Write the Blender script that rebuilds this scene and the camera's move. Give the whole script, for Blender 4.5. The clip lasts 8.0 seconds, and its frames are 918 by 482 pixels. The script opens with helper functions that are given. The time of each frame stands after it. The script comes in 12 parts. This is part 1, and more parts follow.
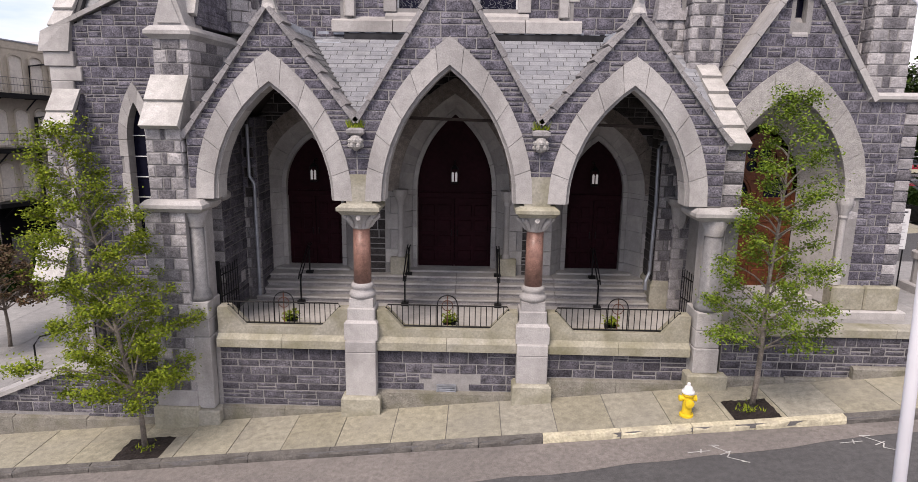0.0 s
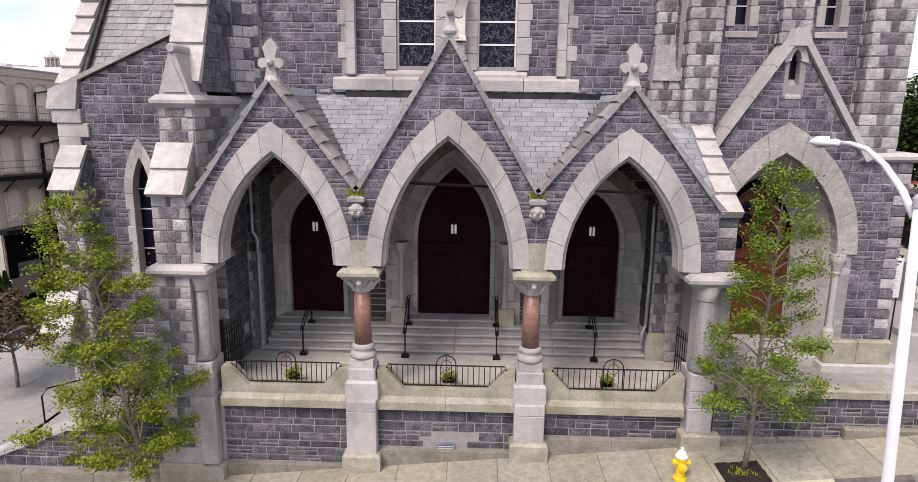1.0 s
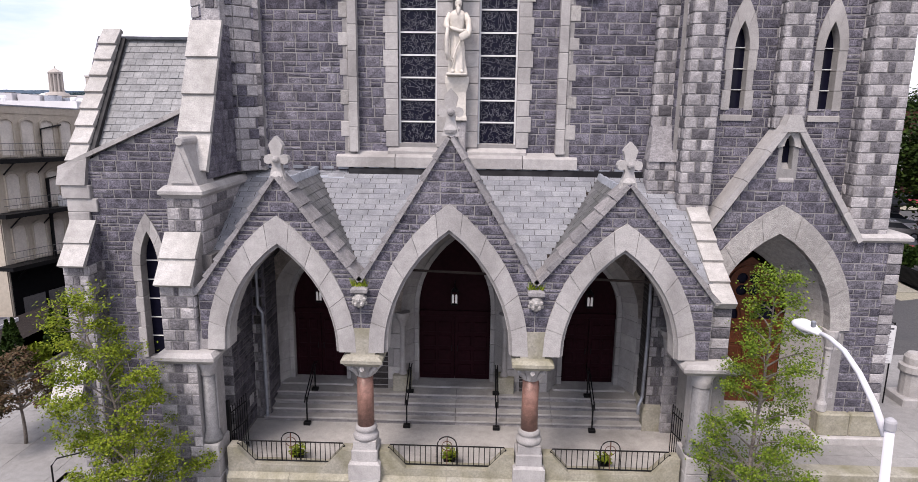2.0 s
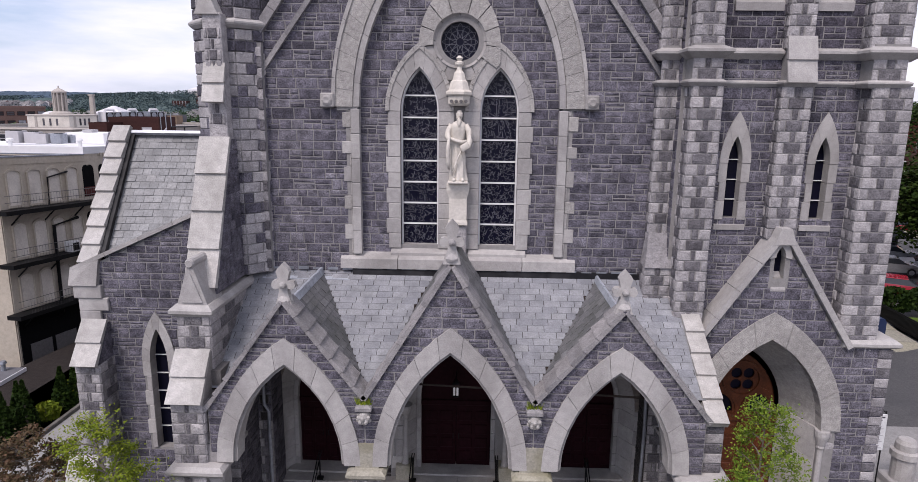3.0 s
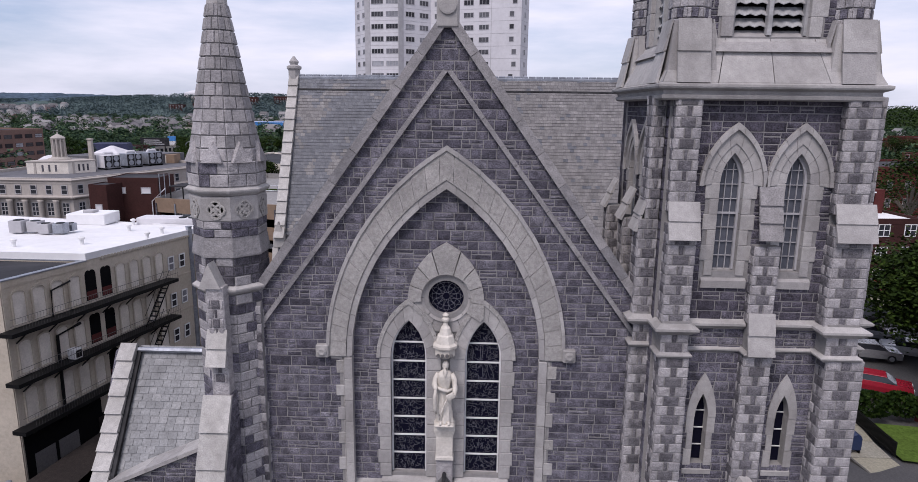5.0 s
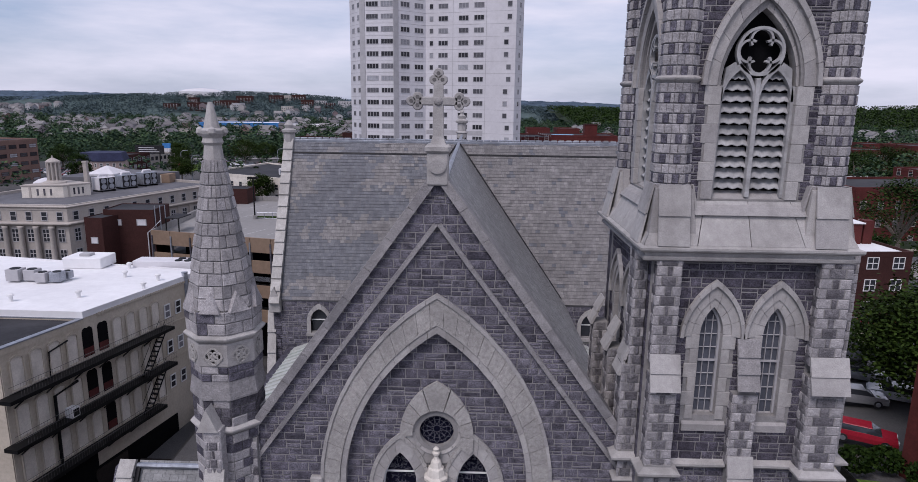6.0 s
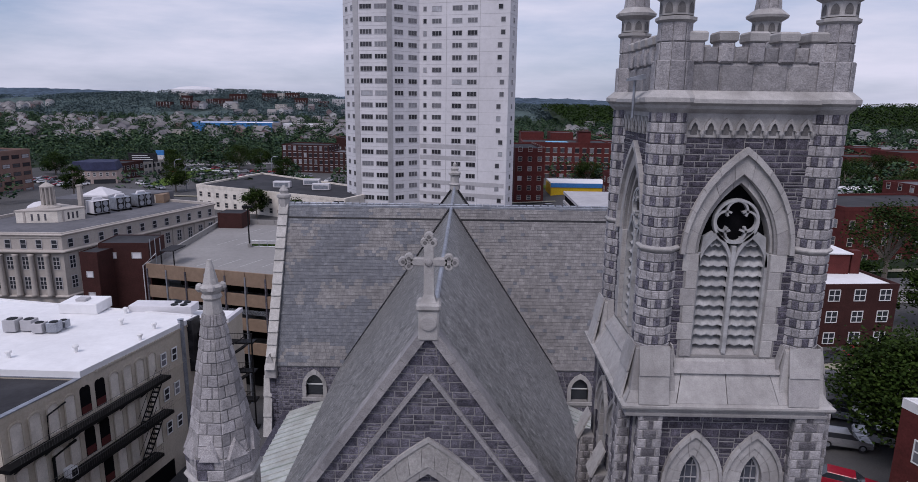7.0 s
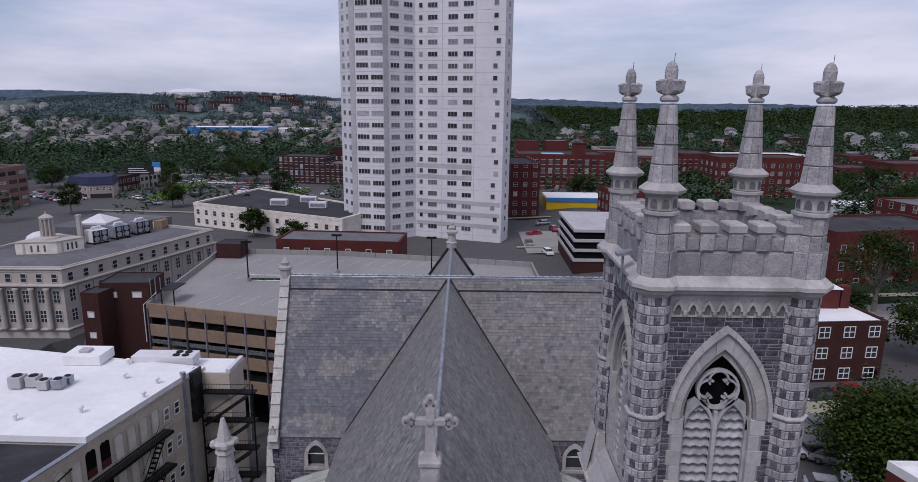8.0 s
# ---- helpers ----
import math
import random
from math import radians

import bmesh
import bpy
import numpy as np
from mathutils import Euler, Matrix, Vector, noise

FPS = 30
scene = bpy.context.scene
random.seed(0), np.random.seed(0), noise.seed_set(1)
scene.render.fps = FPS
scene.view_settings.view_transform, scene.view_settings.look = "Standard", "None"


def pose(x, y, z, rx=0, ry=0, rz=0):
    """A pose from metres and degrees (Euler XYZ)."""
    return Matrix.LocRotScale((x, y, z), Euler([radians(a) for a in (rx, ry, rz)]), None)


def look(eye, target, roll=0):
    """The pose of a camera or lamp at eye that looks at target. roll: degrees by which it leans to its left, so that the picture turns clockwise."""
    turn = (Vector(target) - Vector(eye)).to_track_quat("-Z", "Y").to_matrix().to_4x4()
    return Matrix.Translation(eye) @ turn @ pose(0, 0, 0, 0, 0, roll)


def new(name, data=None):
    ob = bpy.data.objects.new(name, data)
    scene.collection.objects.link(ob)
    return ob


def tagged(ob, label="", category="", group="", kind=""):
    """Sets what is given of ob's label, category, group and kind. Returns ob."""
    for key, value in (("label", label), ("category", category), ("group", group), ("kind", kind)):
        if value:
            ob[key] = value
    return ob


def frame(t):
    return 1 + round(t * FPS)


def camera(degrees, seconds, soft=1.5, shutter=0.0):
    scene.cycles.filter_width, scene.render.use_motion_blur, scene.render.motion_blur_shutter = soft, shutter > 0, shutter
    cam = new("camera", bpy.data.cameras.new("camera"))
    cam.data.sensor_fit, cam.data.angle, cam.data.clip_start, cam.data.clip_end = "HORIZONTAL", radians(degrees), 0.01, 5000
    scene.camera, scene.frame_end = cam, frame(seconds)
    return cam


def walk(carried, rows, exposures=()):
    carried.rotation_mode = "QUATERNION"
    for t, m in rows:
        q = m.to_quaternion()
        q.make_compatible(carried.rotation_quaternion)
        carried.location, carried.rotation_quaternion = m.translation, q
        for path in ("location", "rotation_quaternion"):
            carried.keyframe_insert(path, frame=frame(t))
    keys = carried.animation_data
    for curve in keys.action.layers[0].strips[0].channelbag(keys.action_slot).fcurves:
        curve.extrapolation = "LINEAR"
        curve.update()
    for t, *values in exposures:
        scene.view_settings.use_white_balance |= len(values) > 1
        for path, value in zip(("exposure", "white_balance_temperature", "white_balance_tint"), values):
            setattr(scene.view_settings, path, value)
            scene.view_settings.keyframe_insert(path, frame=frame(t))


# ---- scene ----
from mathutils.geometry import tessellate_polygon

cam = camera(71.6, 8.0, soft=0.6)
METRES, EYE, TILT, LEAN, TURN = 28.0, 7.0, -12.1, -0.75, 1.55
ROWS = [
    (0.0, 0.0, 0.0, 0.0, 0.0, 0.0, -0.0),
    (0.5, 0.0011, -0.004, 0.0225, 0.14, 0.01, 0.0),
    (1.0, 0.0036, -0.0116, 0.0536, 0.24, 0.06, -0.01),
    (1.5, 0.004, -0.018, 0.0872, 0.27, 0.13, -0.03),
    (3.0, 0.0046, -0.0439, 0.2334, 0.46, 0.15, 0.02),
    (3.5, 0.0073, -0.0533, 0.2931, 0.45, 0.12, 0.03),
    (4.0, 0.0119, -0.0646, 0.3568, 0.38, 0.15, -0.02),
    (4.5, 0.0147, -0.0775, 0.422, 0.3, 0.14, 0.02),
    (5.0, 0.0165, -0.0917, 0.4921, 0.18, 0.19, 0.01),
    (6.5, 0.026, -0.1258, 0.7248, -0.45, -0.25, 0.09),
    (7.0, 0.0279, -0.1409, 0.807, -0.7, -0.4, 0.17),
    (7.5, 0.0268, -0.1603, 0.8952, -0.92, -0.44, 0.29),
    (8.0, 0.0249, -0.1806, 0.9824, -1.06, -0.42, 0.37),
]
walk(cam, [(t, pose(0, 0, EYE, TILT, LEAN, TURN) @ pose(METRES * x, METRES * y, METRES * z, 90 + pitch, roll, yaw)) for t, x, y, z, yaw, pitch, roll in ROWS],
     exposures=[(0.0, 0.78, 7230, 19), (1.5, 0.92, 7020, 19), (3.0, 0.42, 6680, 20), (4.5, 0.22, 6570, 20), (6.5, -0.19, 6290, 21), (8.0, -0.27, 6240, 21)])

# ---- daylight: a bright, mostly clouded sky and a weak, wide sun ----
SUN_EL, SUN_AZ = radians(54), radians(210)      # azimuth clockwise from +y


def make_world():
    w = bpy.data.worlds.new("sky")
    w.use_nodes = True
    nt = w.node_tree
    nt.nodes.clear()
    N = nt.nodes.new
    L = nt.links.new
    out, bg = N("ShaderNodeOutputWorld"), N("ShaderNodeBackground")
    sky = N("ShaderNodeTexSky")
    sky.sky_type, sky.sun_disc = 'NISHITA', False
    sky.sun_elevation, sky.sun_rotation = SUN_EL, SUN_AZ
    tc, mp = N("ShaderNodeTexCoord"), N("ShaderNodeMapping")
    mp.inputs["Scale"].default_value = (1.0, 1.0, 5.0)
    mp.inputs["Location"].default_value = (0.35, 0.1, 0.4)
    L(tc.outputs["Generated"], mp.inputs["Vector"])
    n1 = N("ShaderNodeTexNoise")
    n1.inputs["Scale"].default_value, n1.inputs["Detail"].default_value = 2.2, 7.0
    n1.inputs["Roughness"].default_value = 0.55
    L(mp.outputs[0], n1.inputs["Vector"])
    ramp = N("ShaderNodeValToRGB")
    ramp.color_ramp.elements[0].position, ramp.color_ramp.elements[1].position = 0.36, 0.65
    sep, east = N("ShaderNodeSeparateXYZ"), N("ShaderNodeMath")      # the cloud thins out towards the west
    L(tc.outputs["Generated"], sep.inputs[0])
    east.operation = 'MULTIPLY_ADD'
    east.inputs[1].default_value = 0.1
    L(sep.outputs["X"], east.inputs[0])
    L(n1.outputs["Fac"], east.inputs[2])
    L(east.outputs[0], ramp.inputs["Fac"])
    mix = N("ShaderNodeMix")
    mix.data_type = 'RGBA'
    L(ramp.outputs["Color"], mix.inputs["Factor"])
    grey = N("ShaderNodeMix")
    grey.data_type = 'RGBA'
    grey.inputs["Factor"].default_value = 0.55
    grey.inputs["B"].default_value = (5.0, 6.4, 9.0, 1)
    L(sky.outputs["Color"], grey.inputs["A"])
    L(grey.outputs["Result"], mix.inputs["A"])
    mix.inputs["B"].default_value = (8.9, 9.2, 10.3, 1)
    L(mix.outputs["Result"], bg.inputs["Color"])
    bg.inputs["Strength"].default_value = 0.092
    L(bg.outputs[0], out.inputs["Surface"])
    scene.world = w


make_world()
sun = new("sun", bpy.data.lights.new("sun", 'SUN'))
sun.data.energy, sun.data.angle, sun.data.color = 2.15, radians(24), (1.0, 0.96, 0.91)
_d = Vector((math.sin(SUN_AZ) * math.cos(SUN_EL), math.cos(SUN_AZ) * math.cos(SUN_EL), math.sin(SUN_EL)))
sun.matrix_world = look(_d * 100, (0, 0, 0))


# ---- materials ----
def mat(name, cols, rough=0.85, fine=25.0, amount=0.25, stain=0.6, stain_amt=0.2, stain_col=None, bump=0.35, bump_scale=None,
        metal=0.0, spec=0.25, streak=0.0, pieces=True):
    """A worn surface: one of cols for each piece, grain, wide stains, fine relief."""
    m = bpy.data.materials.new(name)
    m.use_nodes = True
    nt = m.node_tree
    N, L = nt.nodes.new, nt.links.new
    bs = nt.nodes["Principled BSDF"]
    bs.inputs["Roughness"].default_value, bs.inputs["Metallic"].default_value = rough, metal
    bs.inputs["Specular IOR Level"].default_value = spec
    geo = N("ShaderNodeNewGeometry")
    pos = geo.outputs["Position"]
    if len(cols) > 1:
        ramp = N("ShaderNodeValToRGB")
        while len(ramp.color_ramp.elements) < len(cols):
            ramp.color_ramp.elements.new(0.5)
        for i, c in enumerate(cols):
            e = ramp.color_ramp.elements[i]
            e.position, e.color = i / (len(cols) - 1), (*c, 1)
        if pieces:
            oi = N("ShaderNodeObjectInfo")
            add, fr = N("ShaderNodeMath"), N("ShaderNodeMath")
            add.operation, fr.operation = 'ADD', 'FRACT'
            L(oi.outputs["Random"], add.inputs[0])
            L(geo.outputs["Random Per Island"], add.inputs[1])
            L(add.outputs[0], fr.inputs[0])
            L(fr.outputs[0], ramp.inputs["Fac"])
        else:
            nn = N("ShaderNodeTexNoise")
            nn.inputs["Scale"].default_value, nn.inputs["Detail"].default_value = stain * 2.3, 4
            L(pos, nn.inputs["Vector"])
            L(nn.outputs["Fac"], ramp.inputs["Fac"])
        base = ramp.outputs["Color"]
    else:
        rgb = N("ShaderNodeRGB")
        rgb.outputs[0].default_value = (*cols[0], 1)
        base = rgb.outputs[0]
    nf = N("ShaderNodeTexNoise")
    nf.inputs["Scale"].default_value, nf.inputs["Detail"].default_value = fine, 6
    nf.inputs["Roughness"].default_value = 0.65
    L(pos, nf.inputs["Vector"])
    mr = N("ShaderNodeMapRange")
    mr.inputs["From Min"].default_value, mr.inputs["From Max"].default_value = 0.3, 0.7
    mr.inputs["To Min"].default_value, mr.inputs["To Max"].default_value = 1 - amount, 1 + amount
    L(nf.outputs["Fac"], mr.inputs["Value"])
    nm = N("ShaderNodeTexNoise")
    nm.inputs["Scale"].default_value, nm.inputs["Detail"].default_value = fine * 0.16, 3
    L(pos, nm.inputs["Vector"])
    mm_ = N("ShaderNodeMapRange")
    mm_.inputs["From Min"].default_value, mm_.inputs["From Max"].default_value = 0.3, 0.7
    mm_.inputs["To Min"].default_value, mm_.inputs["To Max"].default_value = 1 - amount * 0.55, 1 + amount * 0.55
    L(nm.outputs["Fac"], mm_.inputs["Value"])
    both = N("ShaderNodeMath")
    both.operation = 'MULTIPLY'
    L(mr.outputs[0], both.inputs[0])
    L(mm_.outputs[0], both.inputs[1])
    mul = N("ShaderNodeVectorMath")
    mul.operation = 'SCALE'
    L(base, mul.inputs[0])
    L(both.outputs[0], mul.inputs["Scale"])
    ns = N("ShaderNodeTexNoise")
    ns.inputs["Scale"].default_value, ns.inputs["Detail"].default_value = stain, 5
    if streak:
        mp = N("ShaderNodeMapping")
        mp.inputs["Scale"].default_value = (1, 1, streak)
        L(pos, mp.inputs["Vector"])
        L(mp.outputs[0], ns.inputs["Vector"])
    else:
        L(pos, ns.inputs["Vector"])
    ms = N("ShaderNodeMapRange")
    ms.inputs["From Min"].default_value, ms.inputs["From Max"].default_value = 0.45, 0.72
    ms.inputs["To Max"].default_value = stain_amt
    L(ns.outputs["Fac"], ms.inputs["Value"])
    mix = N("ShaderNodeMix")
    mix.data_type = 'RGBA'
    c0 = cols[len(cols) // 2]
    sc = stain_col or tuple(c * 0.45 for c in c0)
    mix.inputs["B"].default_value = (*sc, 1)
    L(ms.outputs[0], mix.inputs["Factor"])
    L(mul.outputs[0], mix.inputs["A"])
    L(mix.outputs["Result"], bs.inputs["Base Color"])
    if bump:
        nb = N("ShaderNodeTexNoise")
        nb.inputs["Scale"].default_value, nb.inputs["Detail"].default_value = bump_scale or fine * 0.6, 5
        L(pos, nb.inputs["Vector"])
        b = N("ShaderNodeBump")
        b.inputs["Strength"].default_value, b.inputs["Distance"].default_value = bump, 0.03
        L(nb.outputs["Fac"], b.inputs["Height"])
        L(b.outputs[0], bs.inputs["Normal"])
    return m


def gloss(name, col, rough=0.1, metal=0.0, spec=0.5, coat=0.0):
    m = mat(name, [col], rough=rough, metal=metal, spec=spec, bump=0.0, amount=0.12, fine=9, stain_amt=0.15)
    m.node_tree.nodes["Principled BSDF"].inputs["Coat Weight"].default_value = coat
    return m


RUBBLE = mat("granite_rubble", [(0.0632, 0.0598, 0.0765), (0.1053, 0.1002, 0.1238), (0.1335, 0.1264, 0.1529), (0.0878, 0.0825, 0.1048), (0.1616, 0.1545, 0.1791), (0.1124, 0.1071, 0.1327)],
             fine=30, amount=0.8, stain=0.5, stain_amt=0.35, bump=1.0, bump_scale=14)
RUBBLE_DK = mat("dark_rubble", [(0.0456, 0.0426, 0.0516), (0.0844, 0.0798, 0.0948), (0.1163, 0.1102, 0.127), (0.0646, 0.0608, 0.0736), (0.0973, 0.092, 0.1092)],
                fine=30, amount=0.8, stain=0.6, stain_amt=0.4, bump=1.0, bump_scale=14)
RUBBLE_TW = mat("purple_grey_rubble", [(0.0443, 0.0398, 0.053), (0.0764, 0.0704, 0.0902), (0.1032, 0.0955, 0.1184), (0.0596, 0.0543, 0.0716), (0.1185, 0.1116, 0.1325)],
                fine=30, amount=0.8, stain=0.6, stain_amt=0.4, bump=1.0, bump_scale=14)
BLOCK = mat("mid_rubble_block", [(0.0959, 0.0903, 0.0998), (0.1336, 0.127, 0.1382), (0.1618, 0.1552, 0.1651), (0.1147, 0.1091, 0.1209), (0.1929, 0.1844, 0.1919)],
            fine=30, amount=0.6, stain=0.5, stain_amt=0.35, bump=1.0, bump_scale=14)
# rubble darkened in colour for porch shade, beyond its own stains
RUBBLE_SHADE = mat("shade_toned_rubble", [(0.028, 0.0248, 0.0248), (0.0496, 0.0448, 0.044), (0.068, 0.0624, 0.06), (0.04, 0.036, 0.036)], fine=30, amount=0.6, stain=0.6, stain_amt=0.4, bump=1.0, bump_scale=14)
BROWN = mat("brown_tooled_stone", [(0.2625, 0.2275, 0.2013), (0.3237, 0.2835, 0.2537), (0.2275, 0.196, 0.175)], fine=50, amount=0.4, stain=0.9, stain_amt=0.5, stain_col=(0.06, 0.05, 0.045), bump=0.8, bump_scale=40)
STEP = mat("worn_step_stone", [(0.375, 0.3625, 0.35), (0.4312, 0.4163, 0.4), (0.3313, 0.32, 0.3125)], rough=0.7, fine=34, amount=0.16, stain=0.8, stain_amt=0.55, stain_col=(0.16, 0.15, 0.135), bump=0.3)
MIDSTONE = mat("mid_grey_stone", [(0.2473, 0.2386, 0.2418), (0.2968, 0.2842, 0.2847), (0.2056, 0.1998, 0.2058)], fine=24, amount=0.3, stain=0.9, stain_amt=0.35, bump=0.8, bump_scale=12)
RUST = mat("rusted_iron", [(0.1, 0.045, 0.03)], fine=30, amount=0.3, bump=0.2)
TIMBER = mat("dark_timber", [(0.03, 0.022, 0.019), (0.022, 0.017, 0.015)], fine=14, amount=0.3, bump=0.2)
QUOIN = mat("pale_quoin", [(0.3286, 0.314, 0.3196), (0.4007, 0.3835, 0.3876), (0.2663, 0.2565, 0.2655), (0.3494, 0.3335, 0.3362)],
            fine=32, amount=0.36, stain=0.9, stain_amt=0.4, bump=1.0, bump_scale=14)
DRESSED = mat("dressed_granite", [(0.3701, 0.3566, 0.3475), (0.4279, 0.4131, 0.4017), (0.3214, 0.3091, 0.306)],
              fine=40, amount=0.17, stain=0.9, stain_amt=0.6, stain_col=(0.15, 0.142, 0.135), bump=0.4, streak=0.5)
# weathered slope slabs lightened in colour for the sky above; also plain plaster
PALE = mat("skylit_weathered_slab", [(0.42, 0.405, 0.387), (0.465, 0.45, 0.43), (0.38, 0.368, 0.353)], fine=34, amount=0.22, stain=1.1, stain_amt=0.5, stain_col=(0.22, 0.21, 0.19), bump=0.4, streak=0.5)
TOOLED = mat("tooled_granite", [(0.3573, 0.3438, 0.3293), (0.4144, 0.3987, 0.3808)], fine=60, amount=0.3, stain=0.8, stain_amt=0.4, bump=1.0, bump_scale=45)
MOSSY = mat("stained_coping", [(0.2835, 0.2682, 0.2115), (0.3222, 0.306, 0.2448), (0.2988, 0.2862, 0.2475)],
            fine=18, amount=0.22, stain=1.3, stain_amt=0.8, stain_col=(0.16, 0.15, 0.085), bump=0.5)
FOOTING = mat("damp_footing", [(0.188, 0.1776, 0.152), (0.212, 0.2, 0.172), (0.168, 0.16, 0.14)], fine=30, amount=0.35, stain=1.3, stain_amt=0.7, stain_col=(0.11, 0.105, 0.06), bump=0.7)
MORTAR = mat("mortar", [(0.2503, 0.2422, 0.2381)], fine=40, amount=0.2, bump=0.4)
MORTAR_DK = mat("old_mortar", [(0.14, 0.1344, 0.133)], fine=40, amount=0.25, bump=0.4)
SLATE = mat("slate", [(0.2336, 0.2415, 0.2637), (0.2773, 0.286, 0.3041), (0.2091, 0.217, 0.2389), (0.2572, 0.266, 0.2795)],
            rough=0.5, fine=24, amount=0.22, stain=2.4, stain_amt=0.5, stain_col=(0.13, 0.135, 0.15), bump=0.3, streak=0.3)
SLATE_GAB = mat("dark_gable_slate", [(0.108, 0.1101, 0.1145), (0.1566, 0.1587, 0.166), (0.1296, 0.1317, 0.1352), (0.189, 0.19, 0.1968)], rough=0.55, fine=18, amount=0.3, stain=1.2, stain_amt=0.5, stain_col=(0.05, 0.055, 0.04), bump=0.3)
SLATE_MID = mat("grey_slate", [(0.19, 0.195, 0.2), (0.26, 0.265, 0.27), (0.22, 0.225, 0.23), (0.3, 0.302, 0.305)], rough=0.55, fine=14, amount=0.25, stain=0.9, stain_amt=0.4, bump=0.25)
SLATE_DK = mat("dark_slate", [(0.086, 0.088, 0.097), (0.149, 0.151, 0.16), (0.113, 0.115, 0.126), (0.198, 0.2, 0.205)],
               rough=0.55, fine=14, amount=0.2, stain=0.22, stain_amt=0.5, stain_col=(0.25, 0.248, 0.25), bump=0.25)
SLATE_ROOF = mat("purple_grey_slate", [(0.1462, 0.1403, 0.1423), (0.1998, 0.1921, 0.1921), (0.1705, 0.1637, 0.1657), (0.229, 0.2213, 0.2183)], rough=0.55, fine=18, amount=0.35, stain=0.3, stain_amt=0.3, bump=0.25)
SLATE_BLUE = mat("blue_grey_slate", [(0.0979, 0.1042, 0.121), (0.1309, 0.1371, 0.1556), (0.1133, 0.1196, 0.1366), (0.1547, 0.1608, 0.1767)], rough=0.55, fine=18, amount=0.35, stain=0.3, stain_amt=0.3, bump=0.25)
SLATE_NAVE = mat("olive_grey_slate", [(0.142, 0.1433, 0.1411), (0.2038, 0.2013, 0.1953), (0.1667, 0.1655, 0.1638), (0.2346, 0.2309, 0.2242)], rough=0.45, fine=20, amount=0.65, stain=0.5, stain_amt=0.4, bump=0.4)
LEAD = mat("lead_flashing", [(0.33, 0.35, 0.39)], rough=0.45, metal=0.6, fine=8, stain=2, stain_amt=0.5, bump=0.3)
LEAD_W = mat("pale_lead", [(0.4, 0.43, 0.48)], rough=0.5, metal=0.25, fine=8, amount=0.25, stain=2, stain_amt=0.5, stain_col=(0.25, 0.27, 0.3), bump=0.3)
TAR = mat("black_flashing", [(0.012, 0.012, 0.0144)], rough=0.6, fine=10, stain=2, stain_amt=0.4, stain_col=(0.08, 0.08, 0.085))
PINK = mat("pink_granite", [(0.225, 0.125, 0.1)], rough=0.35, fine=70, amount=0.45, stain_amt=0.15, bump=0.05)
GREYCOL = mat("grey_granite", [(0.18, 0.18, 0.1837)], rough=0.45, fine=70, amount=0.35, stain_amt=0.2, bump=0.1)
DOORWOOD = mat("dark_red_door", [(0.019, 0.0042, 0.0068)], rough=0.6, spec=0.08, fine=9, amount=0.3, stain_amt=0.3, bump=0.15)
OAK = mat("varnished_oak", [(0.0997, 0.0299, 0.012)], rough=0.35, fine=16, amount=0.4, stain=3, stain_amt=0.4, bump=0.2)
IRON = mat("black_iron", [(0.0048, 0.0048, 0.0054)], rough=0.55, spec=0.2, fine=30, amount=0.2, stain_amt=0.1, bump=0.1)
GLASS = gloss("dark_leaded_glass", (0.006, 0.006, 0.016), rough=0.2, spec=0.15)
LEADING = mat("lead_cames", [(0.12, 0.12, 0.145)], rough=0.6, bump=0)
WHITE = mat("white_paint", [(0.7, 0.7, 0.7)], rough=0.5, fine=12, amount=0.08, stain_amt=0.2, bump=0.1)
LOUVRE = mat("weathered_louvre", [(0.33, 0.33, 0.335), (0.4, 0.4, 0.4)], fine=12, amount=0.15, stain=2.5, stain_amt=0.7, bump=0.2)
MARBLE = mat("pale_statue_stone", [(0.62, 0.585, 0.53)], rough=0.7, fine=14, amount=0.12, stain=2.0, stain_amt=0.35, stain_col=(0.36, 0.33, 0.28), bump=0.2)
# near-black colour standing in for the shade inside rooms and openings
VOID = mat("interior_shade", [(0.006, 0.006, 0.007)], bump=0, stain_amt=0.1, spec=0.05)
SCRUB = mat("scrub_ground", [(0.0125, 0.0229, 0.0135), (0.0229, 0.0354, 0.019), (0.052, 0.0541, 0.0608)], fine=0.3, amount=0.3, stain=0.02, stain_amt=0.4, bump=0.2, pieces=False, spec=0.06)
SLABS = mat("pavement_concrete", [(0.2805, 0.2599, 0.1923), (0.3133, 0.2917, 0.2221), (0.2543, 0.2356, 0.1759), (0.2899, 0.2749, 0.2267)], fine=40, amount=0.34, stain=0.7, stain_amt=0.45, stain_col=(0.22, 0.21, 0.185), bump=0.25)
PLAZA = mat("pale_paving", [(0.2851, 0.2788, 0.2677), (0.2495, 0.2439, 0.2376)], fine=30, amount=0.2, stain=0.5, stain_amt=0.3, bump=0.15)
ASPHALT = mat("asphalt", [(0.07, 0.0686, 0.07), (0.0944, 0.0923, 0.0923)], fine=55, amount=0.3, stain=0.35, stain_amt=0.45, stain_col=(0.06, 0.06, 0.064), bump=0.5, pieces=False)
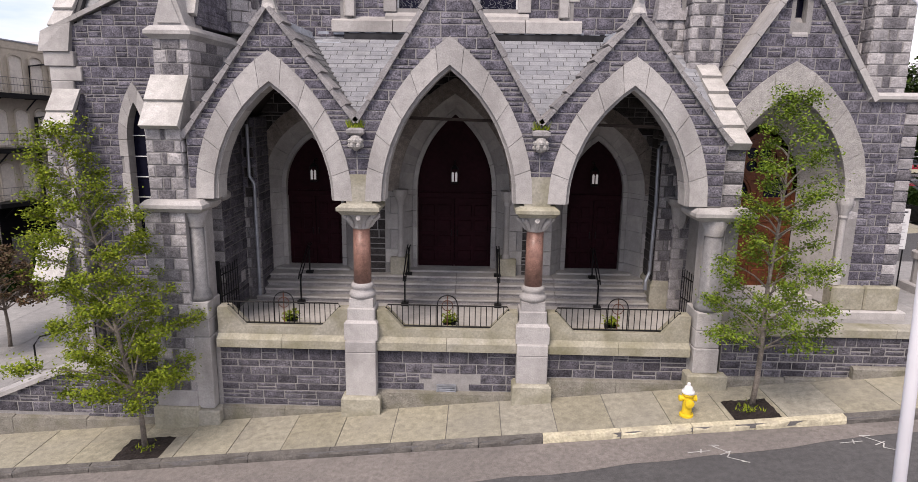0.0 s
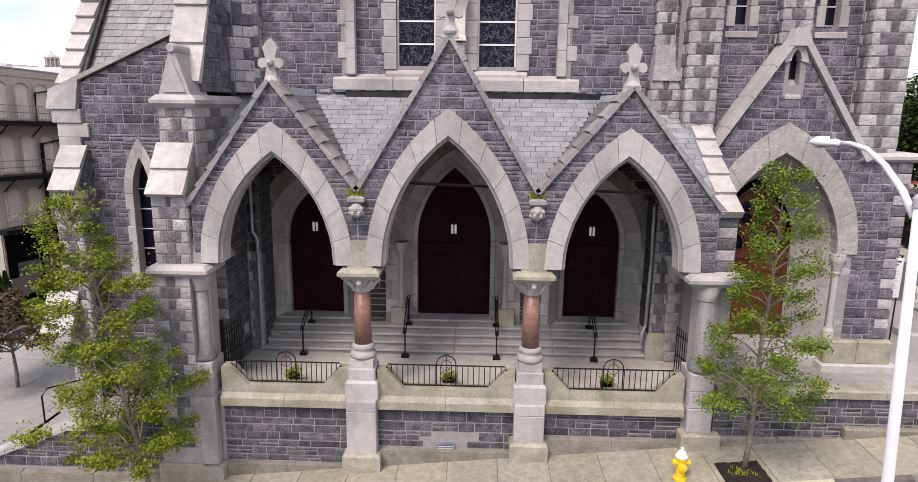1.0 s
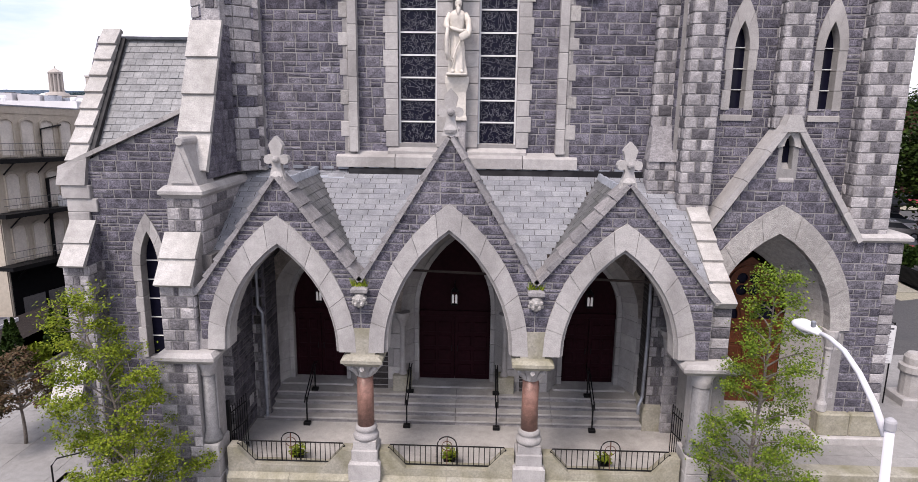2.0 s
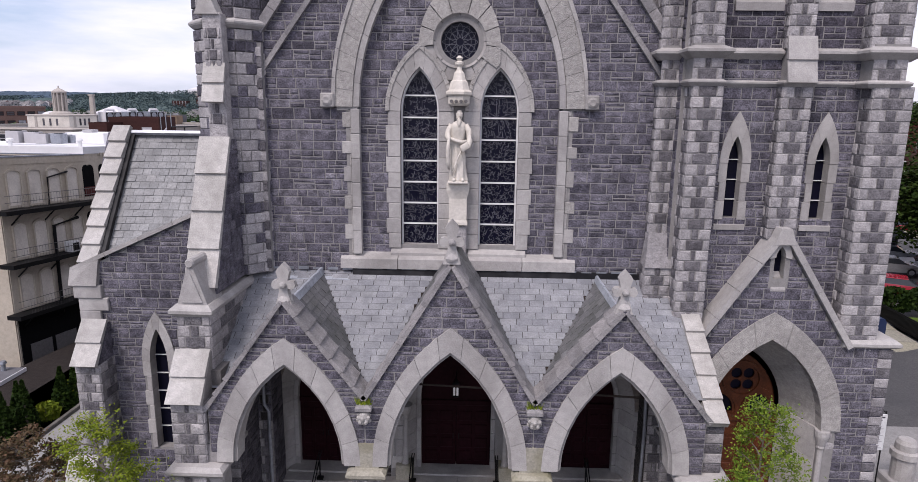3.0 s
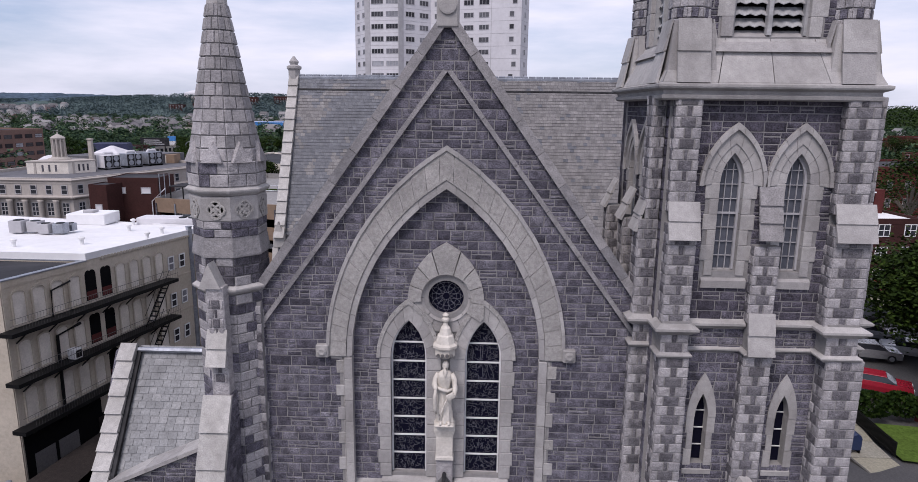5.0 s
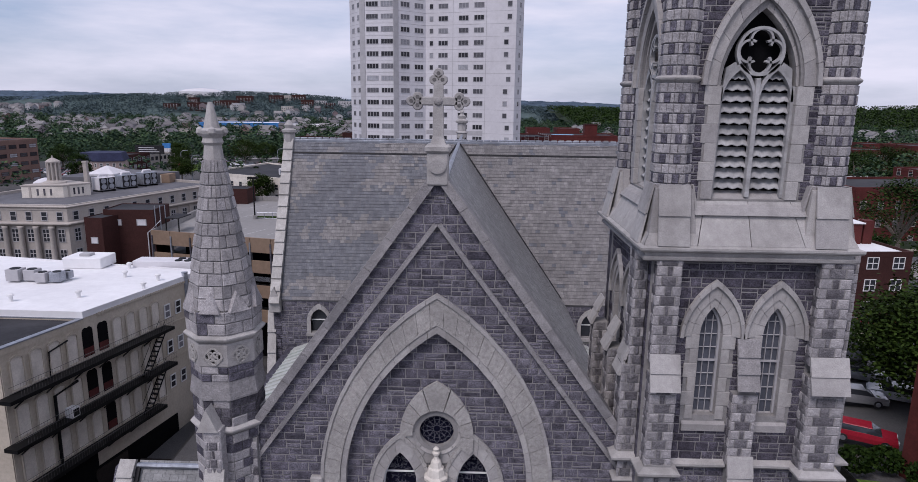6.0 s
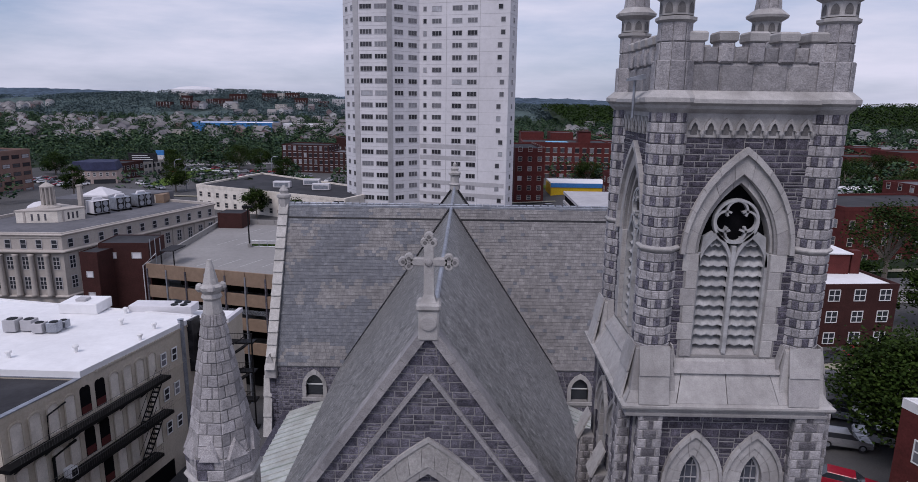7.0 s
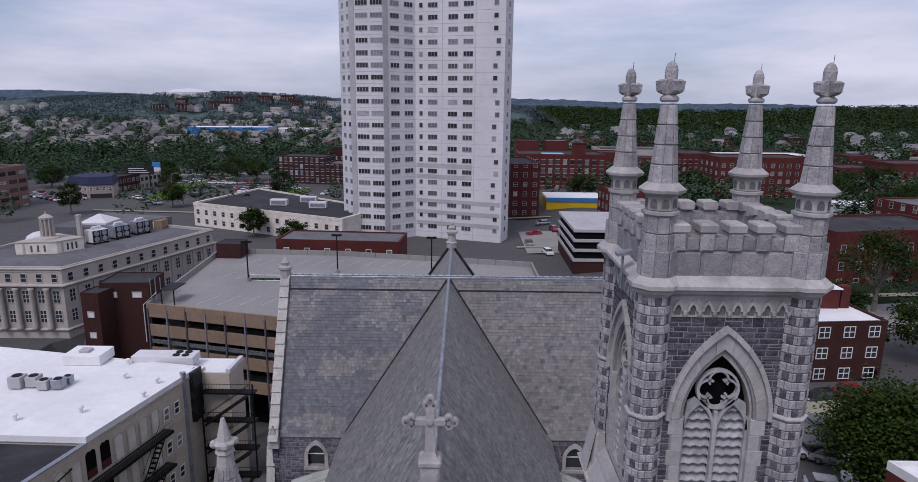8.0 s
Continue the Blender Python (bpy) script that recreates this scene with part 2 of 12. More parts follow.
ROADSIDE = mat("worn_road_edge", [(0.17, 0.152, 0.142), (0.2, 0.182, 0.168)], fine=60, amount=0.35, stain=0.6, stain_amt=0.45, stain_col=(0.1, 0.095, 0.092), bump=0.5, pieces=False)
KERB = mat("granite_kerb", [(0.1452, 0.1348, 0.1219), (0.114, 0.1063, 0.0985), (0.1659, 0.1555, 0.1399)], fine=30, amount=0.35, stain=2, stain_amt=0.5, bump=0.7)
KERB_Y = mat("yellow_kerb", [(0.5, 0.46, 0.33), (0.47, 0.43, 0.32)], fine=20, amount=0.3, stain=3, stain_amt=0.6, stain_col=(0.3, 0.27, 0.22), bump=0.6)
LINE = mat("road_paint", [(0.44, 0.44, 0.424)], fine=30, amount=0.3, stain=4, stain_amt=0.5, bump=0.1)
MULCH = mat("mulch", [(0.022, 0.017, 0.015)], fine=30, amount=0.6, stain_amt=0.3, bump=1.0)
HYD_Y = mat("yellow_enamel", [(0.72, 0.5, 0.03)], rough=0.4, fine=15, amount=0.1, stain=6, stain_amt=0.25, bump=0.1)
LEAF = mat("maple_leaf", [(0.0899, 0.1307, 0.0131), (0.1389, 0.192, 0.018), (0.2042, 0.2369, 0.0245), (0.1062, 0.1552, 0.0163)], rough=0.6, fine=3, amount=0.3, stain=0.8, stain_amt=0.35, bump=0, spec=0.06)
LEAF_G = mat("green_leaf", [(0.0625, 0.1125, 0.015), (0.1063, 0.1688, 0.02), (0.175, 0.2313, 0.0275), (0.0813, 0.1375, 0.0175)], rough=0.6, fine=3, amount=0.3, stain=0.8, stain_amt=0.35, bump=0, spec=0.06)
LEAF_DK = mat("dark_leaf", [(0.0087, 0.0195, 0.0043), (0.0173, 0.0361, 0.0072), (0.0325, 0.0578, 0.0101)], rough=0.65, fine=1.0, amount=0.35, stain=0.3, stain_amt=0.4, bump=0, spec=0.06)
# far leaves: a bluish haze tint is mixed into the leaf colour
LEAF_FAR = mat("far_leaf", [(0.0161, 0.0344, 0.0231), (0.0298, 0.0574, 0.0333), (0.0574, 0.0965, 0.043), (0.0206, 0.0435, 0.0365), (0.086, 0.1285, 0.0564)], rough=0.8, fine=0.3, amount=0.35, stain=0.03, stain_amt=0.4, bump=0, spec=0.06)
LEAF_MID = mat("mid_green_leaf", [(0.0126, 0.0261, 0.0045), (0.0225, 0.0414, 0.0072), (0.0338, 0.054, 0.0099)], rough=0.65, fine=1.0, amount=0.35, stain=0.3, stain_amt=0.4, bump=0, spec=0.06)
BARK = mat("grey_bark", [(0.19, 0.165, 0.14)], fine=30, amount=0.4, stain=5, stain_amt=0.5, bump=1.0)
GRASS = mat("grass", [(0.09, 0.14, 0.025), (0.06, 0.1, 0.02)], fine=5, amount=0.35, stain=0.1, stain_amt=0.4, bump=0.4, pieces=False, spec=0.06)
CREAM = mat("painted_brick", [(0.4485, 0.3999, 0.3314), (0.4892, 0.4406, 0.3699)], fine=5, amount=0.12, stain=0.25, stain_amt=0.45, stain_col=(0.36, 0.3, 0.22), bump=0.3, pieces=False, streak=0.35)
CREAM_W = mat("cream_infill", [(0.6857, 0.6412, 0.5818), (0.6468, 0.5979, 0.5299)], fine=8, amount=0.12, stain=0.6, stain_amt=0.4, bump=0.2)
ROOF_W = mat("white_membrane", [(0.72, 0.72, 0.73)], fine=1.2, amount=0.06, stain=0.14, stain_amt=0.3, stain_col=(0.5, 0.5, 0.52), bump=0.05)
ROOF_DK = mat("black_roofing", [(0.028, 0.028, 0.032)], fine=2, amount=0.3, stain=0.2, stain_amt=0.4, stain_col=(0.08, 0.08, 0.085), bump=0.1)
ROOF_GY = mat("grey_roofing", [(0.1275, 0.1275, 0.1391)], fine=1, amount=0.2, stain=0.1, stain_amt=0.5, bump=0.05)
LIME = mat("limestone", [(0.4371, 0.3999, 0.3675), (0.3906, 0.3581, 0.3288)], fine=3, amount=0.1, stain=0.12, stain_amt=0.35, bump=0.1, pieces=False, streak=0.3)
BRICK = mat("red_brick", [(0.105, 0.0236, 0.0207), (0.0754, 0.0177, 0.0165)], fine=6, amount=0.25, stain=0.15, stain_amt=0.35, bump=0.2, pieces=False)
BRICK_DK = mat("brown_brick", [(0.0542, 0.0191, 0.0166), (0.0382, 0.014, 0.0127)], fine=6, amount=0.25, stain=0.2, stain_amt=0.35, bump=0.2, pieces=False)
PANEL = mat("precast_panel", [(0.6343, 0.624, 0.6469), (0.5729, 0.5678, 0.5948)], fine=1.2, amount=0.07, stain=0.1, stain_amt=0.25, stain_col=(0.42, 0.41, 0.42), bump=0.05, pieces=False, streak=0.3)
PANEL_GY = mat("grey_panel", [(0.4, 0.395, 0.41)], fine=1.2, amount=0.1, stain=0.2, stain_amt=0.25, bump=0.05)
CONC = mat("deck_concrete", [(0.272, 0.264, 0.2554), (0.24, 0.232, 0.2266)], fine=2, amount=0.1, stain=0.08, stain_amt=0.4, bump=0.1, pieces=False)
TAN = mat("tan_spandrel", [(0.2384, 0.1697, 0.1221)], fine=2, amount=0.12, stain=0.3, stain_amt=0.35, bump=0.1)
WINDOW = gloss("window_glass", (0.03, 0.033, 0.04), rough=0.08)
BLINDS = mat("drawn_blind", [(0.36, 0.37, 0.4), (0.09, 0.09, 0.1), (0.025, 0.025, 0.03), (0.03, 0.03, 0.035), (0.2, 0.2, 0.22)], rough=0.25, bump=0, fine=1)
HOUSE = mat("house_siding", [(0.4752, 0.4666, 0.4808), (0.3629, 0.3456, 0.3357), (0.5184, 0.5098, 0.5171), (0.2592, 0.2592, 0.2903), (0.1728, 0.0864, 0.0726)], fine=1, amount=0.1, stain_amt=0.2, bump=0)
HOUSE_ROOF = mat("house_roof", [(0.13, 0.125, 0.125), (0.2, 0.19, 0.19), (0.09, 0.085, 0.09), (0.26, 0.25, 0.25)], fine=1, amount=0.2, stain_amt=0.2, bump=0)
BLUE = mat("blue_cladding", [(0.05, 0.2, 0.48)], rough=0.5, bump=0)
YELLOW = mat("yellow_wall", [(0.68, 0.44, 0.02)], rough=0.6, bump=0, stain=0.3)
COPPER = mat("patina_roof", [(0.34, 0.38, 0.35), (0.45, 0.46, 0.44)], rough=0.5, fine=3, amount=0.15, stain=0.8, stain_amt=0.45, stain_col=(0.22, 0.2, 0.17), bump=0.1)
# hill woods and far hills: blue haze of distance put into the colours
WOODS = mat("haze_tinted_woods", [(0.0416, 0.0656, 0.0768), (0.0608, 0.088, 0.096), (0.0832, 0.1152, 0.1114), (0.048, 0.0752, 0.0902)], rough=0.9, fine=0.3, amount=0.3, stain=0.02, stain_amt=0.4, bump=0, spec=0.05)
HILL_HAZE = mat("far_woods", [(0.0516, 0.078, 0.1122), (0.0688, 0.0976, 0.132), (0.0402, 0.063, 0.0924)], rough=1.0, fine=0.05, amount=0.45, stain=0.008, stain_amt=0.4, bump=0, pieces=False, spec=0.06)


# ---- geometry helpers ----
class Geo:
    """Vertices and faces, laid through the pose m."""

    def __init__(self, m=None):
        self.v, self.f, self.m = [], [], m

    def add(self, verts, faces):
        b = len(self.v)
        self.v += [tuple(self.m @ Vector(p)) if self.m else tuple(p) for p in verts]
        self.f += [[b + i for i in f] for f in faces]
        return self

    def hexa(self, p):
        """Eight corners: four below, four above, both anticlockwise."""
        return self.add(p, [(3, 2, 1, 0), (4, 5, 6, 7), (0, 1, 5, 4), (1, 2, 6, 5), (2, 3, 7, 6), (3, 0, 4, 7)])

    def box(self, x0, x1, y0, y1, z0, z1, c=0.0):
        """A box; with c its long edges are chamfered."""
        if c <= 0:
            return self.hexa([(x0, y0, z0), (x1, y0, z0), (x1, y1, z0), (x0, y1, z0), (x0, y0, z1), (x1, y0, z1), (x1, y1, z1), (x0, y1, z1)])

        def ring(z, i):
            a, b, d, e = x0 + i, x1 - i, y0 + i, y1 - i
            k = c if i == 0 else 0.0
            return [(a + k, d, z), (b - k, d, z), (b, d + k, z), (b, e - k, z), (b - k, e, z), (a + k, e, z), (a, e - k, z), (a, d + k, z)] if i == 0 else \
                   [(a, d, z), (b, d, z), (b, d, z), (b, e, z), (b, e, z), (a, e, z), (a, e, z), (a, d, z)]
        return self.loft([ring(z0, c), ring(z0 + c, 0), ring(z1 - c, 0), ring(z1, c)])

    def loft(self, rings, closed=False):
        n = len(rings[0])
        verts = [p for r in rings for p in r]
        faces = []
        for k in range(len(rings) - 1):
            for i in range(n):
                j = (i + 1) % n
                faces.append((k * n + i, k * n + j, (k + 1) * n + j, (k + 1) * n + i))
        if not closed:
            faces += [tuple(reversed(range(n))), tuple(range((len(rings) - 1) * n, len(rings) * n))]
        return self.add(verts, faces)

    def lathe(self, cx, cy, prof, n=16, phase=0.0):
        """prof: (radius, z) upwards."""
        return self.loft([[(cx + r * math.cos(phase + 2 * math.pi * i / n), cy + r * math.sin(phase + 2 * math.pi * i / n), z) for i in range(n)] for r, z in prof])

    def extr(self, poly, d0, d1):
        """A plate: polygon in (x, z), anticlockwise seen from the front, between the depths d0 and d1 in y."""
        n = len(poly)
        return self.add([(u, d0, v) for u, v in poly] + [(u, d1, v) for u, v in poly],
                        [tuple(range(n)), tuple(range(2 * n - 1, n - 1, -1))] + [(j, i, n + i, n + j) for i, j in ((k, (k + 1) % n) for k in range(n))])

    def slab(self, outer, holes, d0, d1):
        """A plate with openings right through it."""
        loops = [list(q) for q in (outer, *holes)]
        pts = [p for q in loops for p in q]
        n = len(pts)
        tris = tessellate_polygon([[Vector((u, v, 0)) for u, v in q] for q in loops])
        fs = []
        for a, b, c in tris:
            (ua, va), (ub, vb), (uc, vc) = pts[a], pts[b], pts[c]
            fs.append((a, b, c) if (ub - ua) * (vc - va) - (vb - va) * (uc - ua) > 0 else (a, c, b))
        sides, k = [], 0
        for q in loops:
            sides += [(k + (i + 1) % len(q), k + i, n + k + i, n + k + (i + 1) % len(q)) for i in range(len(q))]
            k += len(q)
        return self.add([(u, d0, v) for u, v in pts] + [(u, d1, v) for u, v in pts], fs + [[n + i for i in reversed(f)] for f in fs] + sides)

    def tube(self, pts, r, n=8):
        """A rod along points; r a radius or one for each point."""
        rs = r if isinstance(r, (list, tuple)) else [r] * len(pts)
        pts = [Vector(p) for p in pts]
        rings = []
        for i, p in enumerate(pts):
            d = (pts[min(i + 1, len(pts) - 1)] - pts[max(i - 1, 0)]).normalized()
            a = d.cross(Vector((0, 0, 1)) if abs(d.z) < 0.9 else Vector((1, 0, 0))).normalized()
            b = d.cross(a)
            rings.append([p + (a * math.cos(2 * math.pi * k / n) + b * math.sin(2 * math.pi * k / n)) * rs[i] for k in range(n)])
        return self.loft(rings)


def part(name, geo, material, parent=None, label="", category="", group="", kind="", smooth=False):
    """Links a Geo as one mesh object, under parent where one is given."""
    me = bpy.data.meshes.new(name)
    me.from_pydata(geo.v, [], geo.f)
    me.materials.append(material)
    if smooth:
        me.polygons.foreach_set("use_smooth", [True] * len(me.polygons))
    ob = new(name, me)
    ob.parent = parent
    return tagged(ob, label, category, group, kind)


def thing(name, label, category, at=(0, 0, 0), group="", kind=""):
    ob = new(name)
    ob.empty_display_size = 0.2
    ob.location = at
    return tagged(ob, label, category, group, kind)


def arc_side(a, zs, za, n):
    """The left half of a pointed arch, from (-a, zs) to (0, za)."""
    r = za - zs
    R = (a * a + r * r) / (2 * a)
    t1 = math.atan2(r, R - a)
    return [(-a + R - R * math.cos(t1 * i / n), zs + R * math.sin(t1 * i / n)) for i in range(n + 1)]


def arch(cx, a, z0, zs, za, n=10):
    """A pointed opening, anticlockwise seen from the front."""
    L = arc_side(a, zs, za, n)
    right = [(cx - u, v) for u, v in L]
    left = [(cx + u, v) for u, v in reversed(L[:-1])]
    return [(cx - a, z0), (cx + a, z0)] + right + left


def arch_half(a, zs, za, v):
    """Half the width of a pointed opening at height v."""
    if v <= zs:
        return a
    if v >= za:
        return 0.0
    r = za - zs
    R = (a * a + r * r) / (2 * a)
    return max(0.0, a - R + math.sqrt(max(0.0, R * R - (v - zs) ** 2)))


def circle(cx, cz, r, n=28):
    return [(cx + r * math.cos(2 * math.pi * i / n), cz + r * math.sin(2 * math.pi * i / n)) for i in range(n)]


def spans_minus(spans, a, b):
    out = []
    for s, e in spans:
        if b <= s or a >= e:
            out.append((s, e))
        else:
            if a > s + 0.03:
                out.append((s, a))
            if b < e - 0.03:
                out.append((b, e))
    return out


def courses(rng, v0, v1, spans, course=(0.2, 0.33), length=(0.28, 0.66), split=0.3):
    """Squared rubble in uneven courses: (u, v, w, h). spans(v): the stretches to fill at a height."""
    out, v = [], v0
    while v < v1 - 0.02:
        h = rng.uniform(*course)
        if v1 - v - h < 0.14:
            h = v1 - v
        for a, b in spans(v + h / 2):
            u = a
            while u < b - 0.02:
                w = rng.uniform(*length)
                if b - u - w < 0.16:
                    w = b - u
                if rng.random() < split and w > 0.3:
                    k = rng.uniform(0.35, 0.65)
                    for vv, hh in ((v, h * k), (v + h * k, h * (1 - k))):
                        if rng.random() < 0.5 and w > 0.5:
                            j = rng.uniform(0.35, 0.65)
                            out += [(u, vv, w * j, hh), (u + w * j, vv, w * (1 - j), hh)]
                        else:
                            out.append((u, vv, w, hh))
                else:
                    out.append((u, v, w, h))
                u += w
        v += h
    return out


def stone_verts(rng, w, h, proud=(0.008, 0.024), joint=0.012, edge=0.014):
    """One rock-faced block, its back in the plane y = 0."""
    j, e = joint, min(joint + edge, 0.3 * min(w, h))
    p = rng.uniform(*proud)
    q = lambda: -p * rng.uniform(0.6, 1.1)
    vs = [(j, 0.0, j), (w - j, 0.0, j), (w - j, 0.0, h - j), (j, 0.0, h - j)]
    vs += [(e, q(), e), (w - e, q(), e), (w - e, q(), h - e), (e, q(), h - e), (w * rng.uniform(0.3, 0.7), -p * 1.35, h * rng.uniform(0.3, 0.7))]
    return vs, [(0, 1, 5, 4), (1, 2, 6, 5), (2, 3, 7, 6), (3, 0, 4, 7), (4, 5, 8), (5, 6, 8), (6, 7, 8), (7, 4, 8)]


STONE_MESHES = {}


def stone_mesh(rng, w, h, material):
    """A shared block of about this size."""
    key = (round(w * 8) / 8 or 0.125, round(h * 12) / 12 or 1 / 12, rng.randrange(4), material.name)
    if key not in STONE_MESHES:
        me = bpy.data.meshes.new("stone")
        me.from_pydata(*(lambda a: (a[0], [], a[1]))(stone_verts(rng, key[0], key[1])))
        me.materials.append(material)
        STONE_MESHES[key] = me
    return STONE_MESHES[key], key


def lay(parent, m, blocks, material, rng, single=0, near=(0, 0), name="stone", rest="stonework"):
    """Lays blocks on a wall's face: the ones nearest to a place of the wall singly, the rest as one mesh."""
    blocks = sorted(blocks, key=lambda b: (b[0] + b[2] / 2 - near[0]) ** 2 + (b[1] + b[3] / 2 - near[1]) ** 2)
    for u, v, w, h in blocks[:single]:
        me, key = stone_mesh(rng, w, h, material)
        ob = new(name, me)
        ob.parent = parent
        ob.matrix_local = m @ Matrix.Translation((u, 0, v)) @ Matrix.Diagonal((w / key[0], 1, h / key[1], 1))
    if blocks[single:]:
        g = Geo(m)
        for u, v, w, h in blocks[single:]:
            vs, fs = stone_verts(rng, w, h)
            g.add([(u + x, y, v + z) for x, y, z in vs], fs)
        part(rest, g, material, parent, kind="stuff")


def voussoirs(parent, m, cx, a0, zs0, za0, a1, zs1, za1, n, d0, d1, material, name="voussoir", gap=0.011, key=True):
    """The stones of a pointed arch between two outlines, each one its own."""
    k = 24
    def line(a, zs, za):
        L = arc_side(a, zs, za, k)
        return [(cx + u, v) for u, v in L] + [(cx - u, v) for u, v in reversed(L[:-1])]
    A, B = line(a0, zs0, za0), line(a1, zs1, za1)
    total = 2 * k
    count = 2 * n + (1 if key else 0)
    def at(P, s):
        s = min(max(s, 0), total)
        i = min(int(s), total - 1)
        f = s - i
        return (P[i][0] * (1 - f) + P[i + 1][0] * f, P[i][1] * (1 - f) + P[i + 1][1] * f)
    for i in range(count):
        s0, s1 = total * i / count, total * (i + 1) / count
        gs = gap / 2 / (abs(za1 - zs1) + 0.01) * k
        s0, s1 = s0 + gs, s1 - gs
        steps = [s0] + [x for x in range(total + 1) if s0 < x < s1 and x % 3 == 0] + [s1]
        inner, outer = [at(A, s) for s in steps], [at(B, s) for s in steps]
        poly = outer[::-1] + inner
        g = Geo(m)
        g.extr(poly, d0, d1)
        part(name, g, material, parent)


def quoined(parent, m, u0, u1, v0, v1, rng, row=0.29, two=True, light=None, dark=None, start=0):
    """A face of alternating pale and dark rock-faced blocks."""
    gl, gd = Geo(m), Geo(m)
    n = max(1, round((v1 - v0) / row))
    h = (v1 - v0) / n
    w = u1 - u0
    for i in range(n):
        v = v0 + i * h
        if two:
            k = rng.uniform(0.36, 0.42) if (i + start) % 2 else rng.uniform(0.17, 0.25)
            q = k * rng.uniform(0.9, 1.1)
            cells = [(u0, w * k, 1), (u0 + w * k, w * (1 - k - q), 0), (u0 + w * (1 - q), w * q, 1)]
        else:
            cells = [(u0, w, (i + start) % 2)]
        for u, ww, pale in cells:
            vs, fs = stone_verts(rng, ww, h, proud=(0.014, 0.032))
            (gl if pale else gd).add([(u + x, y, v + z) for x, y, z in vs], fs)
    if gl.f:
        part("quoin", gl, light or QUOIN, parent, kind="stuff")
    if gd.f:
        part("stonework", gd, dark or BLOCK, parent, kind="stuff")


FRONT = lambda y: Matrix.Translation((0, y, 0))
LEFTF = lambda x: Matrix.Translation((x, 0, 0)) @ Matrix.Rotation(radians(-90), 4, 'Z')    # local u runs towards -y
RIGHTF = lambda x: Matrix.Translation((x, 0, 0)) @ Matrix.Rotation(radians(90), 4, 'Z')   # local u runs towards +y


def buttress(parent, x0, x1, yf, yb, z0, z1, rng, left=True, right=True, start=0, row=0.29):
    """A pier with quoined faces."""
    part("pier", Geo().box(x0 + 0.01, x1 - 0.01, yf + 0.01, yb, z0, z1), MORTAR, parent)
    quoined(parent, FRONT(yf + 0.01), x0, x1, z0, z1, rng, start=start, row=row)
    if left:
        quoined(parent, LEFTF(x0 + 0.01), -yb, -yf, z0, z1, rng, start=start + 1, row=row)
    if right:
        quoined(parent, RIGHTF(x1 - 0.01), yf, yb, z0, z1, rng, start=start + 1, row=row)


def slope_slabs(parent, x0, x1, y0, z0, y1, z1, n, thick, material, name="coping_slab", overlap=0.05, m=None):
    """Weathered slabs that overlap up a slope from (y0, z0) to (y1, z1)."""
    d = Vector((0, y1 - y0, z1 - z0))
    nrm = Vector((0, -(z1 - z0), y1 - y0)).normalized()
    for i in range(n):
        a = Vector((0, y0, z0)) + d * (i / n)
        b = Vector((0, y0, z0)) + d * ((i + 1) / n)
        o0, o1 = nrm * (thick + overlap), nrm * (thick * 0.75)
        a = a - d.normalized() * 0.03
        g = Geo(m).hexa([(x0, a.y, a.z), (x1, a.y, a.z), (x1, b.y, b.z), (x0, b.y, b.z),
                        (x0, a.y + o0.y, a.z + o0.z), (x1, a.y + o0.y, a.z + o0.z), (x1, b.y + o1.y, b.z + o1.z), (x0, b.y + o1.y, b.z + o1.z)])
        part(name, g, material, parent)


def rake_slabs(parent, m, ua, va, ub, vb, n, thick, d0, d1, material, name="coping_stone", step=0.03, back=0.0):
    """Coping stones along a gable's slope in the wall's plane, from (ua, va) up to (ub, vb)."""
    du, dv = ub - ua, vb - va
    l = math.hypot(du, dv)
    nu, nv = (-dv / l, du / l) if du > 0 else (dv / l, -du / l)
    for i in range(n):
        a, b = i / n + 0.006 / l, (i + 1) / n - 0.006 / l
        k0, k1 = thick + step, thick - step * 0.3
        p = [(ua + du * a - nu * back, va + dv * a - nv * back), (ua + du * b - nu * back, va + dv * b - nv * back),
             (ua + du * b + nu * k1, va + dv * b + nv * k1), (ua + du * a + nu * k0, va + dv * a + nv * k0)]
        if du < 0:
            p = p[::-1]
        part(name, Geo(m).extr(p, d0, d1), material, parent)


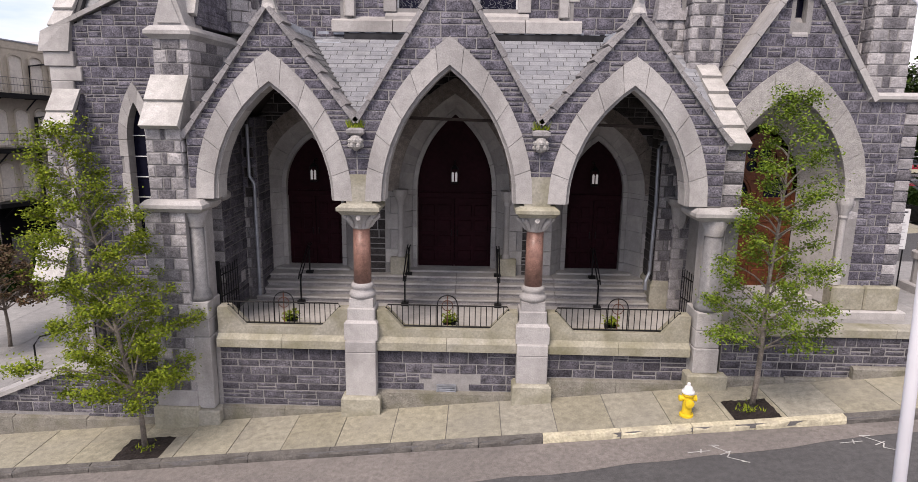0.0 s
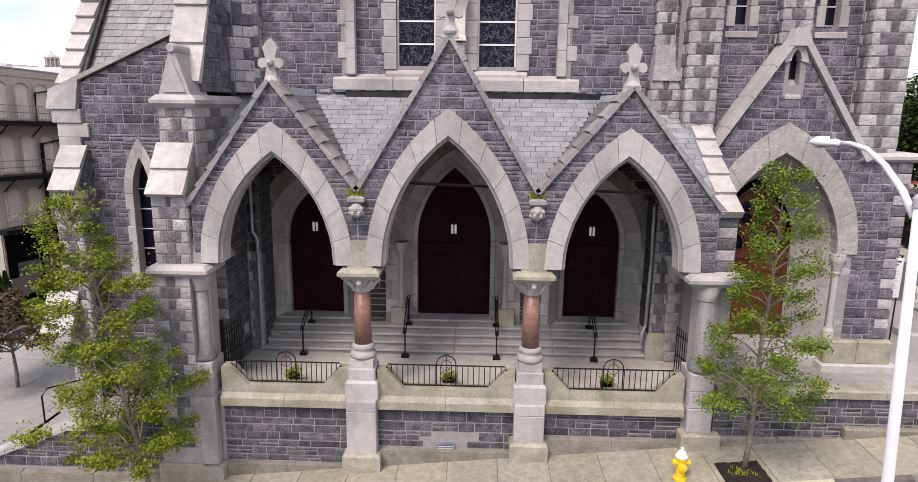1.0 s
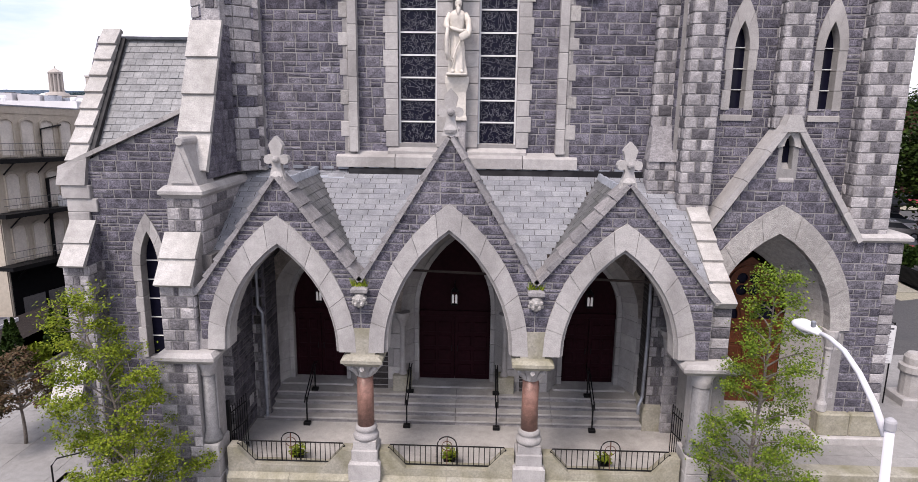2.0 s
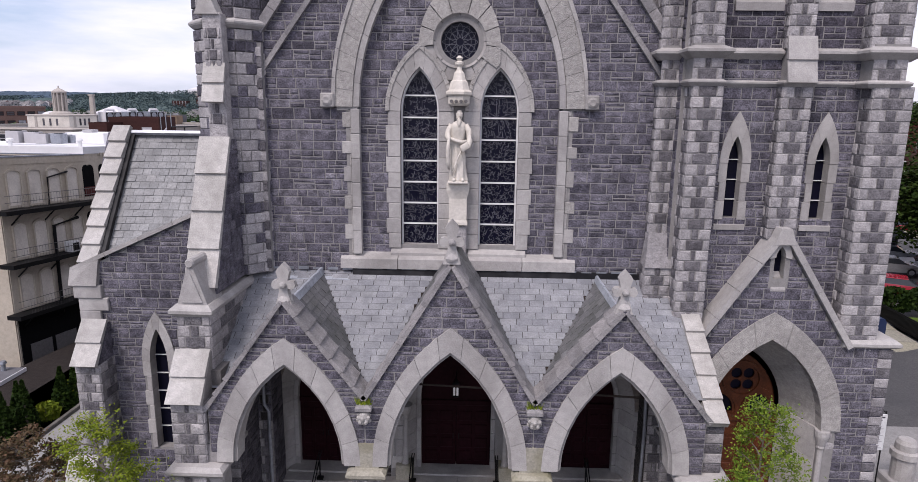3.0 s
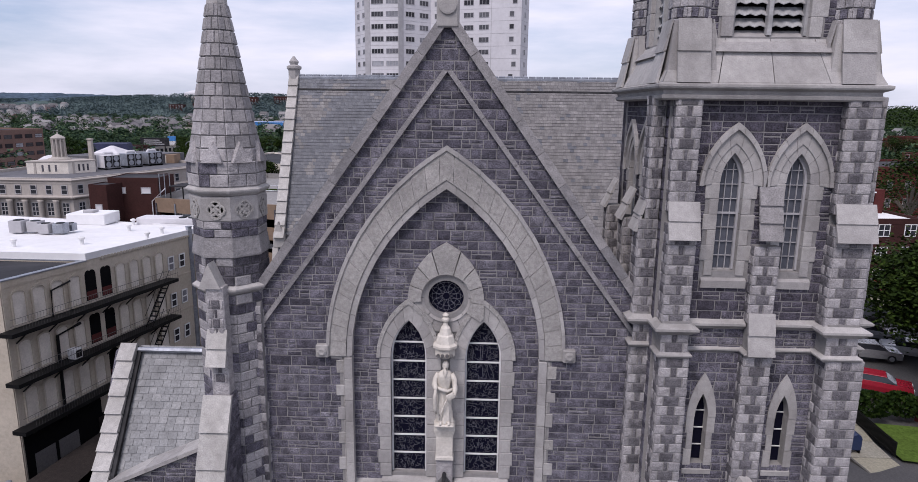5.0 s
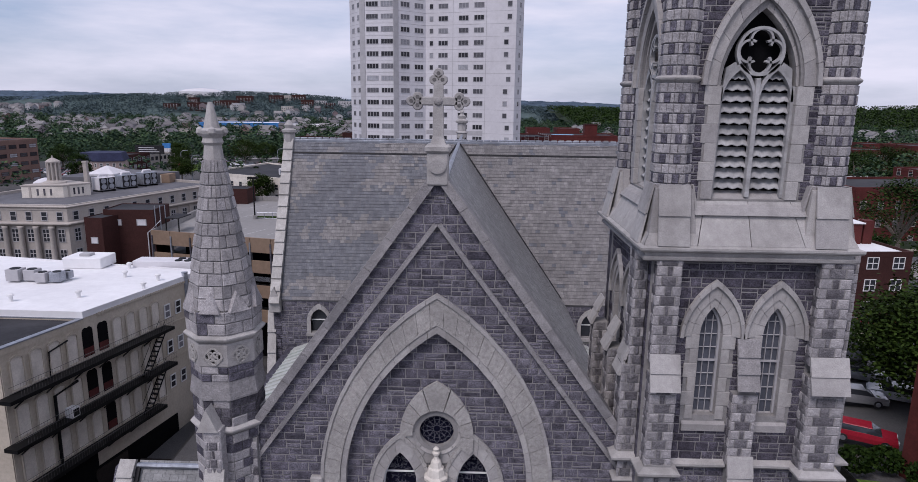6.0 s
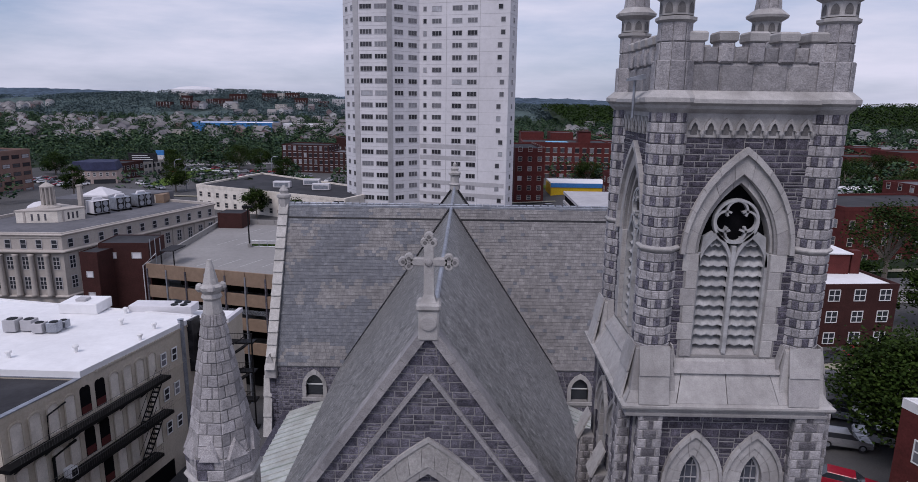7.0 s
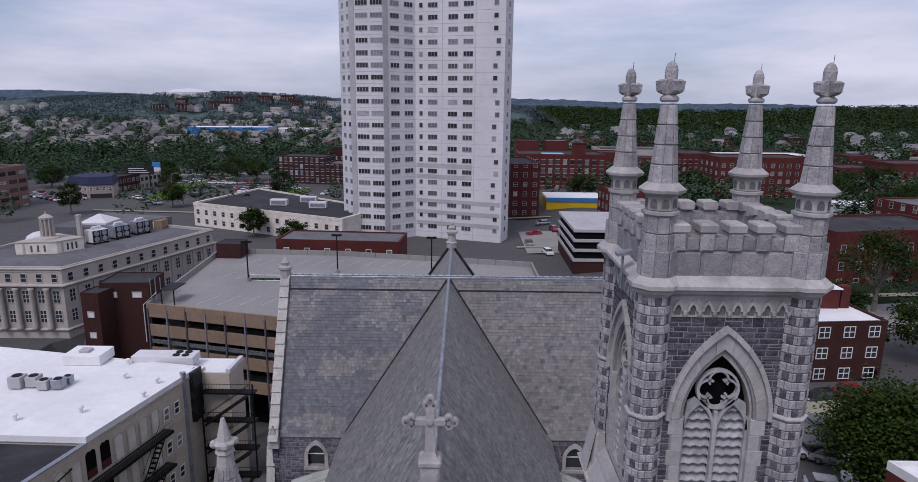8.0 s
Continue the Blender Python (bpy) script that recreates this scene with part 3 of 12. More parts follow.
def slates(parent, m, width, length, material, rng, w=0.28, h=0.22, single=0, name="slate", near=None, spans=None, gap=0.014, thick=(0.016, 0.034), other=None, pick=None):
    """Slates on a slope: u across, v up the slope, y outwards is minus. Each one lifts a little at its tail."""
    g = Geo(m)
    made = []
    rows = int(length / h)
    for r in range(rows + 1):
        v = r * h
        if v + h * 0.5 > length:
            break
        off = (r % 2) * w * 0.5
        ss = spans(v + h / 2) if spans else [(0, width)]
        for s0, s1 in ss:
            u = s0 - off
            while u < s1:
                step = w * rng.uniform(0.9, 1.1)
                a, b = max(u, s0), min(u + step - gap, s1)
                u += step
                if b - a > 0.05:
                    made.append((a, v, b, min(v + h + 0.02, length + 0.02), rng.uniform(*thick)))
    if near:
        made.sort(key=lambda q: (q[0] - near[0]) ** 2 + (q[1] - near[1]) ** 2)
    def quad(gg, a, v, b, v1, t):
        gg.add([(a, -t, v), (b, -t, v), (b, -0.004, v1), (a, -0.004, v1), (a, 0, v), (b, 0, v)], [(0, 1, 2, 3), (4, 5, 1, 0)])
    for q in made[:single]:
        gg = Geo(m)
        quad(gg, *q)
        part(name, gg, material, parent)
    g2 = Geo(m)
    for q in made[single:]:
        quad(g2 if pick and pick(q[0], q[1]) else g, *q)
    for gg, mt in ((g, material), (g2, other)):
        if gg.f:
            part("slating", gg, mt, parent, kind="stuff")


def slope_frame(p0, along, up):
    """A pose whose x runs along the eaves, z up the slope, y into the roof."""
    x, z = Vector(along).normalized(), Vector(up).normalized()
    y = z.cross(x)
    m = Matrix((x, y, z)).transposed().to_4x4()
    m.translation = Vector(p0)
    return m


# ---- the church: nave front, porch, turret, tower ----
RNG = random.Random(11)
AX = -0.6                                       # the nave's axis
F = FRONT(0)
church = thing("church", "grey granite gothic church with pale dressed trim and slate roofs", "church")
YW, ZR = 18.45, 23.25                           # the front wall's face, the gable's apex
XL, XR, ZE = -6.3, 5.1, 15.35                   # its edges, the height of the gable's feet
GS = (ZR - ZE) / (AX - XL)                      # the gable's slope
LANC = [(-1.73, 0.55), (0.55, 0.55)]
ZL0, ZLS, ZLA = 9.6, 13.5, 14.72
OCZ, OCR = 15.42, 0.53
BAYS = [(-4.66, 1.35, 7.38, 1.82, 8.12), (AX - 0.01, 1.5, 7.78, 1.93, 8.47), (3.49, 1.35, 7.38, 1.82, 8.08)]  # centre, inner half, inner apex, outer half, outer apex
ZSP = 4.78
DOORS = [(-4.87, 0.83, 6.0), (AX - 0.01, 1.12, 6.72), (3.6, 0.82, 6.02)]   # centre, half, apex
ZSILL, ZDS = 2.1, 4.5


def gable_span(v):
    if v < ZE:
        return [(XL, XR)]
    k = (v - ZE) / GS
    return [(XL + k, XR - k * (XR - AX) / (AX - XL))] if v < ZR else []


# the front wall with the recess of the great arch and the three doorways
wall = part("wall", Geo(F).slab([(XL, -0.5), (XR, -0.5), (XR, ZE), (AX, ZR), (XL, ZE)],
            [arch(AX, 2.9, 9.25, 13.6, 18.85)] + [arch(c, a + 0.75, ZSILL - 0.35, ZDS + 0.1, za + 0.75) for c, a, za in DOORS], YW, YW + 0.5), MORTAR, church)
holes = [(AX, 3.0, 9.0, 13.6, 18.95)]


def wall_spans(v):
    s = gable_span(v)
    if v > 9.0:
        h = arch_half(3.42, 13.6, 19.68, v) if v > 13.4 else 3.2
        if h > 0:
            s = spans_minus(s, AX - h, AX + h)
    elif v < 8.5:
        for c, a, za in DOORS:
            h = arch_half(a + 0.9, ZDS + 0.1, za + 0.9, v)
            if h > 0:
                s = spans_minus(s, c - h, c + h)
    return s


lay(wall, FRONT(YW), courses(RNG, 8.8, ZR - 0.1, wall_spans), RUBBLE, RNG, single=300, near=(AX, 13))
# wall below the porch roof: shade put into the stone colour
lay(wall, FRONT(YW), courses(RNG, 1.4, 8.8, wall_spans), RUBBLE_SHADE, RNG)
# the wall inside the great arch, with two lancets and the round light
inner = part("wall", Geo(F).slab(arch(AX, 2.95, 9.2, 13.6, 18.9), [arch(c, a, ZL0, ZLS, ZLA) for c, a in LANC] + [circle(AX, OCZ, OCR)], YW + 0.2, YW + 0.5), MORTAR, church)


def inner_spans(v):
    h = arch_half(2.95, 13.6, 18.9, v)
    s = [(AX - h, AX + h)]
    for c, a in LANC:
        q = arch_half(a + 0.2, ZLS, ZLA + 0.3, v)
        if q > 0:
            s = spans_minus(s, c - q, c + q)
    q = arch_half(0.9, 15.1, 16.8, v) if v > 14.4 else 0
    if q > 0:
        s = spans_minus(s, AX - q, AX + q)
    if v < 14.3:
        s = spans_minus(s, AX - 0.62, AX + 0.62)
    return s


lay(inner, FRONT(YW + 0.2), courses(RNG, 9.3, 18.8, inner_spans), RUBBLE, RNG, single=150, near=(AX, 15))
# great arch: a tooled ring and a smooth rounded moulding inside it
ring = part("arch_ring", Geo(F).extr([(AX - 3.46, 13.5), (AX - 2.88, 13.5), (AX - 2.88, 13.62), (AX - 3.46, 13.62)], YW - 0.03, YW + 0.2), DRESSED, church)
voussoirs(ring, F, AX, 3.0, 13.6, 18.98, 3.5, 13.6, 19.8, 14, YW - 0.09, YW + 0.2, TOOLED)
voussoirs(ring, F, AX, 2.82, 13.6, 18.72, 2.99, 13.6, 18.97, 9, YW - 0.06, YW + 0.22, DRESSED, name="moulding")
voussoirs(ring, F, AX, 3.5, 13.6, 19.81, 3.6, 13.6, 19.95, 9, YW - 0.13, YW + 0.1, DRESSED, name="hood_mould")
for sx in (-1, 1):
    # carved stops and the long-and-short jambs below them
    x = AX + sx * 3.7
    boss = part("carved_stop", Geo().box(x - 0.19, x + 0.19, YW - 0.2, YW + 0.1, 13.58, 13.98, 0.03), DRESSED, church)
    part("rosette", Geo(Matrix.Translation((x, YW - 0.2, 13.78)) @ Matrix.Rotation(radians(90), 4, 'X')).lathe(0, 0, [(0.15, -0.01), (0.15, 0.03), (0.09, 0.06), (0.02, 0.05)], 8), DRESSED, boss)
    for k in range(6):
        a, b = sorted((AX + sx * 2.82, AX + sx * 3.06))
        part("jamb_shaft", Geo().loft([[(a + e, YW - 0.08 + e, z), (b - e, YW - 0.08 + e, z), (b, YW + 0.2, z), (a, YW + 0.2, z)] for e, z in ((0.012, 9.35 + k * 0.7), (0.0, 9.37 + k * 0.7), (0.0, 10.03 + k * 0.7), (0.012, 10.045 + k * 0.7))]), DRESSED, church)
    v, i = 9.35, 0
    while v < 13.5:
        h = RNG.uniform(0.34, 0.46)
        a, b = sorted((AX + sx * 3.065, AX + sx * ((3.32 if i % 2 else 3.12) + RNG.uniform(-0.03, 0.05))))
        part("jamb_stone", Geo().box(a, b, YW - 0.03, YW + 0.2, v + 0.006, min(v + h, 13.56) - 0.006, 0.015), DRESSED if i % 3 else TOOLED, church)
        v += h
        i += 1
# sill below the lights
for i, (a, b) in enumerate(((-4.05, -2.35), (-2.35, -0.6), (-0.6, 1.3), (1.3, 2.85))):
    part("sill", Geo().hexa([(a + .01, YW - 0.16, 8.93), (b - .01, YW - 0.16, 8.93), (b - .01, YW + 0.2, 8.93), (a + .01, YW + 0.2, 8.93),
                             (a + .01, YW - 0.16, 9.22), (b - .01, YW - 0.16, 9.22), (b - .01, YW + 0.2, 9.38), (a + .01, YW + 0.2, 9.38)]), DRESSED, church)
for c, a in LANC:
    part("sill", Geo().hexa([(c - a - 0.3, YW + 0.02, 9.3), (c + a + 0.3, YW + 0.02, 9.3), (c + a + 0.3, YW + 0.5, 9.3), (c - a - 0.3, YW + 0.5, 9.3),
                             (c - a - 0.3, YW + 0.02, 9.38), (c + a + 0.3, YW + 0.02, 9.38), (c + a + 0.3, YW + 0.5, 9.68), (c - a - 0.3, YW + 0.5, 9.68)]), DRESSED, church)


def leaded(parent, m, outline, z0, z1, bars, d, rng, half, cx, name="window", glass=None, net=True, bar=0.022):
    """A leaded light: dark pane, cames in curves, pale saddle bars."""
    win = part(name, Geo(m).extr(outline, d, d + 0.03), glass or GLASS, parent, "dark leaded stained glass window")
    g = Geo(m)
    for z in bars:
        h = half(z)
        if h > 0.05:
            g.box(cx - h, cx + h, d - 0.05, d - 0.01, z - bar, z + bar)
    part("saddle_bar", g, WHITE, win, kind="stuff")
    if not net:
        return win
    g = Geo(m)
    t = 0.005

    def came(pts):
        for (xa, za), (xb, zb) in zip(pts, pts[1:]):
            if all(z0 < q < z1 and abs(p - cx) < half(q) - 0.015 for p, q in ((xa, za), (xb, zb))):
                l = math.hypot(xb - xa, zb - za) or 1.0
                nx, nz = (zb - za) / l * t, -(xb - xa) / l * t
                g.add([(xa - nx, d - 0.012, za - nz), (xa + nx, d - 0.012, za + nz), (xb + nx, d - 0.012, zb + nz), (xb - nx, d - 0.012, zb - nz)], [(0, 1, 2, 3)])

    # swags, rays and odd leaves, panel by panel
    for k, (za, zb) in enumerate(zip([z0] + bars, bars + [z1])):
        hw, hh = half((za + zb) / 2), zb - za
        if hw < 0.08:
            continue
        top = rng.choice((zb, za, (za + zb) / 2))
        sg = -1 if top > (za + zb) / 2 else 1
        mx = cx + rng.uniform(-0.15, 0.15) * hw
        for q in range(6):
            an = math.pi * (q + 0.5) / 6 + rng.uniform(-0.15, 0.15)
            r0, r1, bend = rng.uniform(0.1, 0.5), rng.uniform(0.6, 1.2), rng.uniform(-0.3, 0.3)
            came([(mx + 0.5 * (r0 + (r1 - r0) * f) * math.cos(an + bend * f), top + sg * 0.5 * (r0 + (r1 - r0) * f) * math.sin(an + bend * f)) for f in (0, 0.25, 0.5, 0.75, 1)])
        for q in range(95):
            x, z, an, l = cx + rng.uniform(-hw, hw), rng.uniform(za, zb), rng.gauss(1.57 if q % 2 else 0.0, 0.5), rng.uniform(0.04, 0.09)
            came([(x + l * f * math.cos(an + 0.6 * f), z + l * f * math.sin(an + 0.6 * f)) for f in (-1, -0.33, 0.33, 1)])
    part("lead_net", g, LEADING, win)
    return win


for c, a in LANC:
    bars = [ZL0 + 0.62 * i for i in range(1, 8)]
    w = leaded(church, F, arch(c, a, ZL0, ZLS, ZLA), ZL0, ZLA, bars, YW + 0.4, RNG, lambda z: arch_half(a, ZLS, ZLA, z), c)
    # pale frame against the glass
    voussoirs(w, F, c, a - 0.05, ZLS, ZLA - 0.08, a + 0.01, ZLS, ZLA + 0.01, 2, YW + 0.33, YW + 0.42, WHITE, name="frame", gap=0.0)
    part("frame", Geo().box(c - a, c - a + 0.05, YW + 0.33, YW + 0.42, ZL0, ZLS), WHITE, w)
    part("frame", Geo().box(c + a - 0.05, c + a, YW + 0.33, YW + 0.42, ZL0, ZLS), WHITE, w)
    voussoirs(church, F, c, a, ZLS, ZLA, a + 0.32, ZLS, ZLA + 0.5, 4, YW + 0.13, YW + 0.45, DRESSED)
    voussoirs(church, F, c, a + 0.32, ZLS, ZLA + 0.5, a + 0.43, ZLS, ZLA + 0.66, 5, YW + 0.1, YW + 0.3, TOOLED, name="hood_mould")
    for sx in (-1, 1):
        v, i = 9.5, 0
        while v < ZLS - 0.02:
            h = 0.45
            wd = 0.42 if i % 2 else 0.36
            p, q = sorted((c + sx * a, c + sx * (a + wd)))
            if sx * (c - AX) < 0:
                p, q = sorted((c + sx * a, AX - (0.13 if c < AX else -0.13)))
            part("jamb_stone", Geo().box(p, q, YW + 0.14, YW + 0.48, v + 0.005, min(v + h, ZLS) - 0.005, 0.012), DRESSED, church)
            v += h
            i += 1
# round light in its pointed surround
w = part("window", Geo(F).extr(circle(AX, OCZ, OCR), YW + 0.4, YW + 0.43), GLASS, church, "round dark leaded window")
g = Geo(F)
for k in range(12):     # petals round a small ring
    an = 2 * math.pi * k / 12
    for q in range(7):
        for sg in (-1, 1):
            pp = []
            for f in (q / 7, (q + 1) / 7):
                r_, w_ = OCR * (0.2 + 0.76 * f), sg * 0.24 * math.sin(math.pi * f)
                pp.append((AX + r_ * math.cos(an + w_), OCZ + r_ * math.sin(an + w_)))
            (xa, za), (xb, zb) = pp
            l = math.hypot(xb - xa, zb - za)
            nx, nz = (zb - za) / l * 0.006, -(xb - xa) / l * 0.006
            g.add([(xa - nx, YW + 0.39, za - nz), (xa + nx, YW + 0.39, za + nz), (xb + nx, YW + 0.39, zb + nz), (xb - nx, YW + 0.39, zb - nz)], [(0, 1, 2, 3)])
for r_ in (0.2, 0.58, 0.8):
    for q in range(28):
        t0, t1 = 2 * math.pi * q / 28, 2 * math.pi * (q + 1) / 28
        g.add([(AX + rr * math.cos(t), YW + 0.388, OCZ + rr * math.sin(t)) for rr, t in ((OCR * r_, t0), (OCR * r_ + 0.011, t0), (OCR * r_ + 0.011, t1), (OCR * r_, t1))], [(0, 1, 2, 3)])
part("lead_net", g, LEADING, w)
for i in range(8):
    t0, t1 = 2 * math.pi * i / 8 + 0.02, 2 * math.pi * (i + 1) / 8 - 0.02
    ts = [t0 + (t1 - t0) * k / 4 for k in range(5)]
    inn, out = [(AX + OCR * math.cos(t), OCZ + OCR * math.sin(t)) for t in ts], [(AX + 0.74 * math.cos(t), OCZ + 0.74 * math.sin(t)) for t in ts]
    ga = Geo(F)
    n = len(ts)
    ga.add([(u, YW + 0.36, v) for u, v in inn] + [(u, YW + 0.12, v) for u, v in out] + [(u, YW + 0.45, v) for u, v in inn] + [(u, YW + 0.45, v) for u, v in out],
           [(k, k + 1, n + k + 1, n + k) for k in range(n - 1)] + [(k, 2 * n + k, 2 * n + k + 1, k + 1) for k in range(n - 1)] + [(n + k, n + k + 1, 3 * n + k + 1, 3 * n + k) for k in range(n - 1)])
    part("splay_stone", ga, DRESSED, church)


def vesica(t):
    """The pointed outline round the circle, by angle."""
    c, s = math.cos(t), math.sin(t)
    lo, hi = 0.75, 2.2
    for _ in range(30):
        mid = (lo + hi) / 2
        z = OCZ + mid * s
        if abs(mid * c) < arch_half(1.14, 15.3, 17.12, z) and z > OCZ - 1.05 and all(abs(AX + mid * c - lc) > arch_half(la + 0.06, ZLS, ZLA + 0.1, z) for lc, la in LANC):
            lo = mid
        else:
            hi = mid
    return (AX + lo * c, OCZ + lo * s)


edges = [-0.62, -0.15, 0.35, 0.85, 1.28, math.pi - 1.28, math.pi - 0.85, math.pi - 0.35, math.pi + 0.15, math.pi + 0.62, math.pi + 1.1, 2 * math.pi - 1.1, 2 * math.pi - 0.62]
for t0, t1 in zip(edges, edges[1:]):
    ts = [t0 + 0.012 + (t1 - t0 - 0.024) * k / 6 for k in range(7)]
    if t0 < math.pi / 2 < t1:
        ts[3] = math.pi / 2
    low = t0 > math.pi
    part("surround_stone", Geo(F).extr([(AX + 0.74 * math.cos(t), OCZ + 0.74 * math.sin(t)) for t in reversed(ts)] + [vesica(t) for t in ts], YW + (0.155 if low else 0.09), YW + 0.31), DRESSED if low else TOOLED, church)
# raking string below the coping, coping stones of the gable
for sx, xe in ((-1, XL), (1, XR)):
    rake_slabs(church, F, xe, 14.22, AX, 21.95, 6, 0.13, YW - 0.13, YW + 0.1, MIDSTONE, name="raking_string", step=0)
    rake_slabs(church, F, xe - sx * 0.0, ZE - 0.1, AX, ZR - 0.02, 9, 0.26, YW - 0.16, YW + 0.55, MIDSTONE, step=0.0)
# dark damp stones of the apex and the cross
cross = part("gable_cross", Geo().box(AX - 0.3, AX + 0.3, YW - 0.2, YW + 0.4, ZR - 0.15, ZR + 0.75, 0.04), DRESSED, church, "pale stone trefoil gable cross")
part("pedestal", Geo().box(AX - 0.36, AX + 0.36, YW - 0.26, YW + 0.46, ZR + 0.75, ZR + 0.98, 0.06), DRESSED, cross)
part("disc", Geo(Matrix.Translation((AX, YW - 0.2, ZR + 0.42)) @ Matrix.Rotation(radians(90), 4, 'X')).lathe(0, 0, [(0.24, 0), (0.24, 0.05), (0.18, 0.06)], 20), DRESSED, cross)
CZ, CY = ZR + 2.15, YW + 0.1
part("shaft", Geo().loft([[(AX - r, CY - q, z), (AX + r, CY - q, z), (AX + r, CY + q, z), (AX - r, CY + q, z)] for r, q, z in ((0.22, 0.17, ZR + 0.98), (0.15, 0.12, ZR + 1.2), (0.13, 0.11, CZ + 0.55))]), DRESSED, cross)
part("arm", Geo().box(AX - 0.55, AX + 0.55, CY - 0.11, CY + 0.11, CZ - 0.12, CZ + 0.12, 0.03), DRESSED, cross)
for ux, uz in ((-0.62, 0), (0.62, 0), (0, 0.62)):
    for k in range(3):
        ang = math.atan2(uz, ux) + (k - 1) * 2.0
        px, pz = AX + ux + 0.12 * math.cos(ang), CZ + uz + 0.12 * math.sin(ang)
        lobe = Geo(Matrix.Translation((px, CY + 0.11, pz)) @ Matrix.Rotation(radians(90), 4, 'X'))
        lobe.lathe(0, 0, [(0.12, 0.0), (0.14, 0.03), (0.14, 0.19), (0.12, 0.22)], 14)
        part("lobe", lobe, DRESSED, cross)
        # flat dark disc drawn for the shade of a hollow in the lobe
        part("lobe_hollow", Geo(Matrix.Translation((px, CY - 0.112, pz)) @ Matrix.Rotation(radians(90), 4, 'X')).lathe(0, 0, [(0.055, -0.004), (0.055, 0.004)], 10), MORTAR_DK, cross)
part("boss", Geo(Matrix.Translation((AX, CY - 0.11, CZ)) @ Matrix.Rotation(radians(90), 4, 'X')).lathe(0, 0, [(0.13, 0), (0.1, 0.05), (0.03, 0.07)], 8), DRESSED, cross)

# ---- statue, its corbel and canopy ----
part("statue_pier", Geo().box(AX - 0.26, AX + 0.26, YW - 0.08, YW + 0.3, 9.25, 10.25, 0.03), QUOIN, church)
corbel = part("statue_corbel", Geo().loft([[(AX + r * math.cos(a), YW + 0.05 + r * 0.8 * math.sin(a), z) for a in [math.pi / 4 + math.pi / 2 * i for i in range(4)]]
              for r, z in ((0.4, 10.28), (0.4, 10.36), (0.36, 10.42), (0.36, 11.05), (0.42, 11.2), (0.46, 11.3), (0.46, 11.46), (0.38, 11.5))]), MARBLE, church, "pale carved corbel")
SY = YW - 0.12
prof = [(0.33, 11.36), (0.31, 11.55), (0.28, 11.95), (0.265, 12.35), (0.25, 12.72), (0.275, 12.85), (0.31, 13.02), (0.3, 13.14), (0.2, 13.24), (0.085, 13.29), (0.085, 13.34), (0.125, 13.42), (0.125, 13.52), (0.06, 13.62)]
rings = []
for k in range(len(prof) * 3 - 2):
    i, f = divmod(k, 3)
    f /= 3
    r0, z0 = prof[i]
    r1, z1 = prof[min(i + 1, len(prof) - 1)]
    r, z = r0 + (r1 - r0) * f, z0 + (z1 - z0) * f
    fold = 0.16 if z < 12.7 else (0.07 if z < 13.15 else 0.0)
    ring_ = []
    for j in range(36):
        a = 2 * math.pi * j / 36
        q = r * (1 + fold * (0.6 * math.sin(a * 9 + z * 3.0 + math.sin(z * 4)) + 0.4 * math.sin(a * 4 - z * 7)))
        ring_.append((AX + 0.03 * math.sin(z * 2.4) + q * math.cos(a), SY + q * (0.72 if z < 13.25 else 1.0) * math.sin(a), z))
    rings.append(ring_)
sg = Geo().loft(rings)
# sleeves, one hand holding up the mantle, the other a book; sash, hanging drapery, beard
sg.tube([(AX - 0.26, SY, 13.16), (AX - 0.37, SY - 0.04, 12.95), (AX - 0.4, SY - 0.12, 12.8), (AX - 0.34, SY - 0.3, 12.72), (AX - 0.31, SY - 0.36, 12.74)], [0.1, 0.115, 0.12, 0.085, 0.05], 10)
sg.tube([(AX + 0.26, SY, 13.16), (AX + 0.37, SY - 0.04, 12.95), (AX + 0.43, SY - 0.1, 12.66), (AX + 0.38, SY - 0.3, 12.48), (AX + 0.34, SY - 0.36, 12.46)], [0.1, 0.12, 0.125, 0.09, 0.05], 10)
sg.m = Matrix.Translation((AX + 0.26, SY - 0.36, 12.48)) @ Matrix.Rotation(radians(-28), 4, 'Y')
sg.box(-0.17, 0.15, -0.05, 0.03, -0.1, 0.12, 0.015)
sg.m = None
sg.tube([(AX - 0.34, SY - 0.34, 12.72), (AX - 0.38, SY - 0.3, 12.4), (AX - 0.36, SY - 0.27, 12.0), (AX - 0.33, SY - 0.24, 11.75)], [0.05, 0.075, 0.085, 0.03], 8)
sg.tube([(AX - 0.3, SY - 0.22, 12.74), (AX - 0.1, SY - 0.27, 12.68), (AX + 0.12, SY - 0.26, 12.62), (AX + 0.3, SY - 0.16, 12.66)], [0.05, 0.065, 0.06, 0.05], 8)
for k in range(3):
    sg.tube([(AX + 0.2 - 0.05 * k, SY - 0.25, 12.5 - 0.1 * k), (AX - 0.02 - 0.04 * k, SY - 0.3, 12.1 - 0.1 * k), (AX - 0.2, SY - 0.26, 11.7 - 0.08 * k)], [0.02, 0.035, 0.02], 6)
sg.tube([(AX + 0.02, SY - 0.09, 13.4), (AX + 0.02, SY - 0.15, 13.3), (AX + 0.02, SY - 0.2, 13.16), (AX + 0.02, SY - 0.21, 13.08)], [0.075, 0.085, 0.06, 0.02], 8)
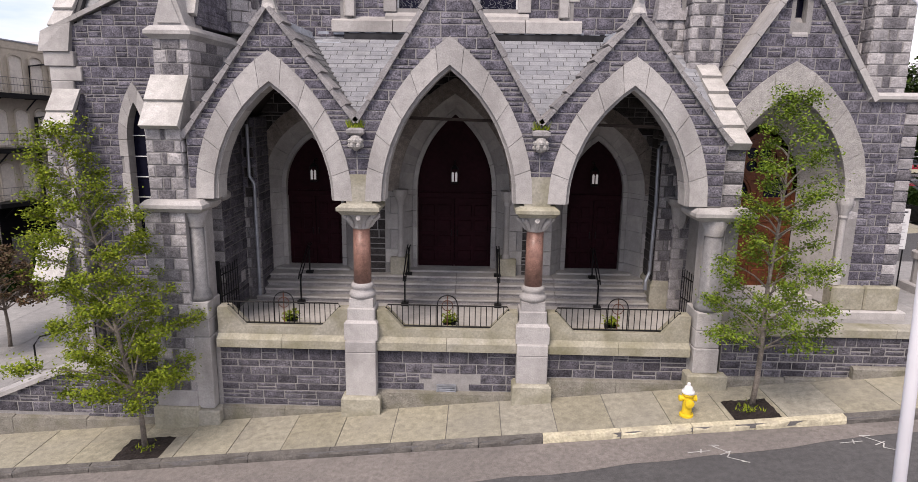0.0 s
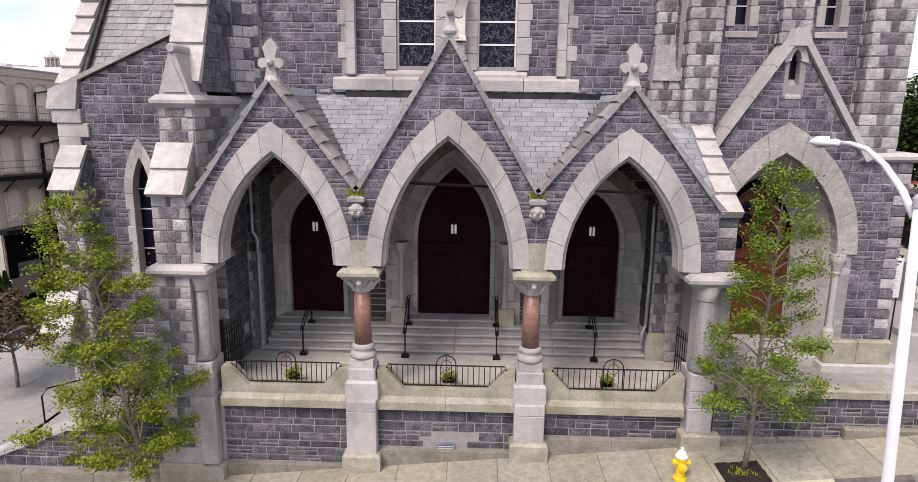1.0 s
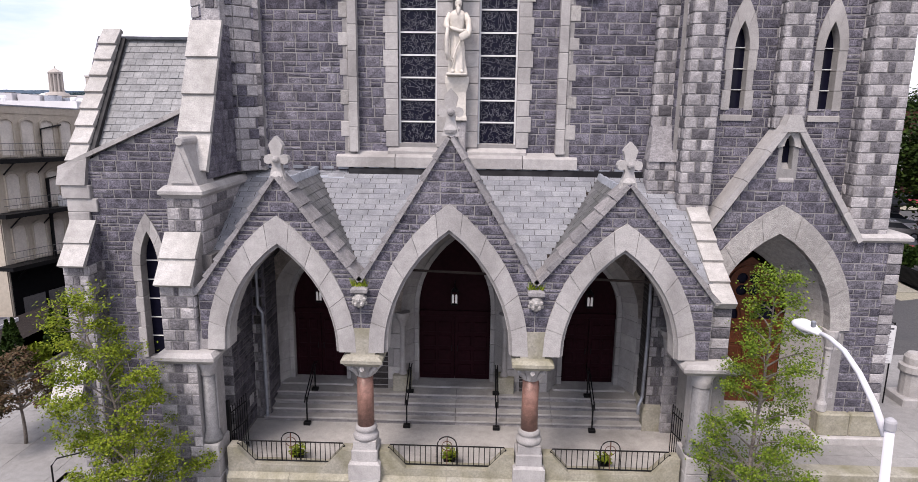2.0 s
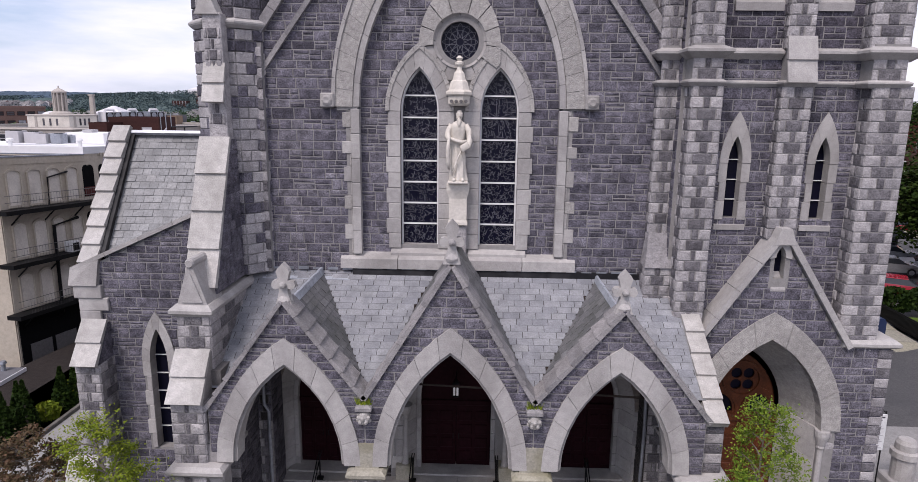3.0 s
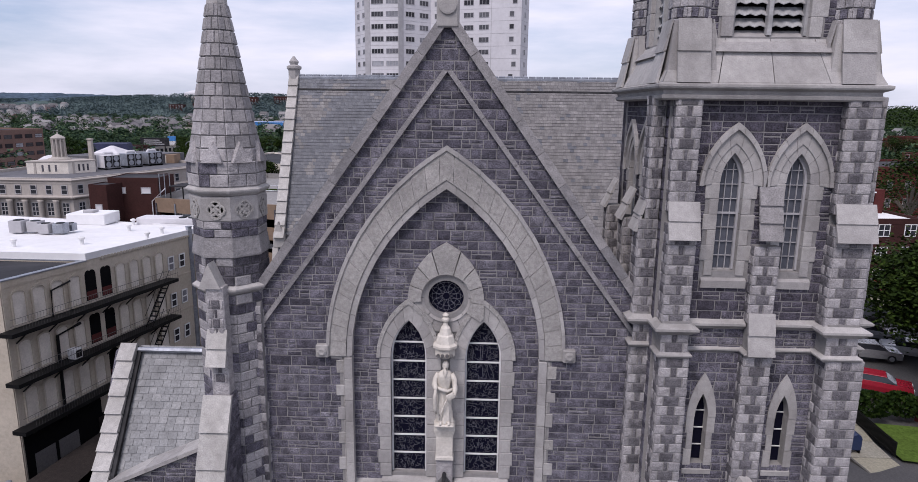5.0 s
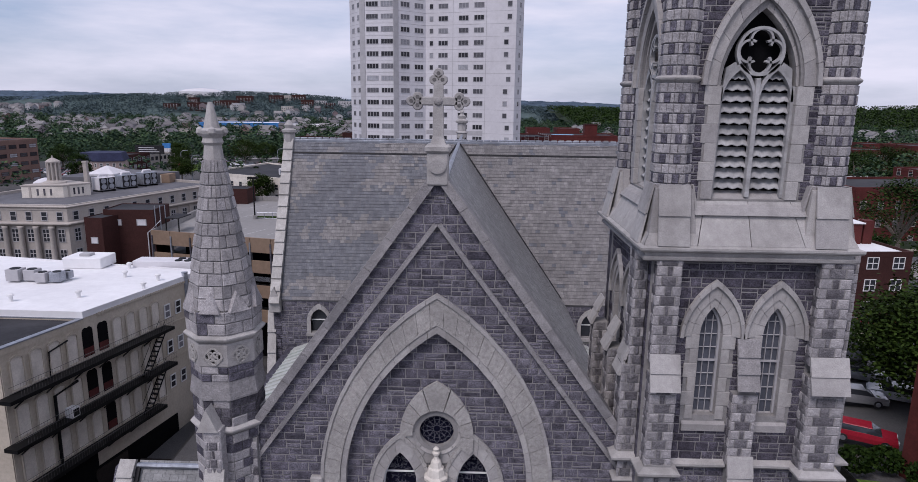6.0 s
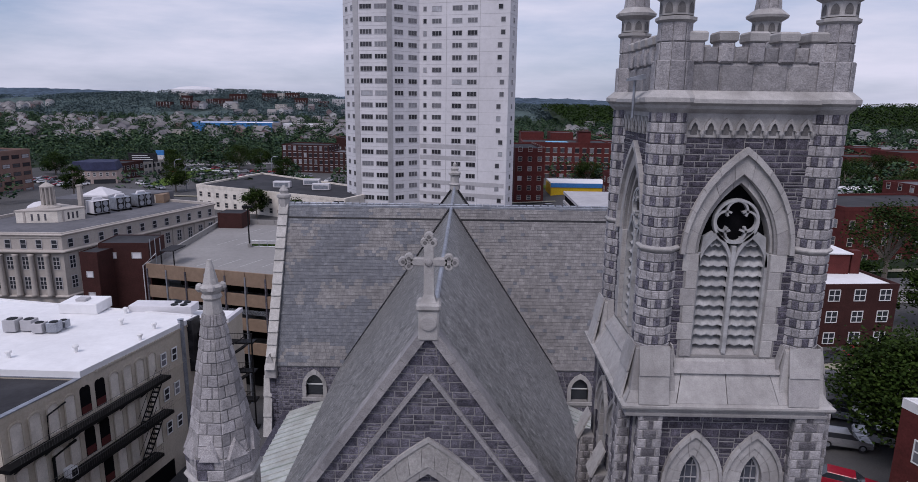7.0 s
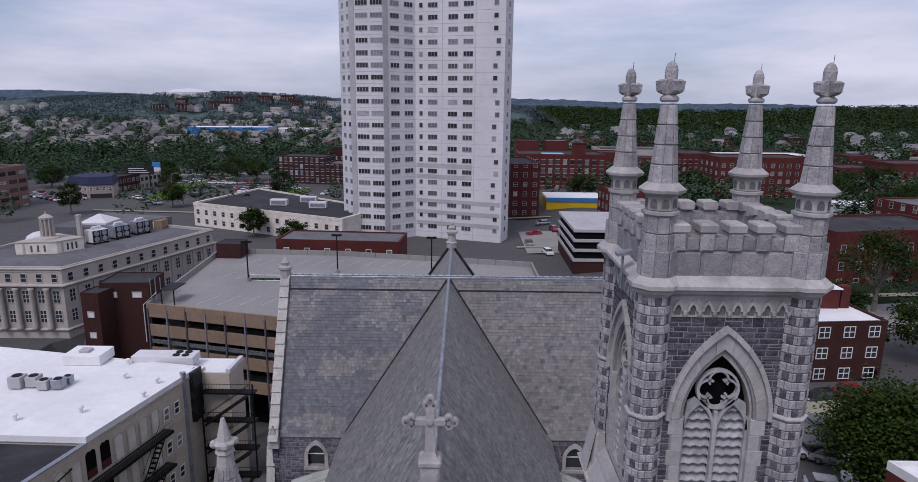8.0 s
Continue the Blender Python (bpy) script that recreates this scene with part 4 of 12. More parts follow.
for sx in (-0.13, 0.16):
    sg.tube([(AX + sx, SY - 0.15, 11.44), (AX + sx * 1.2, SY - 0.34, 11.41)], [0.07, 0.045], 8)
sg.box(AX - 0.38, AX + 0.38, SY - 0.34, SY + 0.27, 11.3, 11.38, 0.02)
sg.v = [(AX + (x - AX) * 0.76, SY + (y - SY) * 0.85, 11.5 + (z - 11.3) * 0.88) for x, y, z in sg.v]
tagged(part("statue", sg, MARBLE, None, "pale stone statue of a robed bearded figure on a corbel", "statue", smooth=True))
canopy = part("statue_canopy", Geo().lathe(AX, YW, [(0.25, 13.66), (0.32, 13.72), (0.32, 13.92), (0.39, 13.97), (0.39, 14.04), (0.31, 14.1), (0.25, 14.32), (0.2, 14.36), (0.15, 14.55), (0.09, 14.62), (0.06, 14.72)], 8, math.pi / 8), MARBLE, church, "pale stone canopy over a statue")
part("finial", Geo().lathe(AX, YW, [(0.05, 14.7), (0.12, 14.78), (0.12, 14.84), (0.05, 14.88), (0.1, 14.95), (0.03, 15.02)], 8), MARBLE, canopy)
for k in range(4):
    x = AX - 0.2 + 0.133 * k
    part("arch_drop", Geo(Matrix.Translation((x, YW - 0.31, 13.78)) @ Matrix.Rotation(radians(90), 4, 'X')).lathe(0, 0, [(0.05, -0.03), (0.05, 0.05)], 8), MORTAR_DK, canopy)

# ---- doors and doorways at the back of the porch ----
for n_, (c, a, za) in enumerate(DOORS):
    dw = thing("church_door", "dark red panelled double door under a pointed arch" if n_ == 1 else "dark red panelled door under a pointed arch", "door", (c, YW + 0.72, ZSILL), group="porch doors")
    o = Matrix.Translation((-c, -(YW + 0.72), -ZSILL))
    yd = YW + 0.72
    part("tympanum", Geo(o).extr(arch(c, a, ZDS - 0.15, ZDS, za), yd, yd + 0.06), DOORWOOD, dw)
    part("transom", Geo(o).box(c - a, c + a, yd - 0.06, yd + 0.05, ZDS - 0.28, ZDS - 0.1, 0.02), DOORWOOD, dw)
    for sx in (-1, 1):
        x0, x1 = sorted((c, c + sx * a))
        leaf = part("door_leaf", Geo(o).box(x0 + 0.008, x1 - 0.008, yd, yd + 0.06, ZSILL, ZDS - 0.28, 0.006), DOORWOOD, dw)
        wd = (x1 - x0)
        for r_ in range(4):
            for k in range(2):
                u0 = x0 + 0.1 + k * (wd - 0.12) / 2
                v0 = ZSILL + 0.15 + r_ * 0.47
                part("panel", Geo(o).box(u0, u0 + (wd - 0.28) / 2, yd - 0.025, yd + 0.01, v0, v0 + 0.36, 0.02), DOORWOOD, leaf)
        part("handle", Geo(o).tube([(c + sx * 0.09, yd - 0.05, ZSILL + 0.95), (c + sx * 0.09, yd - 0.06, ZSILL + 1.15)], 0.015), IRON, leaf)
    # plain frame, broad splayed reveal, flat outer ring
    fr, so, ro = 0.13, 0.5, 0.92
    voussoirs(church, F, c, a, ZDS, za, a + fr, ZDS, za + 0.16, 3, YW + 0.5, YW + 0.78, DRESSED)
    voussoirs(church, F, c, a + so, ZDS, za + 0.58, a + ro, ZDS, za + 1.02, 4, YW - 0.04, YW + 0.36, BROWN)
    inner_, outer_, over_ = arc_side(a + fr, ZDS, za + 0.15, 12), arc_side(a + so, ZDS, za + 0.57, 12), arc_side(a + so + 0.2, ZDS, za + 0.82, 12)
    for sx in (-1, 1):
        for q0 in range(0, 12, 3):
            g = Geo()
            for q in range(q0, q0 + 3):
                e = 0.008 if q == q0 + 2 else 0.0
                g.hexa([(c + sx * u, y, z - w) for r_, w in ((q, 0.0), (q + 1, e)) for (u, z), y in ((outer_[r_], YW + 0.02), (inner_[r_], YW + 0.56), (over_[r_], YW + 0.56), (over_[r_], YW + 0.02))])
            part("splay_stone", g, DRESSED, church)
        v, i = ZSILL - 0.3, 0
        while v < ZDS - 0.02:
            h = [0.55, 0.42, 0.6, 0.48, 0.5][i % 5]
            v0, v1 = v + 0.005, min(v + h, ZDS) - 0.005
            x0, x1 = sorted((c + sx * a, c + sx * (a + fr + 0.01)))
            part("jamb_stone", Geo().box(x0, x1, YW + 0.5, YW + 0.78, v0, v1, 0.008), DRESSED, church)
            part("splay_stone", Geo().hexa([(c + sx * u, y, z) for z in (v0, v1) for u, y in ((a + so, YW + 0.02), (a + fr, YW + 0.56), (a + so + 0.2, YW + 0.56), (a + so + 0.2, YW + 0.02))]), DRESSED, church)
            x0, x1 = sorted((c + sx * (a + so), c + sx * (a + 0.74 + (0.16 if i % 2 else 0.0))))
            part("jamb_stone", Geo().box(x0, x1, YW - 0.04, YW + 0.3, v0, v1, 0.012), DRESSED, church)
            v += h
            i += 1
        if n_ == 1:     # shafts beside the main door
            x = c + sx * (a + 0.44)
            sh = part("door_shaft", Geo().lathe(x, YW - 0.02, [(0.13, 2.5), (0.13, 2.6), (0.09, 2.7), (0.085, 4.1), (0.12, 4.16), (0.13, 4.25), (0.21, 4.42), (0.22, 4.5), (0.22, 4.56)], 12), DRESSED, church)
            part("pier_base", Geo().box(x - 0.3, x + 0.24, YW - 0.22, YW + 0.3, ZSILL - 0.1, 2.56, 0.02) if sx < 0 else Geo().box(x - 0.24, x + 0.3, YW - 0.22, YW + 0.3, ZSILL - 0.1, 2.56, 0.02), MOSSY, church)
    # threshold
    part("threshold", Geo().box(c - a - 0.3, c + a + 0.3, YW + 0.1, YW + 0.9, ZSILL - 0.14, ZSILL, 0.02), DRESSED, church)
    part("dark_room", Geo().box(c - a, c + a, yd + 0.2, yd + 0.25, ZSILL, za), VOID, church)
    # lantern on a bracket before the transom
    lan = thing("wall_lantern", "small black lantern with two pale lit panes", "lantern", (c + (0.09, 0.0, -0.1)[n_], YW + 0.3, 4.93), group="porch lanterns")
    ol = Matrix.Identity(4)
    part("cap", Geo(ol).lathe(0, 0, [(0.15, 0.22), (0.1, 0.28), (0.03, 0.34)], 4, math.pi / 4), IRON, lan)
    part("base", Geo(ol).lathe(0, 0, [(0.08, -0.24), (0.13, -0.2)], 4, math.pi / 4), IRON, lan)
    for k in range(4):
        t = math.pi / 4 + k * math.pi / 2
        part("bar", Geo(ol).tube([(0.13 * math.cos(t), 0.13 * math.sin(t), -0.21), (0.14 * math.cos(t), 0.14 * math.sin(t), 0.23)], 0.012, 5), IRON, lan)
    part("bracket", Geo(ol).tube([(0, 0, 0.3), (0, 0.1, 0.42), (0, 0.44, 0.42)], 0.018, 6), IRON, lan)
LIT = bpy.data.materials.new("lit_pane")
LIT.use_nodes = True
_b = LIT.node_tree.nodes["Principled BSDF"]
_b.inputs["Base Color"].default_value, _b.inputs["Emission Color"].default_value, _b.inputs["Emission Strength"].default_value = (0.8, 0.8, 0.8, 1), (1, 0.97, 0.95, 1), 0.07
for ob in [o for o in scene.objects if o.name.startswith("wall_lantern")]:
    for x in (-0.05, 0.05):
        part("lit_pane", Geo(Matrix.Translation((x, -0.09, 0))).extr(arch(0, 0.033, -0.15, 0.08, 0.14, 4), 0, 0.01), LIT, ob)

# ---- porch ----
porch = thing("entrance_porch", "three-bay gothic entrance porch of granite with gables and slate roof", "porch")
YP = 14.6
PX = (-6.55, -2.68, 1.44, 5.55)      # end pier, two columns, end pier
ZV = 6.55
GAB = [(-4.64, 9.0), (AX, 9.95), (3.5, 8.92)]
poly = [(PX[0] - 0.1, ZSP)]
for c, a, za, ao, zo in BAYS:
    L = arc_side(a, ZSP, za, 10)
    poly += [(c + u, v) for u, v in L] + [(c - u, v) for u, v in reversed(L[:-1])]
poly += [(PX[3] + 0.1, ZSP), (PX[3] + 0.1, 6.2), (GAB[2][0], GAB[2][1]), (1.46, ZV), (GAB[1][0], GAB[1][1]), (-2.72, ZV), (GAB[0][0], GAB[0][1]), (PX[0] - 0.1, 6.2)]
pw = part("wall", Geo(F).slab(poly, [], YP, YP + 0.5), MORTAR, porch)


def porch_spans(v):
    s = []
    for (gx, gz), (l, r) in zip(GAB, ((PX[0] - 0.1, -2.72), (-2.72, 1.46), (1.46, PX[3] + 0.1))):
        zl, zr = (6.2 if l < -5 else ZV), (6.2 if r > 5 else ZV)
        a = l if v < zl else l + (v - zl) / (gz - zl) * (gx - l)
        b = r if v < zr else r - (v - zr) / (gz - zr) * (r - gx)
        if b - a > 0.08:
            s.append((a, b))
    for c, a, za, ao, zo in BAYS:
        h = arch_half(ao - 0.04, ZSP, zo - 0.04, v)
        if h > 0:
            s = spans_minus(s, c - h, c + h)
    return s


lay(pw, FRONT(YP), courses(RNG, ZSP, 9.8, porch_spans, course=(0.18, 0.28), length=(0.3, 0.7)), RUBBLE, RNG, single=120, near=(AX, 8))
for c, a, za, ao, zo in BAYS:
    voussoirs(porch, F, c, a + 0.06, ZSP, za + 0.08, ao, ZSP, zo, 5, YP - 0.07, YP + 0.45, DRESSED)
    voussoirs(porch, F, c, a - 0.02, ZSP, za - 0.02, a + 0.07, ZSP, za + 0.09, 5, YP + 0.02, YP + 0.52, DRESSED, name="chamfer_stone")
for gi, (gx, gz) in enumerate(GAB):

    (la, lz), (ra, rz) = [((PX[0] - 0.12, 6.15), (-2.76, ZV)), ((-2.68, ZV), (1.42, ZV)), ((1.5, ZV), (PX[3] + 0.14, 6.15))][gi]
    for ex, ez in ((la, lz), (ra, rz)):
        rake_slabs(porch, F, ex, ez, gx, gz, 7, 0.1, YP - 0.1, YP + 0.62, MIDSTONE, step=0.04)
    # finial: a carved stone cross with rounded arms and a pointed head
    top = (9.0, 10.12, 8.98)[gi]
    half = [(0.21, -0.12), (0.15, 0.08), (0.1, 0.26), (0.11, 0.33), (0.2, 0.3), (0.27, 0.34), (0.29, 0.42), (0.26, 0.5), (0.18, 0.53), (0.11, 0.52), (0.13, 0.62), (0.165, 0.74), (0.12, 0.82)]
    sil = [(gx + u, top + v) for u, v in half] + [(gx, top + 0.95)] + [(gx - u, top + v) for u, v in reversed(half)]
    fin = part("gable_finial", Geo(F).extr(sil, YP + 0.1, YP + 0.3), DRESSED, porch, "pale carved stone cross")
    part("boss", Geo(Matrix.Translation((gx, YP + 0.2, top + 0.42)) @ Matrix.Rotation(radians(90), 4, 'X')).lathe(0, 0, [(0.02, -0.25), (0.07, -0.22), (0.085, -0.14), (0.085, 0.14), (0.07, 0.22), (0.02, 0.25)], 10), DRESSED, fin)
    part("knop", Geo().lathe(gx, YP + 0.2, [(0.17, top - 0.04), (0.19, top + 0.02), (0.16, top + 0.08), (0.12, top + 0.14)], 8), DRESSED, fin)
# carved spouts and tufts of weeds in the valleys between the gables
for x in (-2.72, 1.46):
    hd = part("carved_spout", Geo().lathe(x, YP - 0.12, [(0.04, 5.95), (0.11, 6.0), (0.15, 6.1), (0.15, 6.18), (0.11, 6.27), (0.06, 6.3)], 10), TOOLED, porch)
    for k in range(12):
        t, z = k * math.pi / 6, 6.07 + 0.1 * (k % 2)
        part("petal", Geo(Matrix.Translation((x + 0.14 * math.cos(t), YP - 0.12 + 0.14 * math.sin(t), z))).lathe(0, 0, [(0.01, -0.06), (0.045, -0.03), (0.05, 0.02), (0.01, 0.06)], 6), TOOLED, hd)
    part("corbel", Geo().loft([[(x - w, YP - d, z), (x + w, YP - d, z), (x + w, YP + 0.3, z), (x - w, YP + 0.3, z)] for w, d, z in ((0.1, 0.1, 6.26), (0.2, 0.22, 6.34), (0.2, 0.22, 6.42), (0.12, 0.1, 6.46))]), MIDSTONE, porch)
    tg = Geo()
    for _ in range(150):
        a, l = RNG.uniform(0, 6.28), RNG.uniform(0.06, 0.2)
        bx, by = x + RNG.uniform(-0.18, 0.18), YP + RNG.uniform(-0.12, 0.25)
        ex, ey, ez = bx + 0.1 * math.cos(a), by + 0.1 * math.sin(a), 6.5 + l
        tg.add([(bx - 0.012, by, 6.46), (bx + 0.012, by, 6.46), (ex, ey, ez)], [(0, 1, 2)])
    tagged(part("weeds", tg, LEAF, None, "tuft of green weeds in the porch gutter", "weeds", kind="stuff"))
# springers, capitals, columns, pedestals
for x in PX[1:3]:
    part("springer", Geo().loft([[(x - w, YP - 0.06, z), (x + w, YP - 0.06, z), (x + w, YP + 0.5, z), (x - w, YP + 0.5, z)] for w, z in ((0.3, 4.72), (0.31, 5.05), (0.36, 5.4))]), MOSSY, porch)
    col = part("column", Geo().lathe(x, YP + 0.2, [(0.215, 2.75), (0.2, 4.12)], 24), PINK, porch, "polished pink granite column shaft", smooth=True)
    part("capital", Geo().lathe(x, YP + 0.2, [(0.2, 4.1), (0.24, 4.14), (0.22, 4.2), (0.26, 4.3), (0.36, 4.46), (0.38, 4.5)], 16), DRESSED, col, smooth=True)
    for k in range(8):
        t = k * math.pi / 4
        part("leaf", Geo().tube([(x + 0.22 * math.cos(t), YP + 0.2 + 0.22 * math.sin(t), 4.16), (x + 0.31 * math.cos(t), YP + 0.2 + 0.31 * math.sin(t), 4.32), (x + 0.43 * math.cos(t), YP + 0.2 + 0.43 * math.sin(t), 4.42), (x + 0.42 * math.cos(t), YP + 0.2 + 0.42 * math.sin(t), 4.36)], [0.05, 0.07, 0.06, 0.03], 6), DRESSED, col)
    part("abacus", Geo().loft([[(x - w, YP + 0.2 - w, z), (x + w, YP + 0.2 - w, z), (x + w, YP + 0.2 + w, z), (x - w, YP + 0.2 + w, z)] for w, z in ((0.4, 4.48), (0.46, 4.56), (0.5, 4.58), (0.5, 4.66), (0.4, 4.73))]), MOSSY, col)
    part("base", Geo().lathe(x, YP + 0.2, [(0.31, 2.42), (0.33, 2.5), (0.3, 2.56), (0.25, 2.6), (0.25, 2.64), (0.29, 2.69), (0.26, 2.75), (0.22, 2.78)], 20), DRESSED, col, smooth=True)
    part("base", Geo().lathe(x, YP + 0.2, [(0.4, 2.18), (0.4, 2.42)], 4, math.pi / 4), DRESSED, col)
    part("pedestal", Geo().box(x - 0.33, x + 0.33, YP - 0.13, YP + 0.53, 1.88, 2.2, 0.02), DRESSED, porch)
    part("pedestal", Geo().loft([[(x - w, YP - w + 0.2, z), (x + w, YP - w + 0.2, z), (x + w, YP + 0.2 + w, z), (x - w, YP + 0.2 + w, z)] for w, z in ((0.4, 1.42), (0.4, 1.84), (0.34, 1.9))]), DRESSED, porch)
    zb = -0.17 + 0.1 * x
    part("pier", Geo().box(x - 0.37, x + 0.37, YP - 0.3, YP + 0.4, zb - 0.3, 1.14, 0.015), DRESSED, porch)
    part("pier", Geo().box(x - 0.37, x + 0.37, YP - 0.3, YP + 0.4, 1.145, 1.42, 0.015), DRESSED, porch)
    part("plinth", Geo().loft([[(x - w, YP - 0.08 - d, z), (x + w, YP - 0.08 - d, z), (x + w, YP + 0.4, z), (x - w, YP + 0.4, z)] for w, d, z in ((0.47, 0.34, zb - 0.4), (0.47, 0.34, zb + 0.42), (0.42, 0.28, zb + 0.48))]), MOSSY, porch)
# end piers with engaged shafts
for x, sx, sr in ((PX[0] - 0.08, 1, 0.16), (PX[3] + 0.06, -1, 0.2)):
    zb = -0.17 + 0.1 * x
    pr = sr + 0.085
    part("pier", Geo().box(x - 0.24, x + 0.24, YP + 0.08, YP + 0.55, zb - 0.4, 4.5, 0.02), DRESSED, porch)
    part("shaft", Geo().lathe(x + sx * 0.05, YP + 0.05, [(pr, 2.3), (pr + 0.02, 2.4), (sr + 0.055, 2.5), (sr + 0.055, 2.56), (sr + 0.015, 2.6), (sr, 4.1)], 18), GREYCOL, porch, smooth=True)
    part("capital", Geo().lathe(x + sx * 0.05, YP + 0.05, [(sr, 4.08), (sr + 0.035, 4.12), (sr + 0.015, 4.2), (sr + 0.13, 4.48)], 14), DRESSED, porch, smooth=True)
    part("pedestal", Geo().box(x + sx * 0.05 - pr, x + sx * 0.05 + pr, YP - 0.22, YP + 0.6, 1.86, 2.3, 0.02), DRESSED, porch)
    part("pedestal", Geo().box(x + sx * 0.05 - pr, x + sx * 0.05 + pr, YP - 0.22, YP + 0.6, 1.42, 1.855, 0.02), DRESSED, porch)
    part("pedestal", Geo().box(x + sx * 0.05 - pr - 0.01, x + sx * 0.05 + pr + 0.01, YP - 0.24, YP + 0.6, zb + 0.4, 1.415, 0.02), DRESSED, porch)
    part("plinth", Geo().box(x - 0.5, x + 0.46, YP - 0.38, YP + 0.6, zb - 0.4, zb + 0.4, 0.03), MOSSY, porch)
part("impost", Geo().loft([[(-7.68 + e, 14.2 + e, z), (-6.22 - e, 14.2 + e, z), (-6.22 - e, 15.3, z), (-7.68 + e, 15.3, z)] for e, z in ((0.1, 4.48), (0.0, 4.58), (0.0, 4.66), (0.1, 4.76))]), DRESSED, porch)
part("impost", Geo().loft([[(4.98 + e, 14.25 + e, z), (6.35 - e, 14.25 + e, z), (6.35 - e, 15.3, z), (4.98 + e, 15.3, z)] for e, z in ((0.1, 4.48), (0.0, 4.58), (0.0, 4.66), (0.1, 4.76))]), DRESSED, porch)
# plinth walls between the piers, their string course and the scooped parapet
for bi, (xa, xb) in enumerate(zip(PX, PX[1:])):
    a, b = xa + (0.36 if bi else 0.34), xb - (0.36 if bi < 2 else 0.34)
    gz = lambda x: -0.17 + 0.1 * x
    bay = part("wall", Geo().box(a - 0.1, b + 0.1, YP + 0.02, YP + 0.4, gz(a) - 0.4, 1.2), MORTAR, porch)
    ct = -0.17 + 0.1 * b + 0.14 if bi else -0.17 + 0.1 * b + 0.06
    blocks = [q for q in courses(RNG, ct, 1.12, lambda v: [(a, b)], course=(0.17, 0.27), length=(0.3, 0.8), split=0.25)]
    if bi == 1:
        blocks = [q for q in blocks if not (q[0] < -0.2 and q[0] + q[2] > -1.05 and q[1] < 0.28)]
    lay(bay, FRONT(YP + 0.02), blocks, RUBBLE_DK, RNG, single=90, near=(0, 0))
    # sloping footing course that follows the pavement
    nf = 2
    for k in range(nf):
        p, q = a + (b - a) * k / nf + 0.005, a + (b - a) * (k + 1) / nf - 0.005
        part("footing", Geo().hexa([(p, YP - 0.14, gz(p) - 0.3), (q, YP - 0.14, gz(q) - 0.3), (q, YP + 0.1, gz(q) - 0.3), (p, YP + 0.1, gz(p) - 0.3),
                                    (p, YP - 0.14, ct - 0.03), (q, YP - 0.14, ct - 0.03), (q, YP + 0.1, ct), (p, YP + 0.1, ct)]), FOOTING, porch)
    for k in range(2):
        p, q = a + (b - a) * k / 2 + 0.004, a + (b - a) * (k + 1) / 2 - 0.004
        part("string_course", Geo().loft([[(p, YP - d, z), (q, YP - d, z), (q, YP + 0.4, z), (p, YP + 0.4, z)] for d, z in ((0.02, 1.1), (0.16, 1.16), (0.16, 1.36), (0.02, 1.46))]), MOSSY, porch)
    part("parapet", Geo(F).extr([(a, 1.44), (b, 1.44), (b, 2.12), (b - 0.24, 2.12), (b - 0.66, 1.66), (a + 0.66, 1.66), (a + 0.24, 2.12), (a, 2.12)], YP + 0.0, YP + 0.36), MOSSY, porch)
    # iron guard rail
    rail = thing("guard_rail", "black iron guard rail with a circled cross at its centre", "railing", ((a + b) / 2, YP + 0.18, 1.66), group="porch rails")
    w = (b - a) / 2 - 0.2
    h0, h1 = 0.03, 0.56
    part("frame", Geo().tube([(-w + 0.42, 0, h0), (-w, 0, 0.49), (-w + 0.05, 0, h1), (w - 0.05, 0, h1), (w, 0, 0.49), (w - 0.42, 0, h0), (-w + 0.42, 0, h0)], 0.018, 6), IRON, rail)
    nb = 22
    for k in range(1, nb):
        x = -w + 2 * w * k / nb
        zl = h0 if abs(x) < w - 0.42 else h0 + (abs(x) - (w - 0.42)) / 0.42 * 0.46
        part("baluster", Geo().tube([(x, 0, zl), (x, 0, h1)], 0.011, 5), IRON, rail)
    part("arch_bar", Geo().tube([(-0.24, 0, h0), (-0.24, 0, 0.6)] + [(0.24 * math.cos(math.pi - t * math.pi / 10) * 1.0, 0, 0.6 + 0.22 * math.sin(t * math.pi / 10)) for t in range(11)] + [(0.24, 0, h0)], 0.015, 6), IRON, rail)
    part("cross", Geo().tube([(0, 0, h0), (0, 0, 0.8)], 0.014, 6), RUST, rail)
    part("cross", Geo().tube([(-0.2, 0, 0.56), (0.2, 0, 0.56)], 0.011, 6), RUST, rail)
    part("ring", Geo().tube([(0.13 * math.cos(t * math.pi / 8), 0, 0.56 + 0.13 * math.sin(t * math.pi / 8)) for t in range(17)], 0.01, 6), RUST, rail)
    # pot plant behind the rail
    pot = thing("potted_plant", "small green plant in a dark pot behind the rail", "plant", ((a + b) / 2 + (0.04 if bi != 2 else -0.05), YP + 0.62, 1.43), group="porch plants")
    part("pot", Geo().lathe(0, 0, [(0.13, 0.0), (0.17, 0.22), (0.18, 0.24), (0.15, 0.2)], 12), IRON, pot)
    lg = Geo()
    for _ in range(110):
        t, r = RNG.uniform(0, 6.28), RNG.uniform(0.02, 0.24)
        p = Vector((r * math.cos(t), r * math.sin(t), 0.22 + RNG.uniform(0, 0.22)))
        d = Vector((RNG.uniform(-1, 1), RNG.uniform(-1, 1), RNG.uniform(-0.3, 0.8))).normalized() * 0.06
